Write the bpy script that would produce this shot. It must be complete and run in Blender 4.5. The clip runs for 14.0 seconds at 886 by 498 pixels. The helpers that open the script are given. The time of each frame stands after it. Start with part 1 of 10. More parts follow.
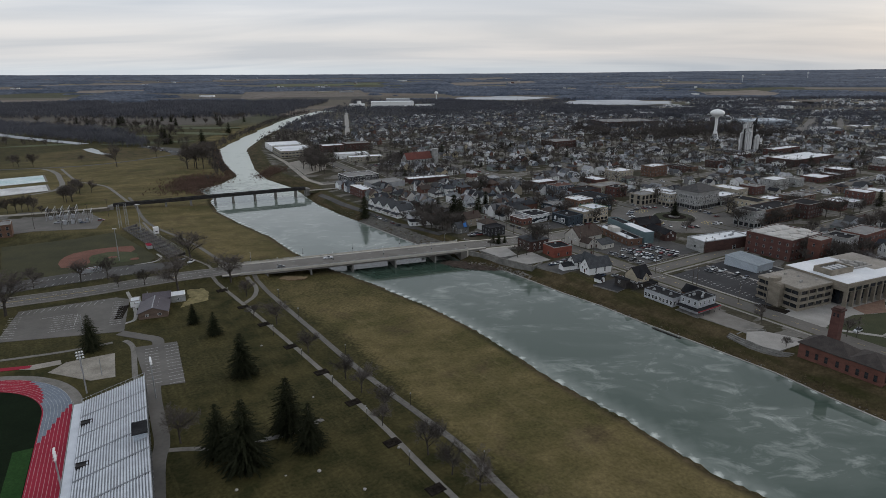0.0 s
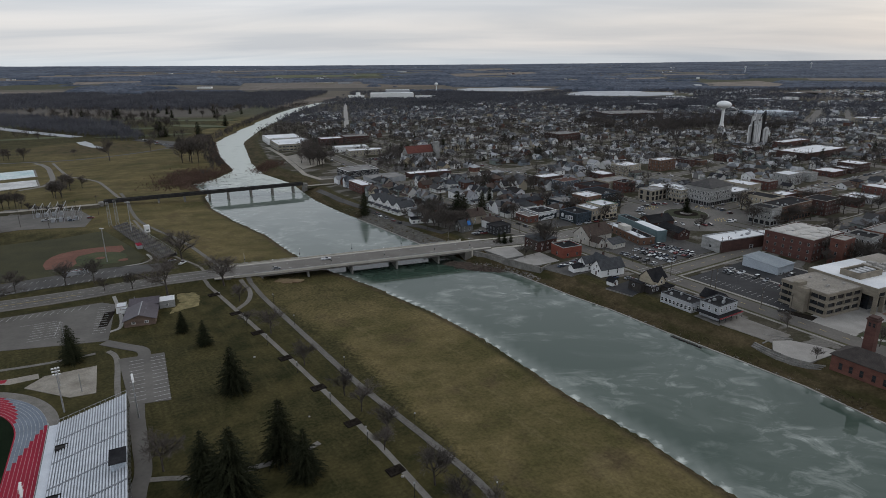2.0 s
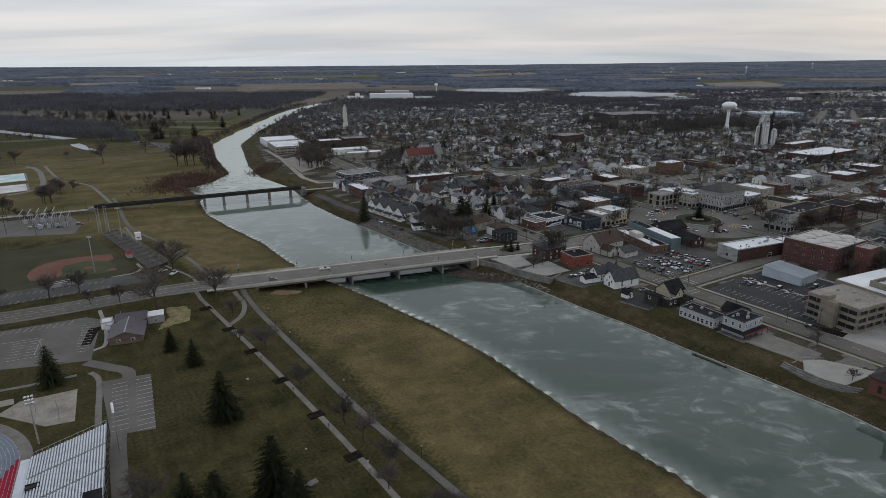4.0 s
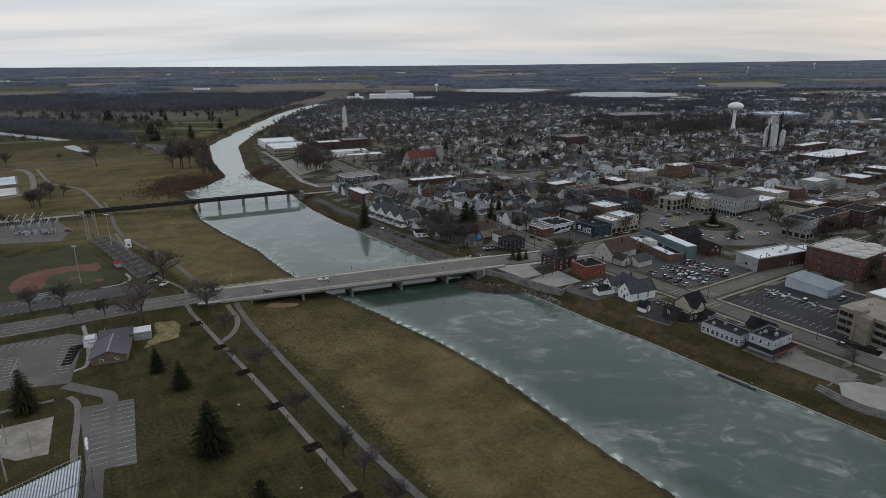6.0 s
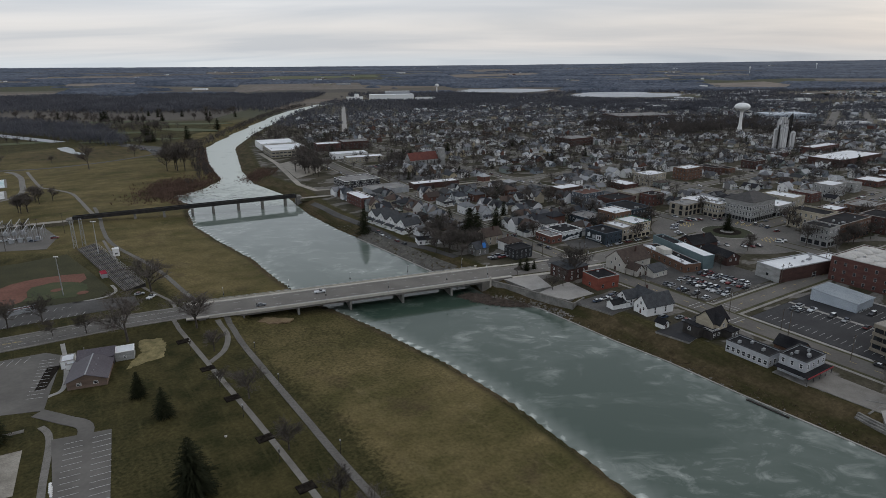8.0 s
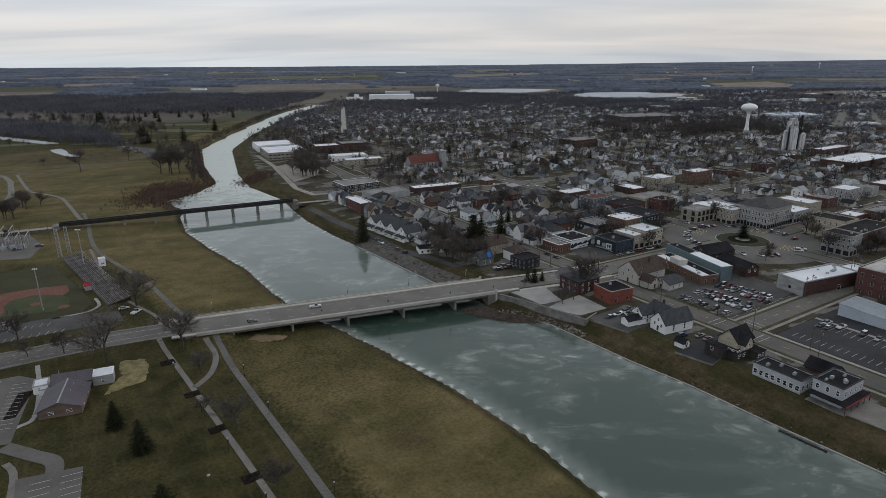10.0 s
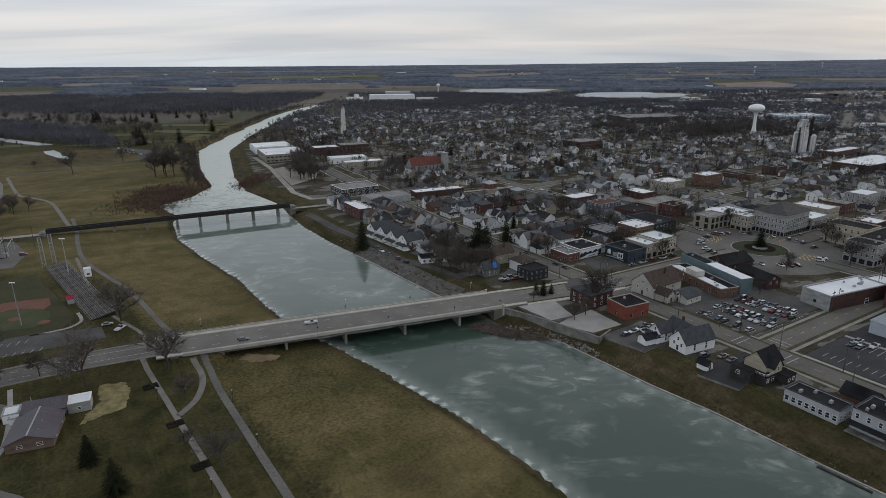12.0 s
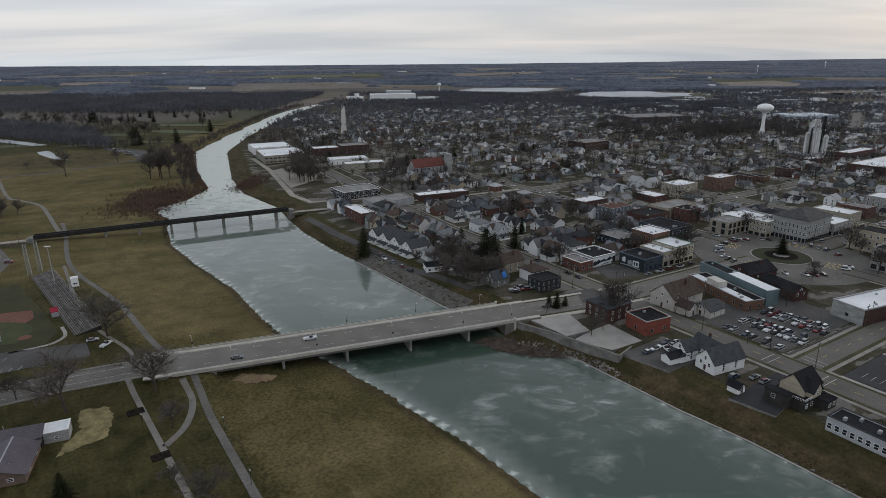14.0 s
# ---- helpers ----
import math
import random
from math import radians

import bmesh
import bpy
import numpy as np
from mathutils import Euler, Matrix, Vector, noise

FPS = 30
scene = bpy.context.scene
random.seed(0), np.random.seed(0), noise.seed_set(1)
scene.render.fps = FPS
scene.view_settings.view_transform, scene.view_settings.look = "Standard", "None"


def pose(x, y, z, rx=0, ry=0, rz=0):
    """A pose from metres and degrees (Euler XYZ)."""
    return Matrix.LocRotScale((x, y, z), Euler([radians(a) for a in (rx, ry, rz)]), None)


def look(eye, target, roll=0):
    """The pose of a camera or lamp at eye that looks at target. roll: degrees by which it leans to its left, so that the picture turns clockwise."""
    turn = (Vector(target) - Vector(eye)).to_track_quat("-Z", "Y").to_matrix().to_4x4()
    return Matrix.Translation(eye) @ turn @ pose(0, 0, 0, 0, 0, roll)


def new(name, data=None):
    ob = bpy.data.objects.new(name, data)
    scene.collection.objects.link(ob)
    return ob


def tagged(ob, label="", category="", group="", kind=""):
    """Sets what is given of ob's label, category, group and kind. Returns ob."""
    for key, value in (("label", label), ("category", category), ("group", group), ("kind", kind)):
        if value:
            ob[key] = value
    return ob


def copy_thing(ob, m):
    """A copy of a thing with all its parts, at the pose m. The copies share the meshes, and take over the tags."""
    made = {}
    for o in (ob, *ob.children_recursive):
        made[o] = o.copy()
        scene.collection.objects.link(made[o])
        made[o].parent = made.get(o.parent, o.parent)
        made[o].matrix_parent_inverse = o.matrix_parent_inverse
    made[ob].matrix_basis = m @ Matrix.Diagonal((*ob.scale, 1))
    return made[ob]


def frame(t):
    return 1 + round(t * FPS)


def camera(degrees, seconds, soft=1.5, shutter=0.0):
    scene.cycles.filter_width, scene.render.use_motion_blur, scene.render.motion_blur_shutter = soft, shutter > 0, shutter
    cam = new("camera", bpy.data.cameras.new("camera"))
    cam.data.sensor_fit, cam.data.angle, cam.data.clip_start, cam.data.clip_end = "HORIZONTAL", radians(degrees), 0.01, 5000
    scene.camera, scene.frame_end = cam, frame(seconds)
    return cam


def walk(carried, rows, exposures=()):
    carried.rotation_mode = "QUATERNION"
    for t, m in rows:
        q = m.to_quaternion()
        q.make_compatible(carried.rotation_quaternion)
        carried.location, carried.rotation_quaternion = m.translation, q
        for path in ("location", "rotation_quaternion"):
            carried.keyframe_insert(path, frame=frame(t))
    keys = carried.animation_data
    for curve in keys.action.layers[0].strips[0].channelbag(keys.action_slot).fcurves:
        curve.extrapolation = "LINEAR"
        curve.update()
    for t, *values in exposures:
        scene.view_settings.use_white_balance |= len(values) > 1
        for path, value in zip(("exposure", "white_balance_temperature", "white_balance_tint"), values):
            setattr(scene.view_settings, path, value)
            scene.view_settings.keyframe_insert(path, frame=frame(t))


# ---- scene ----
# ---- camera ----
cam = camera(72.0, 14.0, 0.5)
# seconds, x, y, z, yaw, pitch, roll of a slow level flight up the river
ROWS = [
    (0.0, -0.16, -0.26, 110.01, 0.000, -16.441, -0.395),
    (0.5, -0.60, 4.43, 109.99, -0.024, -16.447, -0.367),
    (1.0, -1.14, 8.93, 109.97, -0.024, -17.071, -0.388),
    (1.5, -1.74, 13.32, 109.96, -0.002, -17.229, -0.434),
    (2.0, -2.40, 17.63, 109.93, -0.026, -17.226, -0.448),
    (2.5, -3.10, 21.91, 109.89, -0.047, -17.212, -0.449),
    (3.0, -3.81, 26.19, 109.83, -0.069, -17.198, -0.458),
    (5.5, -7.23, 48.05, 109.28, -0.144, -17.163, -0.493),
    (6.0, -7.82, 52.56, 109.15, -0.146, -17.154, -0.496),
    (6.5, -8.36, 57.12, 109.03, -0.152, -17.152, -0.505),
    (7.0, -8.85, 61.70, 108.92, -0.155, -17.150, -0.511),
    (7.5, -9.29, 66.31, 108.83, -0.155, -17.145, -0.522),
    (8.0, -9.70, 70.94, 108.77, -0.153, -17.145, -0.526),
    (10.5, -11.30, 93.85, 108.85, -0.123, -17.160, -0.535),
    (11.0, -11.64, 98.34, 108.92, -0.115, -17.166, -0.529),
    (11.5, -12.02, 102.80, 108.99, -0.110, -17.177, -0.525),
    (12.0, -12.47, 107.22, 109.03, -0.105, -17.190, -0.524),
    (12.5, -13.03, 111.62, 109.03, -0.099, -17.205, -0.520),
    (13.0, -13.72, 116.01, 108.97, -0.095, -17.224, -0.523),
    (13.5, -14.58, 120.43, 108.80, -0.095, -17.245, -0.523),
    (14.0, -15.65, 124.89, 108.50, -0.096, -17.265, -0.516),
]
walk(cam, [(t, pose(x, y, z, 0, 0, yaw) @ pose(0, 0, 0, 90 + pitch, 0, 0) @ pose(0, 0, 0, 0, 0, roll)) for t, x, y, z, yaw, pitch, roll in ROWS], [(0.0, 0.17, 6320, 11), (14.0, 0.17, 6320, 11)])
# ---- light ----
SUN_UP, SUN_ROUND = 14.0, 62.0      # degrees: height, and turn to the right of straight ahead
world = bpy.data.worlds.new("sky")
scene.world = world
world.use_nodes = True
wt = world.node_tree
wt.nodes.clear()


def wn(kind, **kw):
    n = wt.nodes.new(kind)
    for k, v in kw.items():
        n.inputs[k].default_value = v
    return n


def build_sky():
    out = wn("ShaderNodeOutputWorld")
    bg = wn("ShaderNodeBackground", Strength=0.10)
    sky = wn("ShaderNodeTexSky")
    sky.sky_type, sky.sun_disc = "NISHITA", False
    sky.sun_elevation, sky.sun_rotation = radians(SUN_UP), radians(SUN_ROUND)
    sky.air_density, sky.dust_density = 1.0, 2.0
    co = wn("ShaderNodeTexCoord")
    sep = wn("ShaderNodeSeparateXYZ")
    wt.links.new(co.outputs["Generated"], sep.inputs[0])
    # the cloud deck seen from below: spread the direction over a flat layer
    up = wn("ShaderNodeMath")
    up.operation = "MAXIMUM"
    wt.links.new(sep.outputs["Z"], up.inputs[0])
    up.inputs[1].default_value = 0.0
    add = wn("ShaderNodeMath")
    add.operation = "ADD"
    add.inputs[1].default_value = 0.10
    wt.links.new(up.outputs[0], add.inputs[0])
    div = wn("ShaderNodeVectorMath")
    div.operation = "DIVIDE"
    wt.links.new(co.outputs["Generated"], div.inputs[0])
    comb = wn("ShaderNodeCombineXYZ", Z=1.0)
    wt.links.new(add.outputs[0], comb.inputs[0])
    wt.links.new(add.outputs[0], comb.inputs[1])
    wt.links.new(comb.outputs[0], div.inputs[1])
    mp = wn("ShaderNodeMapping")
    mp.inputs["Scale"].default_value = (0.30, 0.72, 0.0)
    mp.inputs["Rotation"].default_value = (0, 0, radians(-4))
    wt.links.new(div.outputs[0], mp.inputs[0])
    nz = wn("ShaderNodeTexNoise", Scale=1.0, Detail=5.0, Roughness=0.5, Distortion=0.5)
    wt.links.new(mp.outputs[0], nz.inputs["Vector"])
    # brightness of the overcast by height
    ramp = wn("ShaderNodeValToRGB")
    wt.links.new(up.outputs[0], ramp.inputs[0])
    els = ramp.color_ramp.elements
    els[0].position, els[0].color = 0.0, (0.66, 0.70, 0.72, 1)
    els[1].position, els[1].color = 1.0, (0.50, 0.53, 0.57, 1)
    for pos, c in ((0.02, (0.735, 0.72, 0.70, 1)), (0.05, (0.77, 0.748, 0.72, 1)), (0.085, (0.735, 0.74, 0.745, 1)), (0.13, (0.71, 0.735, 0.765, 1)), (0.3, (0.72, 0.75, 0.79, 1))):
        e = els.new(pos)
        e.color = c
    cr = wn("ShaderNodeValToRGB")
    wt.links.new(nz.outputs["Fac"], cr.inputs[0])
    ce = cr.color_ramp.elements
    ce[0].position, ce[0].color = 0.32, (0.78, 0.82, 0.865, 1)
    ce[1].position, ce[1].color = 0.66, (1.06, 1.05, 1.035, 1)
    mul = wn("ShaderNodeMixRGB", Fac=1.0)
    mul.blend_type = "MULTIPLY"
    wt.links.new(ramp.outputs[0], mul.inputs[1])
    wt.links.new(cr.outputs[0], mul.inputs[2])
    # warm thin cloud low on the sun's side
    sunward = wn("ShaderNodeVectorMath")
    sunward.operation = "DOT_PRODUCT"
    a = radians(SUN_ROUND)
    wt.links.new(co.outputs["Generated"], sunward.inputs[0])
    sunward.inputs[1].default_value = (math.sin(a), math.cos(a), 0.1)
    wr = wn("ShaderNodeMapRange")
    wt.links.new(sunward.outputs["Value"], wr.inputs[0])
    wr.inputs[1].default_value, wr.inputs[2].default_value = 0.2, 1.0
    wr.inputs[3].default_value, wr.inputs[4].default_value = 0.0, 1.0
    warm = wn("ShaderNodeMixRGB")
    warm.blend_type = "MULTIPLY"
    warm.inputs[2].default_value = (0.85, 0.835, 0.83, 1)
    wt.links.new(wr.outputs[0], warm.inputs[0])
    wt.links.new(mul.outputs[0], warm.inputs[1])
    big = wn("ShaderNodeMixRGB", Fac=1.0)
    big.blend_type = "MULTIPLY"
    big.inputs[2].default_value = (9.4, 9.4, 9.4, 1)
    wt.links.new(warm.outputs[0], big.inputs[1])
    mix = wn("ShaderNodeMixRGB", Fac=0.92)
    wt.links.new(sky.outputs[0], mix.inputs[1])
    wt.links.new(big.outputs[0], mix.inputs[2])
    wt.links.new(mix.outputs[0], bg.inputs["Color"])
    wt.links.new(bg.outputs[0], out.inputs[0])


build_sky()
sun_data = bpy.data.lights.new("sun", "SUN")
sun_data.energy, sun_data.angle, sun_data.color = 0.5, radians(25), (1.0, 0.93, 0.85)
sun = new("sun", sun_data)
sa, se = radians(SUN_ROUND), radians(SUN_UP + 16)
sun.matrix_world = look((math.sin(sa) * math.cos(se) * 900, math.cos(sa) * math.cos(se) * 900, math.sin(se) * 900), (0, 0, 0))
scene.view_settings.exposure = 0.0
# ---- materials ----
MATS = {}




def material(name, a, b, scale=0.5, fine=6.0, rough=0.85, metal=0.0, bump=0.0, vary=0.0, island=False, spec=0.3, world_space=False, stretch=(1, 1, 1), grain=0.21):
    """A procedural surface: two colours mixed by broad noise, broken up by fine noise; vary: lightness differs from object to object."""
    if name in MATS:
        return MATS[name]
    m = bpy.data.materials.new(name)
    m.use_nodes = True
    nt = m.node_tree
    bsdf = nt.nodes["Principled BSDF"]
    link = nt.links.new
    if world_space:
        src = nt.nodes.new("ShaderNodeNewGeometry").outputs["Position"]
    else:
        src = nt.nodes.new("ShaderNodeTexCoord").outputs["Object"]
    mp = nt.nodes.new("ShaderNodeMapping")
    mp.inputs["Scale"].default_value = stretch
    link(src, mp.inputs[0])
    n1 = nt.nodes.new("ShaderNodeTexNoise")
    n1.inputs["Scale"].default_value, n1.inputs["Detail"].default_value = scale, 6
    n2 = nt.nodes.new("ShaderNodeTexNoise")
    n2.inputs["Scale"].default_value, n2.inputs["Detail"].default_value = fine, 3
    link(mp.outputs[0], n1.inputs["Vector"])
    link(mp.outputs[0], n2.inputs["Vector"])
    mr = nt.nodes.new("ShaderNodeMapRange")
    mr.inputs[1].default_value, mr.inputs[2].default_value = 0.32, 0.68
    link(n1.outputs["Fac"], mr.inputs[0])
    mix = nt.nodes.new("ShaderNodeMixRGB")
    mix.inputs[1].default_value, mix.inputs[2].default_value = (*a, 1), (*b, 1)
    link(mr.outputs[0], mix.inputs[0])
    f2 = nt.nodes.new("ShaderNodeMapRange")
    f2.inputs[1].default_value, f2.inputs[2].default_value, f2.inputs[3].default_value, f2.inputs[4].default_value = 0.3, 0.7, 1 - grain, 1 + grain * 0.95
    link(n2.outputs["Fac"], f2.inputs[0])
    mul = nt.nodes.new("ShaderNodeMixRGB")
    mul.blend_type, mul.inputs[0].default_value = "MULTIPLY", 1.0
    link(mix.outputs[0], mul.inputs[1])
    link(f2.outputs[0], mul.inputs[2])
    last = mul.outputs[0]
    if vary:
        rnd = nt.nodes.new("ShaderNodeNewGeometry").outputs["Random Per Island"] if island else nt.nodes.new("ShaderNodeObjectInfo").outputs["Random"]
        vr = nt.nodes.new("ShaderNodeMapRange")
        vr.inputs[3].default_value, vr.inputs[4].default_value = 1 - vary, 1 + vary
        link(rnd, vr.inputs[0])
        vm = nt.nodes.new("ShaderNodeMixRGB")
        vm.blend_type, vm.inputs[0].default_value = "MULTIPLY", 1.0
        link(last, vm.inputs[1])
        link(vr.outputs[0], vm.inputs[2])
        last = vm.outputs[0]
    link(last, bsdf.inputs["Base Color"])
    bsdf.inputs["Roughness"].default_value, bsdf.inputs["Metallic"].default_value = rough, metal
    bsdf.inputs["Specular IOR Level"].default_value = spec
    if bump:
        bp = nt.nodes.new("ShaderNodeBump")
        bp.inputs["Strength"].default_value, bp.inputs["Distance"].default_value = min(bump, 1.0), 0.1 * bump
        link(n2.outputs["Fac"], bp.inputs["Height"])
        link(bp.outputs[0], bsdf.inputs["Normal"])
    MATS[name] = m
    return m


def palette_material(name, colours, island=False, rough=0.8, spec=0.3, metal=0.0):
    """A painted surface whose colour is drawn from a palette, one for each object or joined piece."""
    m = material(name, (1, 1, 1), (0.88, 0.88, 0.88), 0.35, 4.0, rough, metal, spec=spec, grain=0.07)
    nt = m.node_tree
    rnd = nt.nodes.new("ShaderNodeNewGeometry").outputs["Random Per Island"] if island else nt.nodes.new("ShaderNodeObjectInfo").outputs["Random"]
    ramp = nt.nodes.new("ShaderNodeValToRGB")
    ramp.color_ramp.interpolation = "CONSTANT"
    els = ramp.color_ramp.elements
    for i, c in enumerate(colours):
        e = els[0] if i == 0 else els.new(i / len(colours))
        e.position, e.color = i / len(colours), (*c, 1)
    els[len(els) - 1].color = (*colours[-1], 1)
    nt.links.new(rnd, ramp.inputs[0])
    bsdf = nt.nodes["Principled BSDF"]
    old = bsdf.inputs["Base Color"].links[0].from_socket
    mul = nt.nodes.new("ShaderNodeMixRGB")
    mul.blend_type, mul.inputs[0].default_value = "MULTIPLY", 1.0
    nt.links.new(old, mul.inputs[1])
    nt.links.new(ramp.outputs[0], mul.inputs[2])
    nt.links.new(mul.outputs[0], bsdf.inputs["Base Color"])
    return m


ASPHALT = material("asphalt", (0.058, 0.055, 0.052), (0.095, 0.091, 0.086), 0.08, 1.5, 0.9, world_space=True)
STREET = material("street_asphalt", (0.102, 0.094, 0.084), (0.142, 0.131, 0.117), 0.06, 1.2, 0.9, world_space=True, grain=0.12)
ROADWAY = material("worn_roadway", (0.105, 0.098, 0.088), (0.15, 0.14, 0.127), 0.06, 1.2, 0.9, world_space=True)
DARK_LOT = material("fresh_asphalt", (0.022, 0.022, 0.024), (0.04, 0.04, 0.042), 0.08, 1.5, 0.85, world_space=True)
CONCRETE = material("concrete", (0.135, 0.125, 0.11), (0.20, 0.188, 0.168), 0.25, 3.0, 0.85, world_space=True)
WORN_LOT = material("worn_lot", (0.105, 0.098, 0.088), (0.15, 0.14, 0.127), 0.08, 0.7, 0.9, world_space=True, grain=0.08)
BRIDGE_DECK = material("bridge_surface", (0.13, 0.121, 0.108), (0.175, 0.163, 0.146), 0.08, 1.5, 0.9, world_space=True, grain=0.09)
BRIDGE_PALE = material("bridge_concrete", (0.38, 0.355, 0.31), (0.48, 0.45, 0.395), 0.2, 2, 0.85, world_space=True, grain=0.08)
PALE_CONCRETE = material("pale_concrete", (0.26, 0.247, 0.227), (0.345, 0.33, 0.305), 0.15, 2.0, 0.85, world_space=True, grain=0.1)
PATH_CONCRETE = material("path_concrete", (0.15, 0.139, 0.123), (0.215, 0.202, 0.18), 0.2, 2.5, 0.9, world_space=True, grain=0.12)
SIDEWALK = material("sidewalk_concrete", (0.20, 0.188, 0.168), (0.28, 0.265, 0.24), 0.2, 2.5, 0.9, world_space=True, grain=0.12)
DARK_CONCRETE = material("stained_concrete", (0.13, 0.125, 0.115), (0.24, 0.23, 0.21), 0.3, 2.0, 0.9, world_space=True)
PAINT_LINE = material("road_paint", (0.40, 0.40, 0.38), (0.54, 0.54, 0.52), 0.6, 6, 0.7, world_space=True)
YELLOW_LINE = material("yellow_road_paint", (0.45, 0.34, 0.10), (0.55, 0.42, 0.14), 0.6, 6, 0.7, world_space=True)
GRAVEL = material("gravel", (0.24, 0.22, 0.19), (0.36, 0.33, 0.28), 0.12, 3.0, 0.95, world_space=True)
SAND = material("sand", (0.20, 0.18, 0.15), (0.32, 0.295, 0.25), 0.2, 2.5, 0.95, world_space=True)
CLAY = material("infield_clay", (0.125, 0.055, 0.038), (0.175, 0.082, 0.058), 0.08, 1.0, 0.95, world_space=True)
MULCH = material("dark_mulch", (0.012, 0.010, 0.009), (0.03, 0.025, 0.02), 0.8, 5, 0.95, bump=0.6, world_space=True, spec=0.02)
TURF = material("artificial_turf", (0.006, 0.011, 0.005), (0.010, 0.017, 0.008), 0.1, 2, 0.95, world_space=True, spec=0.05)
TURF_LIGHT = material("light_turf", (0.018, 0.048, 0.014), (0.025, 0.06, 0.018), 0.1, 2, 0.95, world_space=True, spec=0.05)
TRACK_RED = material("red_track", (0.25, 0.008, 0.026), (0.30, 0.012, 0.034), 0.08, 3, 0.85, world_space=True)
TRACK_BLUE = material("grey_blue_track", (0.14, 0.165, 0.20), (0.175, 0.205, 0.245), 0.1, 3, 0.85, world_space=True)
ALUMINIUM = material("aluminium_planks", (0.56, 0.585, 0.62), (0.66, 0.685, 0.72), 0.3, 4, 0.45, 0.35, world_space=True, grain=0.08)
DULL_ALUMINIUM = material("dull_aluminium_treads", (0.30, 0.315, 0.335), (0.39, 0.405, 0.425), 0.3, 4, 0.55, 0.3, world_space=True, grain=0.1)
STEEL = material("galvanised_steel", (0.35, 0.36, 0.37), (0.45, 0.46, 0.47), 1.0, 6, 0.5, 0.6)
DARK_STEEL = material("dark_steel", (0.02, 0.02, 0.022), (0.05, 0.045, 0.04), 0.4, 4, 0.7, 0.3)
RUST = material("rusty_steel", (0.035, 0.025, 0.02), (0.07, 0.05, 0.04), 0.3, 3, 0.85)
WHITE_PAINT = material("white_paint", (0.74, 0.74, 0.73), (0.82, 0.82, 0.81), 0.4, 3, 0.6, grain=0.04)
WHITE_ROOF = material("white_roof_membrane", (0.60, 0.62, 0.64), (0.78, 0.79, 0.80), 0.06, 1.2, 0.7, world_space=True, grain=0.06)
GREY_ROOF = material("grey_roof_gravel", (0.16, 0.155, 0.15), (0.26, 0.255, 0.245), 0.12, 1.5, 0.95, world_space=True)
BLACK_ROOF = material("black_roof_tar", (0.012, 0.012, 0.014), (0.03, 0.03, 0.032), 0.12, 1.5, 0.95, world_space=True, spec=0.08)
TAN_ROOF = material("tan_roof_gravel", (0.22, 0.20, 0.17), (0.30, 0.275, 0.24), 0.12, 1.5, 0.95, world_space=True)
PURPLE_METAL = material("mauve_metal_roof", (0.080, 0.069, 0.078), (0.102, 0.089, 0.099), 0.2, 2, 0.5, 0.2)
GLASS = material("dark_window_glass", (0.012, 0.014, 0.017), (0.03, 0.034, 0.04), 0.6, 2, 0.12, spec=0.6)
BARK = material("grey_bark", (0.045, 0.038, 0.032), (0.085, 0.072, 0.062), 0.6, 6, 0.95, vary=0.25)
TWIGS = material("bare_twigs", (0.070, 0.060, 0.052), (0.118, 0.102, 0.090), 0.12, 2, 0.95, vary=0.35)
# far canopy: the blue of distance haze is mixed into the base colour
HAZED_FAR_TWIGS = material("haze_blue_woodland_twigs", (0.050, 0.064, 0.092), (0.108, 0.122, 0.152), 0.006, 0.05, 0.95, world_space=True, grain=0.3)
# bare twigs further off, lifted paler and bluer to paint in distance haze
HAZED_TWIGS = material("haze_lifted_woodland_twigs", (0.072, 0.074, 0.088), (0.120, 0.122, 0.138), 0.012, 0.09, 0.95, vary=0.16, island=True, world_space=True)
WOOD_TWIGS = material("woodland_twigs", (0.048, 0.041, 0.037), (0.098, 0.085, 0.078), 0.03, 0.11, 0.95, vary=0.25, island=True, world_space=True)
NEEDLES = material("spruce_needles", (0.013, 0.015, 0.008), (0.032, 0.035, 0.019), 0.5, 5, 0.95, vary=0.3, spec=0.05)
TIRE = material("tyre_rubber", (0.015, 0.015, 0.015), (0.03, 0.03, 0.03), 2, 8, 0.9)
CAR_PAINT = palette_material("car_paint", [(0.55, 0.56, 0.57), (0.02, 0.02, 0.025), (0.7, 0.7, 0.7), (0.13, 0.14, 0.15), (0.04, 0.06, 0.10), (0.32, 0.33, 0.34), (0.75, 0.75, 0.74), (0.03, 0.03, 0.03), (0.16, 0.03, 0.03), (0.22, 0.23, 0.25)], rough=0.3, spec=0.5)
SIDING_COLOURS = [(0.84, 0.84, 0.83), (0.60, 0.60, 0.58), (0.33, 0.34, 0.34), (0.82, 0.82, 0.81), (0.40, 0.36, 0.29), (0.21, 0.24, 0.27), (0.70, 0.69, 0.66), (0.15, 0.075, 0.055), (0.36, 0.38, 0.38), (0.44, 0.38, 0.27), (0.76, 0.77, 0.78), (0.25, 0.29, 0.27), (0.50, 0.52, 0.55), (0.19, 0.13, 0.10), (0.28, 0.30, 0.33), (0.55, 0.53, 0.48), (0.86, 0.86, 0.85), (0.80, 0.81, 0.81), (0.80, 0.80, 0.78), (0.20, 0.195, 0.19)]
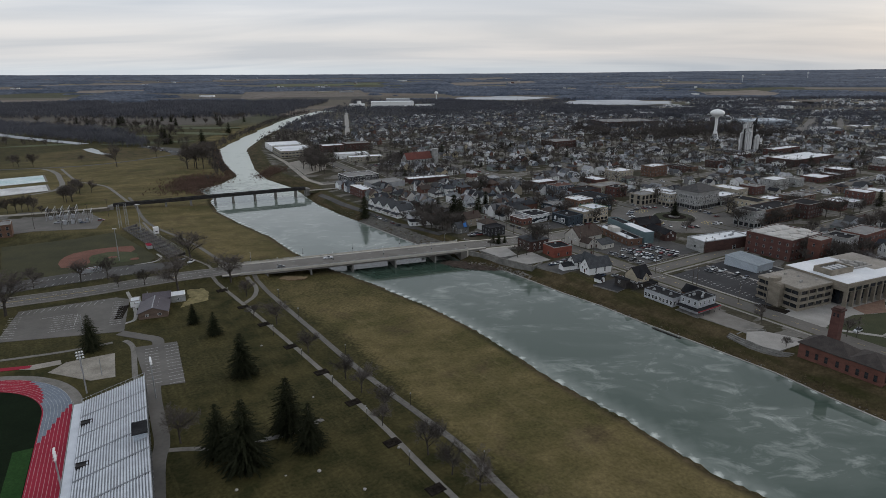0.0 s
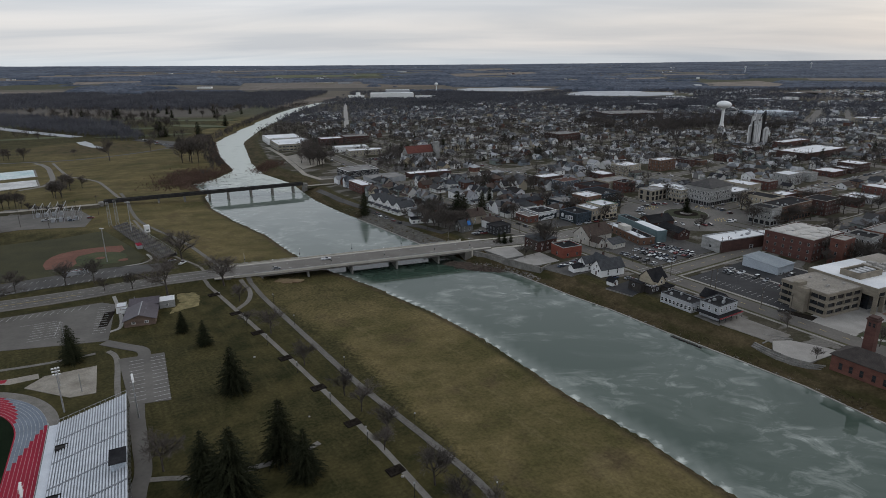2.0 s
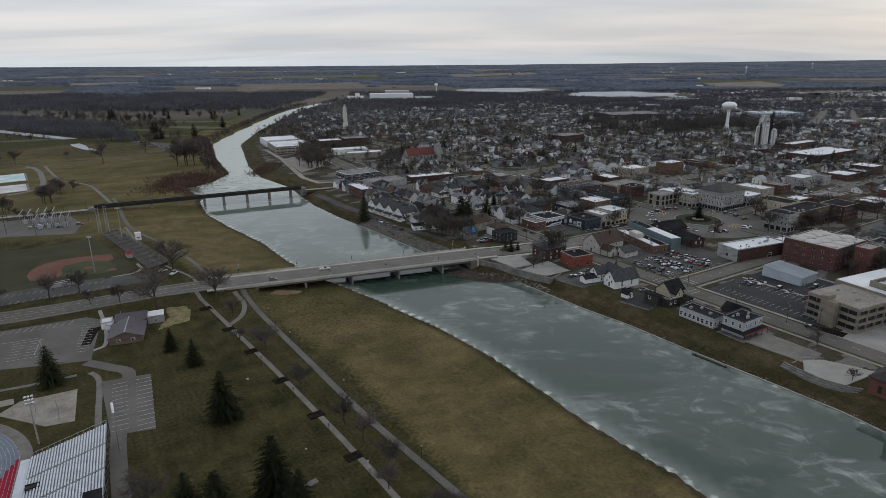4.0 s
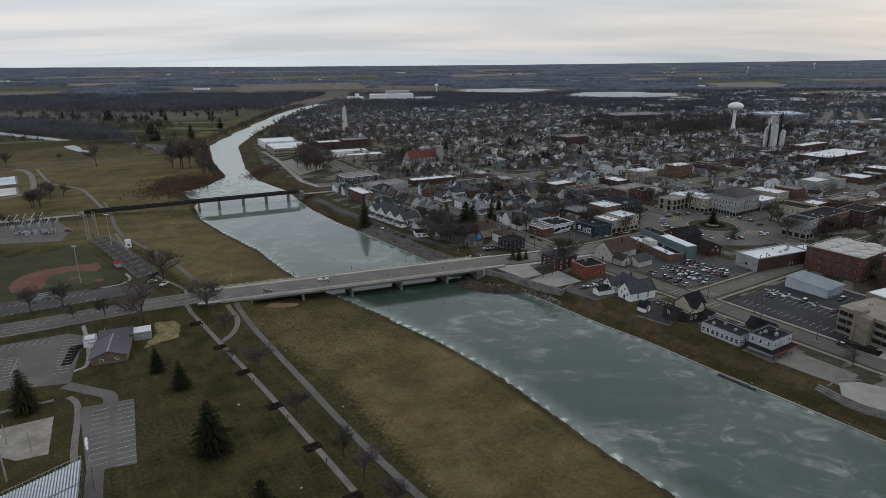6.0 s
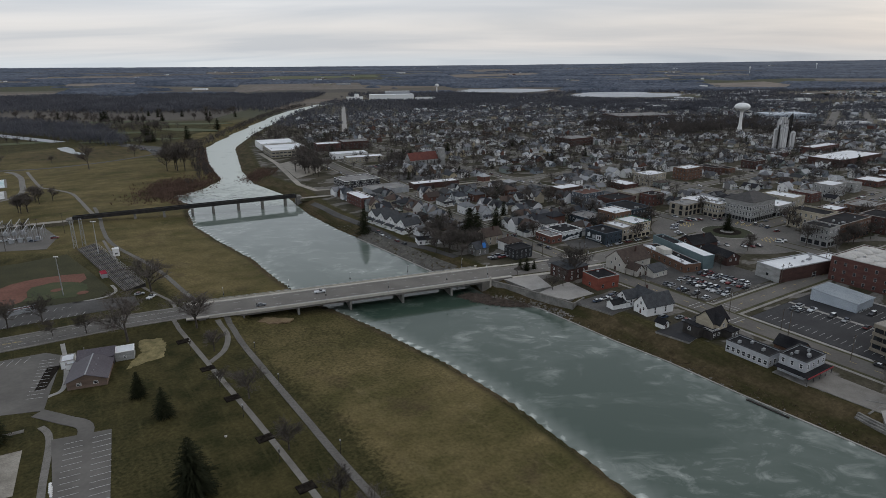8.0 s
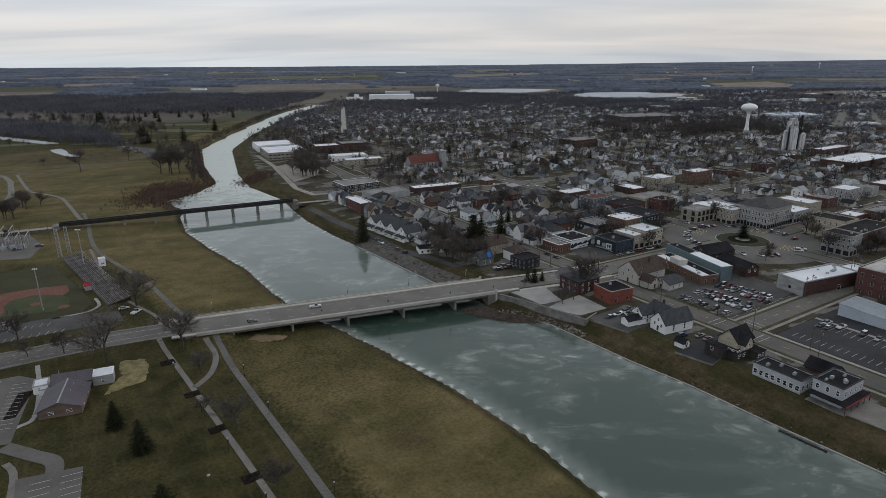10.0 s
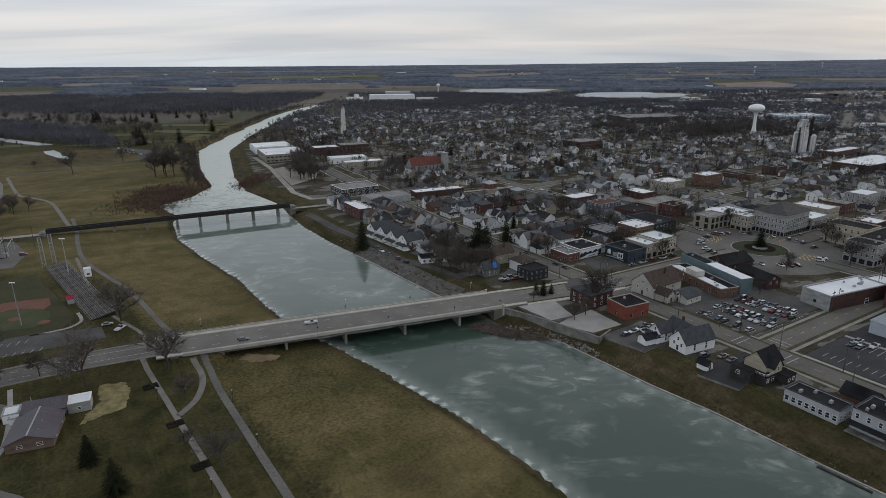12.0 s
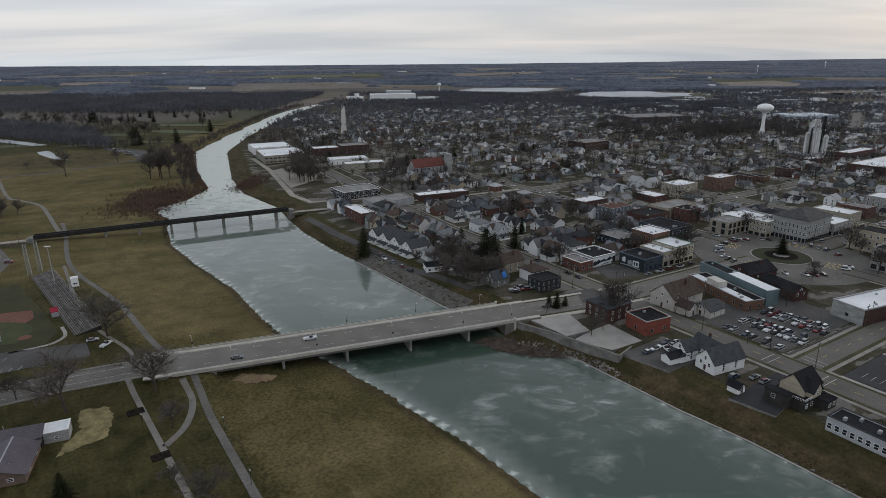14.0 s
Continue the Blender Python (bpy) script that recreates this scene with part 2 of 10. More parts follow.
ROOF_COLOURS = [(0.044, 0.046, 0.048), (0.023, 0.023, 0.027), (0.068, 0.066, 0.066), (0.057, 0.044, 0.038), (0.117, 0.117, 0.120), (0.047, 0.052, 0.061), (0.085, 0.060, 0.049), (0.078, 0.083, 0.091), (0.247, 0.247, 0.254), (0.029, 0.031, 0.036), (0.036, 0.034, 0.034), (0.169, 0.176, 0.182)]
SIDING = palette_material("house_siding", [(0.62, 0.62, 0.60), (0.36, 0.37, 0.37), (0.31, 0.27, 0.21), (0.21, 0.24, 0.27), (0.74, 0.74, 0.72), (0.14, 0.07, 0.052), (0.27, 0.31, 0.31), (0.43, 0.38, 0.29), (0.50, 0.52, 0.54), (0.23, 0.26, 0.25), (0.80, 0.80, 0.79), (0.34, 0.30, 0.26), (0.82, 0.82, 0.82), (0.70, 0.71, 0.72), (0.84, 0.84, 0.82)])
SHINGLES = palette_material("roof_shingles", ROOF_COLOURS, rough=0.95)
FAR_SIDING = palette_material("far_house_siding", SIDING_COLOURS, island=True)
FAR_SHINGLES = palette_material("far_roof_shingles", ROOF_COLOURS[:5] + [(0.12, 0.12, 0.125), (0.22, 0.225, 0.235), (0.42, 0.43, 0.44), (0.13, 0.135, 0.145), (0.075, 0.06, 0.052), (0.34, 0.345, 0.35), (0.16, 0.165, 0.175), (0.05, 0.053, 0.058), (0.10, 0.103, 0.11), (0.20, 0.19, 0.175)], island=True, rough=0.95)


def brick(name, c, mortar=0.75):
    """Brickwork seen from far: courses as fine bands over broad weathering."""
    return material(name, tuple(v * 0.8 for v in c), tuple(v * 1.2 for v in c), 0.25, 5.0, 0.9, bump=0.2, stretch=(1, 1, 2.5), world_space=True)


RED_BRICK = brick("red_brick", (0.105, 0.05, 0.042))
DARK_BRICK = brick("dark_brick", (0.07, 0.038, 0.032))
BROWN_BRICK = brick("brown_brick", (0.13, 0.075, 0.052))
ORANGE_BRICK = brick("orange_brick", (0.135, 0.06, 0.046))
TAN_STONE = brick("tan_stone", (0.30, 0.265, 0.21))
GREY_STONE = brick("grey_stone", (0.30, 0.30, 0.29))
CREAM_WALL = brick("cream_wall", (0.42, 0.37, 0.28))
BLUE_WALL = brick("slate_blue_wall", (0.095, 0.115, 0.14))
DARKBLUE_WALL = brick("dark_blue_wall", (0.035, 0.05, 0.065))
TEAL_METAL = material("teal_metal", (0.115, 0.165, 0.175), (0.145, 0.20, 0.21), 0.3, 4, 0.5, 0.1)
BLACK_WALL = material("black_painted_wall", (0.02, 0.02, 0.022), (0.04, 0.04, 0.043), 0.3, 4, 0.8)
GREY_WALL = material("grey_painted_wall", (0.28, 0.29, 0.30), (0.36, 0.37, 0.38), 0.3, 4, 0.8, grain=0.06)
BLUEWHITE_METAL = material("pale_blue_metal", (0.42, 0.47, 0.52), (0.50, 0.55, 0.60), 0.2, 3, 0.5, 0.1)
RED_TILE = material("red_roof_tiles", (0.10, 0.034, 0.028), (0.145, 0.05, 0.038), 0.4, 5, 0.85)
YELLOW_BLOCK = brick("buff_wall", (0.32, 0.29, 0.23))


def ground_material():
    """Winter grass, dry meadow, bank weeds and patchwork fields, told apart by the ground's own cover attribute."""
    m = bpy.data.materials.new("winter_ground")
    m.use_nodes = True
    nt, link = m.node_tree, m.node_tree.links.new
    bsdf = nt.nodes["Principled BSDF"]
    bsdf.inputs["Roughness"].default_value, bsdf.inputs["Specular IOR Level"].default_value = 0.95, 0.1
    pos = nt.nodes.new("ShaderNodeNewGeometry").outputs["Position"]
    cov = nt.nodes.new("ShaderNodeAttribute")
    cov.attribute_name = "cover"
    sep = nt.nodes.new("ShaderNodeSeparateColor")
    link(cov.outputs["Color"], sep.inputs[0])

    def noise_of(scale, detail=6, rough=0.6, stretch=(1, 1, 1)):
        mp = nt.nodes.new("ShaderNodeMapping")
        mp.vector_type = "TEXTURE"
        mp.inputs["Scale"].default_value = tuple(1 / q for q in stretch)
        mp.inputs["Rotation"].default_value = (0, 0, radians(33))
        link(pos, mp.inputs[0])
        n = nt.nodes.new("ShaderNodeTexNoise")
        n.inputs["Scale"].default_value, n.inputs["Detail"].default_value, n.inputs["Roughness"].default_value = scale, detail, rough
        link(mp.outputs[0], n.inputs["Vector"])
        return n.outputs["Fac"]

    def mixed(fac, a, b, lo=0.35, hi=0.65):
        r = nt.nodes.new("ShaderNodeMapRange")
        r.inputs[1].default_value, r.inputs[2].default_value = lo, hi
        link(fac, r.inputs[0])
        x = nt.nodes.new("ShaderNodeMixRGB")
        link(r.outputs[0], x.inputs[0])
        for i, c in ((1, a), (2, b)):
            if isinstance(c, tuple):
                x.inputs[i].default_value = (*c, 1)
            else:
                link(c, x.inputs[i])
        return x.outputs[0]

    broad, mid, small = noise_of(0.012), noise_of(0.09), noise_of(0.9, 4)
    lawn = mixed(mid, (0.026, 0.0265, 0.009), (0.064, 0.054, 0.021), 0.38, 0.62)
    lawn = mixed(broad, lawn, mixed(small, (0.031, 0.030, 0.011), (0.068, 0.059, 0.025)), 0.42, 0.66)
    lawn = mixed(noise_of(0.22, 5, 0.65, (1.6, 0.16, 1)), lawn, (0.076, 0.066, 0.027), 0.52, 0.78)
    tan = mixed(mid, (0.102, 0.083, 0.034), (0.155, 0.122, 0.056))
    tan = mixed(noise_of(0.03, 6, 0.62, (0.6, 1.2, 1)), tan, (0.060, 0.056, 0.020), 0.42, 0.66)
    tan = mixed(noise_of(0.055, 5, 0.65), tan, (0.074, 0.055, 0.030), 0.55, 0.74)
    tan = mixed(noise_of(0.11, 6, 0.7, (1.2, 0.5, 1)), tan, (0.158, 0.128, 0.064), 0.55, 0.80)
    bank = mixed(noise_of(0.22, 6), (0.046, 0.036, 0.018), (0.094, 0.071, 0.039), 0.3, 0.7)
    bank = mixed(noise_of(0.07, 5, 0.6, (1.6, 0.5, 1)), bank, (0.036, 0.034, 0.013), 0.46, 0.62)
    yard = mixed(noise_of(0.05, 6), (0.030, 0.030, 0.014), (0.078, 0.068, 0.050), 0.36, 0.62)
    yard = mixed(noise_of(0.045, 3, 0.5, (1.0, 1.9, 1)), yard, (0.150, 0.140, 0.126), 0.545, 0.575)
    vor = nt.nodes.new("ShaderNodeTexVoronoi")
    vor.inputs["Scale"].default_value = 1.0
    vmap = nt.nodes.new("ShaderNodeMapping")
    vmap.inputs["Scale"].default_value = (0.0022, 0.0035, 0.0)
    link(pos, vmap.inputs[0])
    link(vmap.outputs[0], vor.inputs["Vector"])
    fr = nt.nodes.new("ShaderNodeValToRGB")
    fr.color_ramp.interpolation = "CONSTANT"
    sv = nt.nodes.new("ShaderNodeSeparateColor")
    link(vor.outputs["Color"], sv.inputs[0])
    link(sv.outputs[0], fr.inputs[0])
    els = fr.color_ramp.elements
    for i, c in enumerate(((0.13, 0.112, 0.09), (0.07, 0.075, 0.045), (0.11, 0.098, 0.088), (0.18, 0.15, 0.125), (0.085, 0.08, 0.072), (0.15, 0.135, 0.11))):
        e = els[0] if i == 0 else els.new(i / 6)
        e.position, e.color = i / 6, (*c, 1)
    els[len(els) - 1].color = (0.10, 0.09, 0.06, 1)
    field = mixed(mid, fr.outputs[0], mixed(broad, (0.07, 0.064, 0.052), (0.12, 0.106, 0.082)), 0.35, 0.9)

    def lay(base, top, sock):
        n = nt.nodes.new("ShaderNodeMath")
        n.operation = "MULTIPLY_ADD"
        link(small, n.inputs[0])
        n.inputs[1].default_value, n.inputs[2].default_value = 0.5, -0.25
        s = nt.nodes.new("ShaderNodeMath")
        s.operation = "ADD"
        link(sock, s.inputs[0])
        link(n.outputs[0], s.inputs[1])
        return mixed(s.outputs[0], base, top, 0.3, 0.7)

    col = lay(lawn, tan, sep.outputs[0])
    col = lay(col, yard, cov.outputs["Alpha"])
    col = lay(col, field, sep.outputs[2])
    col = lay(col, bank, sep.outputs[1])
    tone = nt.nodes.new("ShaderNodeMapRange")
    tone.inputs[1].default_value, tone.inputs[2].default_value, tone.inputs[3].default_value, tone.inputs[4].default_value = 0.3, 0.7, 0.74, 1.26
    link(small, tone.inputs[0])
    mul = nt.nodes.new("ShaderNodeMixRGB")
    mul.blend_type, mul.inputs[0].default_value = "MULTIPLY", 1.0
    link(col, mul.inputs[1])
    link(tone.outputs[0], mul.inputs[2])
    link(mul.outputs[0], bsdf.inputs["Base Color"])
    bp = nt.nodes.new("ShaderNodeBump")
    bp.inputs["Strength"].default_value, bp.inputs["Distance"].default_value = 0.25, 0.2
    link(small, bp.inputs["Height"])
    link(bp.outputs[0], bsdf.inputs["Normal"])
    return m


GROUND = ground_material()


def water_material():
    """Half-frozen river: smooth water under drifting sheets of thin milky ice."""
    m = bpy.data.materials.new("icy_water")
    m.use_nodes = True
    nt, link = m.node_tree, m.node_tree.links.new
    bsdf = nt.nodes["Principled BSDF"]
    pos = nt.nodes.new("ShaderNodeNewGeometry").outputs["Position"]

    def noise_of(scale, detail, distort, rough=0.6):
        mp = nt.nodes.new("ShaderNodeMapping")
        mp.inputs["Rotation"].default_value = (0, 0, radians(32))
        mp.inputs["Scale"].default_value = (0.8, 1.3, 1)
        link(pos, mp.inputs[0])
        n = nt.nodes.new("ShaderNodeTexNoise")
        n.inputs["Scale"].default_value, n.inputs["Detail"].default_value = scale, detail
        n.inputs["Distortion"].default_value, n.inputs["Roughness"].default_value = distort, rough
        link(mp.outputs[0], n.inputs["Vector"])
        return n.outputs["Fac"]

    def ranged(fac, lo, hi, a=0.0, b=1.0):
        r = nt.nodes.new("ShaderNodeMapRange")
        r.inputs[1].default_value, r.inputs[2].default_value, r.inputs[3].default_value, r.inputs[4].default_value = lo, hi, a, b
        link(fac, r.inputs[0])
        return r.outputs[0]

    def math2(op, a, b):
        n = nt.nodes.new("ShaderNodeMath")
        n.operation = op
        for i, v in enumerate((a, b)):
            if isinstance(v, float):
                n.inputs[i].default_value = v
            else:
                link(v, n.inputs[i])
        return n.outputs[0]

    ice = nt.nodes.new("ShaderNodeAttribute")
    ice.attribute_name = "ice"
    frost = ice.outputs["Fac"]
    patches = ranged(noise_of(0.024, 5, 0.8), 0.44, 0.64)
    swirl = ranged(noise_of(0.085, 12, 0.9, 0.68), 0.50, 0.70)
    wisps = math2("MULTIPLY", patches, swirl)
    edge = ranged(math2("ADD", frost, math2("MULTIPLY", math2("ADD", noise_of(0.25, 6, 0.8), noise_of(0.035, 5, 1.2)), 0.45)), 0.88, 1.16)
    open_water = ranged(frost, -0.4, 0.0)
    veil = math2("MULTIPLY", open_water, math2("ADD", math2("ADD", math2("MULTIPLY", patches, 0.075), 0.043), math2("MULTIPLY", math2("MAXIMUM", frost, 0.0), 0.42)))
    wisps = math2("MULTIPLY", wisps, ranged(frost, -0.4, 0.0, 0.35, 1.0))
    wisps = math2("MULTIPLY", wisps, ranged(frost, 0.15, 0.4, 1.0, 0.3))
    both = math2("MAXIMUM", math2("ADD", math2("MULTIPLY", wisps, 0.58), veil), edge)
    mix = nt.nodes.new("ShaderNodeMixRGB")
    mix.inputs[1].default_value, mix.inputs[2].default_value = (0.038, 0.063, 0.047, 1), (0.53, 0.56, 0.515, 1)
    link(both, mix.inputs[0])
    link(mix.outputs[0], bsdf.inputs["Base Color"])
    link(ranged(both, 0.22, 0.7, 0.03, 0.5), bsdf.inputs["Roughness"])
    bsdf.inputs["IOR"].default_value = 1.33
    bp = nt.nodes.new("ShaderNodeBump")
    bp.inputs["Strength"].default_value, bp.inputs["Distance"].default_value = 0.03, 0.05
    link(noise_of(0.5, 4, 0.2), bp.inputs["Height"])
    link(bp.outputs[0], bsdf.inputs["Normal"])
    return m


WATER = water_material()
# ---- the lie of the land ----
WATER_Z = -4.5
PARK_BANK = [(390, -300), (186, 0), (88.5, 143), (79, 153), (64.5, 178), (45.5, 205), (28.6, 234), (10.5, 263), (-5.6, 284), (-28, 308), (-46, 327), (-56, 337), (-75, 354), (-97.7, 382.5), (-122.8, 421), (-154.7, 458), (-190.5, 504), (-211, 545), (-215, 564), (-247, 601), (-232, 639), (-232, 685), (-279, 781), (-336, 927), (-351, 1085), (-371, 1346), (-376, 1560), (-362, 1800), (-200, 2050)]
TOWN_BANK = [(560, -300), (262, 0), (148, 179), (139, 194.6), (129, 214), (112, 238), (95, 261), (78, 286), (63, 304), (48, 325), (38, 339), (30, 346), (15, 353), (5, 372), (-19, 401), (-53, 448), (-85, 490), (-112, 531), (-130, 566), (-148, 604), (-193, 661), (-227, 733), (-296, 925), (-318, 1084), (-334, 1303), (-345, 1571), (-330, 1790), (-170, 2010)]


def reach(px, py, line):
    """The distance of points from a line of corners."""
    best = np.full(px.shape, 1e9)
    for (ax, ay), (bx, by) in zip(line[:-1], line[1:]):
        dx, dy = bx - ax, by - ay
        s = np.clip(((px - ax) * dx + (py - ay) * dy) / (dx * dx + dy * dy), 0, 1)
        best = np.minimum(best, np.hypot(px - ax - s * dx, py - ay - s * dy))
    return best


def inside(px, py, ring):
    """Which points lie within a ring of corners."""
    odd = np.zeros(px.shape, bool)
    for (ax, ay), (bx, by) in zip(ring, ring[1:] + ring[:1]):
        if ay != by:
            odd ^= ((ay > py) != (by > py)) & (px < ax + (py - ay) * (bx - ax) / (by - ay))
    return odd


RIVER = PARK_BANK + TOWN_BANK[::-1]


def wobble(x, y, size):
    """Gentle unevenness from a few crossed waves."""
    return (np.sin(x / size + 1.3 * np.sin(y / size / 1.7)) + np.sin(y / size * 1.31 + 1.1 * np.sin(x / size / 1.3 + 2)) + np.sin((x + y) / size * 0.77 + 1)) / 3


def land(x, y):
    """The ground's height, its distance from the park bank and from the town bank, and what is river."""
    x, y = np.asarray(x, float), np.asarray(y, float)
    dp, dt, wet = reach(x, y, PARK_BANK), reach(x, y, TOWN_BANK), inside(x, y, RIVER)
    ragged = 0.9 * wobble(x, y, 2.3) + 1.2 * wobble(x + 40, y, 6.5)
    park = np.interp(dp + ragged * np.clip(1.5 - dp / 20, 0, 1), (-2, 0, 1.2, 3, 25, 50, 68), (-4.8, -4.62, -4.15, -3.7, -2.6, -0.9, 0.0))
    town = np.interp(dt + 0.4 * ragged * np.clip(1.5 - dt / 20, 0, 1), (-2, 0, 1.0, 3, 13, 16), (-4.8, -4.62, -4.0, -3.4, 0.0, 0.3)) 
    z = np.where(dp < dt, park, town)
    z = np.where(wet, -4.9 - np.minimum(np.minimum(dp, dt), 6) * 0.3, z)
    # the road climbs to the bridge at both ends
    ramp = np.interp(reach(x, y, [(-200, 291), (-150, 317), (-107, 332)]), (8.5, 14), (1, 0)) * np.interp(x, (-185, -114), (0, 1)) * (x < -100)
    ramp2 = np.interp(reach(x, y, [(19, 376), (75, 399)]), (8.5, 13), (1, 0)) * np.interp(x, (20, 70), (1, 0))
    ramp, ramp2 = np.where(dp < dt, ramp, 0), np.where((dt < dp) & ~wet & (dt > 5), ramp2, 0)
    z = np.where(wet, z, z + (1.6 - z) * np.maximum(ramp, ramp2))
    far = np.hypot(x, y)
    true = np.where(far > 2600, 2600 + (far - 2600) * 1.3 + np.clip(far - 2600, 0, 9e9) ** 2 * 0.0019, far)
    z = z + np.where(far > 2600, 110 - 110 * far / true, 0)
    return z, dp, dt, wet


def shrink(x, y):
    """How much smaller things stand on the drawn-together land towards the horizon."""
    far = math.hypot(x, y)
    return far / (2600 + (far - 2600) * 1.3 + (far - 2600) ** 2 * 0.0019) if far > 2600 else 1.0


def drawn_in(x, y):
    """Where a place far off stands on the drawn-together land."""
    far = math.hypot(x, y)
    if far <= 2600:
        return x, y
    d = (-1.3 + math.sqrt(1.69 + 4 * 0.0019 * (far - 2600))) / (2 * 0.0019)
    return x * (2600 + d) / far, y * (2600 + d) / far


def height(x, y):
    return float(land([x], [y])[0][0])


def mesh_object(name, verts, faces, mats, parent=None, label="", kinds=None):
    """One mesh object from points and faces; kinds: a material index for each face."""
    me = bpy.data.meshes.new(name)
    me.from_pydata(verts, [], faces)
    for m in mats if isinstance(mats, (list, tuple)) else [mats]:
        me.materials.append(m)
    if kinds is not None:
        me.polygons.foreach_set("material_index", kinds)
    me.update()
    ob = new(name, me)
    ob.parent = parent
    if label:
        tagged(ob, label)
    return ob


def build_ground():
    def axis(lo, a, b, step, hi):
        out = list(np.arange(a, b + 0.01, step))
        s, v = step, b
        while v < hi:
            s *= 1.12
            v = min(v + s, hi)
            out.append(v)
        s, v, low = step, a, []
        while v > lo:
            s *= 1.12
            v = max(v - s, lo)
            low.append(v)
        return np.array(low[::-1] + out)

    xs, ys = axis(-4900, -290, 260, 2.6, 4900), axis(-1500, 110, 700, 2.6, 4850)
    gx, gy = np.meshgrid(xs, ys)
    z, dp, dt, wet = land(gx, gy)
    z = z + np.where(wet, 0, 0.10 * wobble(gx, gy, 9.0) * np.clip(np.minimum(dp, dt) / 10, 0, 1))
    nx, ny = len(xs), len(ys)
    verts = np.stack([gx, gy, z], -1).reshape(-1, 3).tolist()
    idx = np.arange(nx * ny).reshape(ny, nx)
    faces = np.stack([idx[:-1, :-1], idx[:-1, 1:], idx[1:, 1:], idx[1:, :-1]], -1).reshape(-1, 4).tolist()
    ob = mesh_object("ground", verts, faces, GROUND)
    ob.data.polygons.foreach_set("use_smooth", [True] * len(faces))
    # cover: red dry meadow, green bank weeds, blue far fields, alpha town yards
    parkside = dp < dt
    meadow = np.where(parkside & ~wet & (gy < 1500), np.interp(dp, (0, 4, 50, 62), (1, 1, 0.9, 0)), 0)
    meadow = meadow * np.interp(gy, (215, 300, 345, 372), (1.0, 0.55, 0.45, 1.0))
    meadow = np.where(parkside & (gy > 395) & (gy < 960), np.maximum(meadow, 0.9 * np.interp(gx, (-640, -480, -330), (0.0, 0.8, 1.0)) * np.interp(gy, (395, 440, 860, 950), (0.0, 1.0, 1.0, 0.0))), meadow)
    reeds = np.exp(-(((gx + 462) / 105) ** 2 + ((gy - 842) / 88) ** 2) ** 2) + np.exp(-(((gx + 255) / 40) ** 2 + ((gy - 640) / 60) ** 2) ** 2)
    meadow = np.where(parkside, np.maximum(meadow, np.clip(reeds, 0, 1)), meadow)
    bank = np.where(parkside, np.interp(dp, (0, 2, 5, 9), (1, 0.9, 0.35, 0)), np.interp(dt, (0, 2.5, 6, 13, 18), (1, 0.95, 0.85, 0.7, 0.1)))
    bank = np.maximum(bank, np.where(parkside & ~wet, 0.62 * np.clip(reeds, 0, 1), 0))
    far = np.hypot(gx, gy)
    field = np.clip((far - 1250) / 300, 0, 1) * np.where(parkside, 1, np.clip((far - 1900) / 300, 0, 1))
    yard = np.where(~parkside, np.clip((dt - 17) / 6, 0, 1), 0)
    colours = np.stack([meadow, bank * (far < 2500), field, yard], -1).reshape(-1)
    at = ob.data.color_attributes.new("cover", "FLOAT_COLOR", "POINT")
    at.data.foreach_set("color", colours.astype(np.float32))
    return tagged(ob, "winter lawn, dry meadow and bare fields reaching to the horizon", "ground", kind="structure")


ground = build_ground()


def build_water():
    xs, ys = np.arange(-460, 600, 4.0), np.arange(-300, 2100, 4.0)
    gx, gy = np.meshgrid(xs, ys)
    dp, dt, wet = reach(gx, gy, PARK_BANK), reach(gx, gy, TOWN_BANK), inside(gx, gy, RIVER)
    edge = np.minimum(dp, dt * 1.8)
    ice = np.interp(edge, (0, 2, 7), (0.75, 0.45, 0.0))
    # solid white ice above the railway bridge
    ice = np.maximum(ice, np.interp(gy + 0.45 * (gx + 170), (540, 580, 640, 1000), (0.0, 0.60, 0.72, 0.8)))
    ice = np.maximum(ice, np.interp(gy - 0.33 * gx, (345, 410, 560), (0.0, 0.22, 0.30)))
    # open water round the road bridge
    clear = reach(gx, gy, [(-50, 336), (15, 358)])
    ice = ice - 0.55 * np.interp(clear, (8, 26), (1, 0)) * np.interp(np.minimum(dp, dt), (2, 7), (0, 1))
    keep = wet | (np.minimum(dp, dt) < 8)
    idx = np.arange(gx.size).reshape(gx.shape)
    use = keep[:-1, :-1] | keep[:-1, 1:] | keep[1:, 1:] | keep[1:, :-1]
    faces = np.stack([idx[:-1, :-1], idx[:-1, 1:], idx[1:, 1:], idx[1:, :-1]], -1)[use]
    used, inv = np.unique(faces, return_inverse=True)
    verts = np.stack([gx.ravel()[used], gy.ravel()[used], np.full(len(used), WATER_Z)], -1)
    ob = mesh_object("water", verts.tolist(), inv.reshape(-1, 4).tolist(), WATER)
    at = ob.data.attributes.new("ice", "FLOAT", "POINT")
    at.data.foreach_set("value", ice.ravel()[used].astype(np.float32))
    return tagged(ob, "grey-green river with swirls of thin milky ice", "river", kind="structure")


water = build_water()


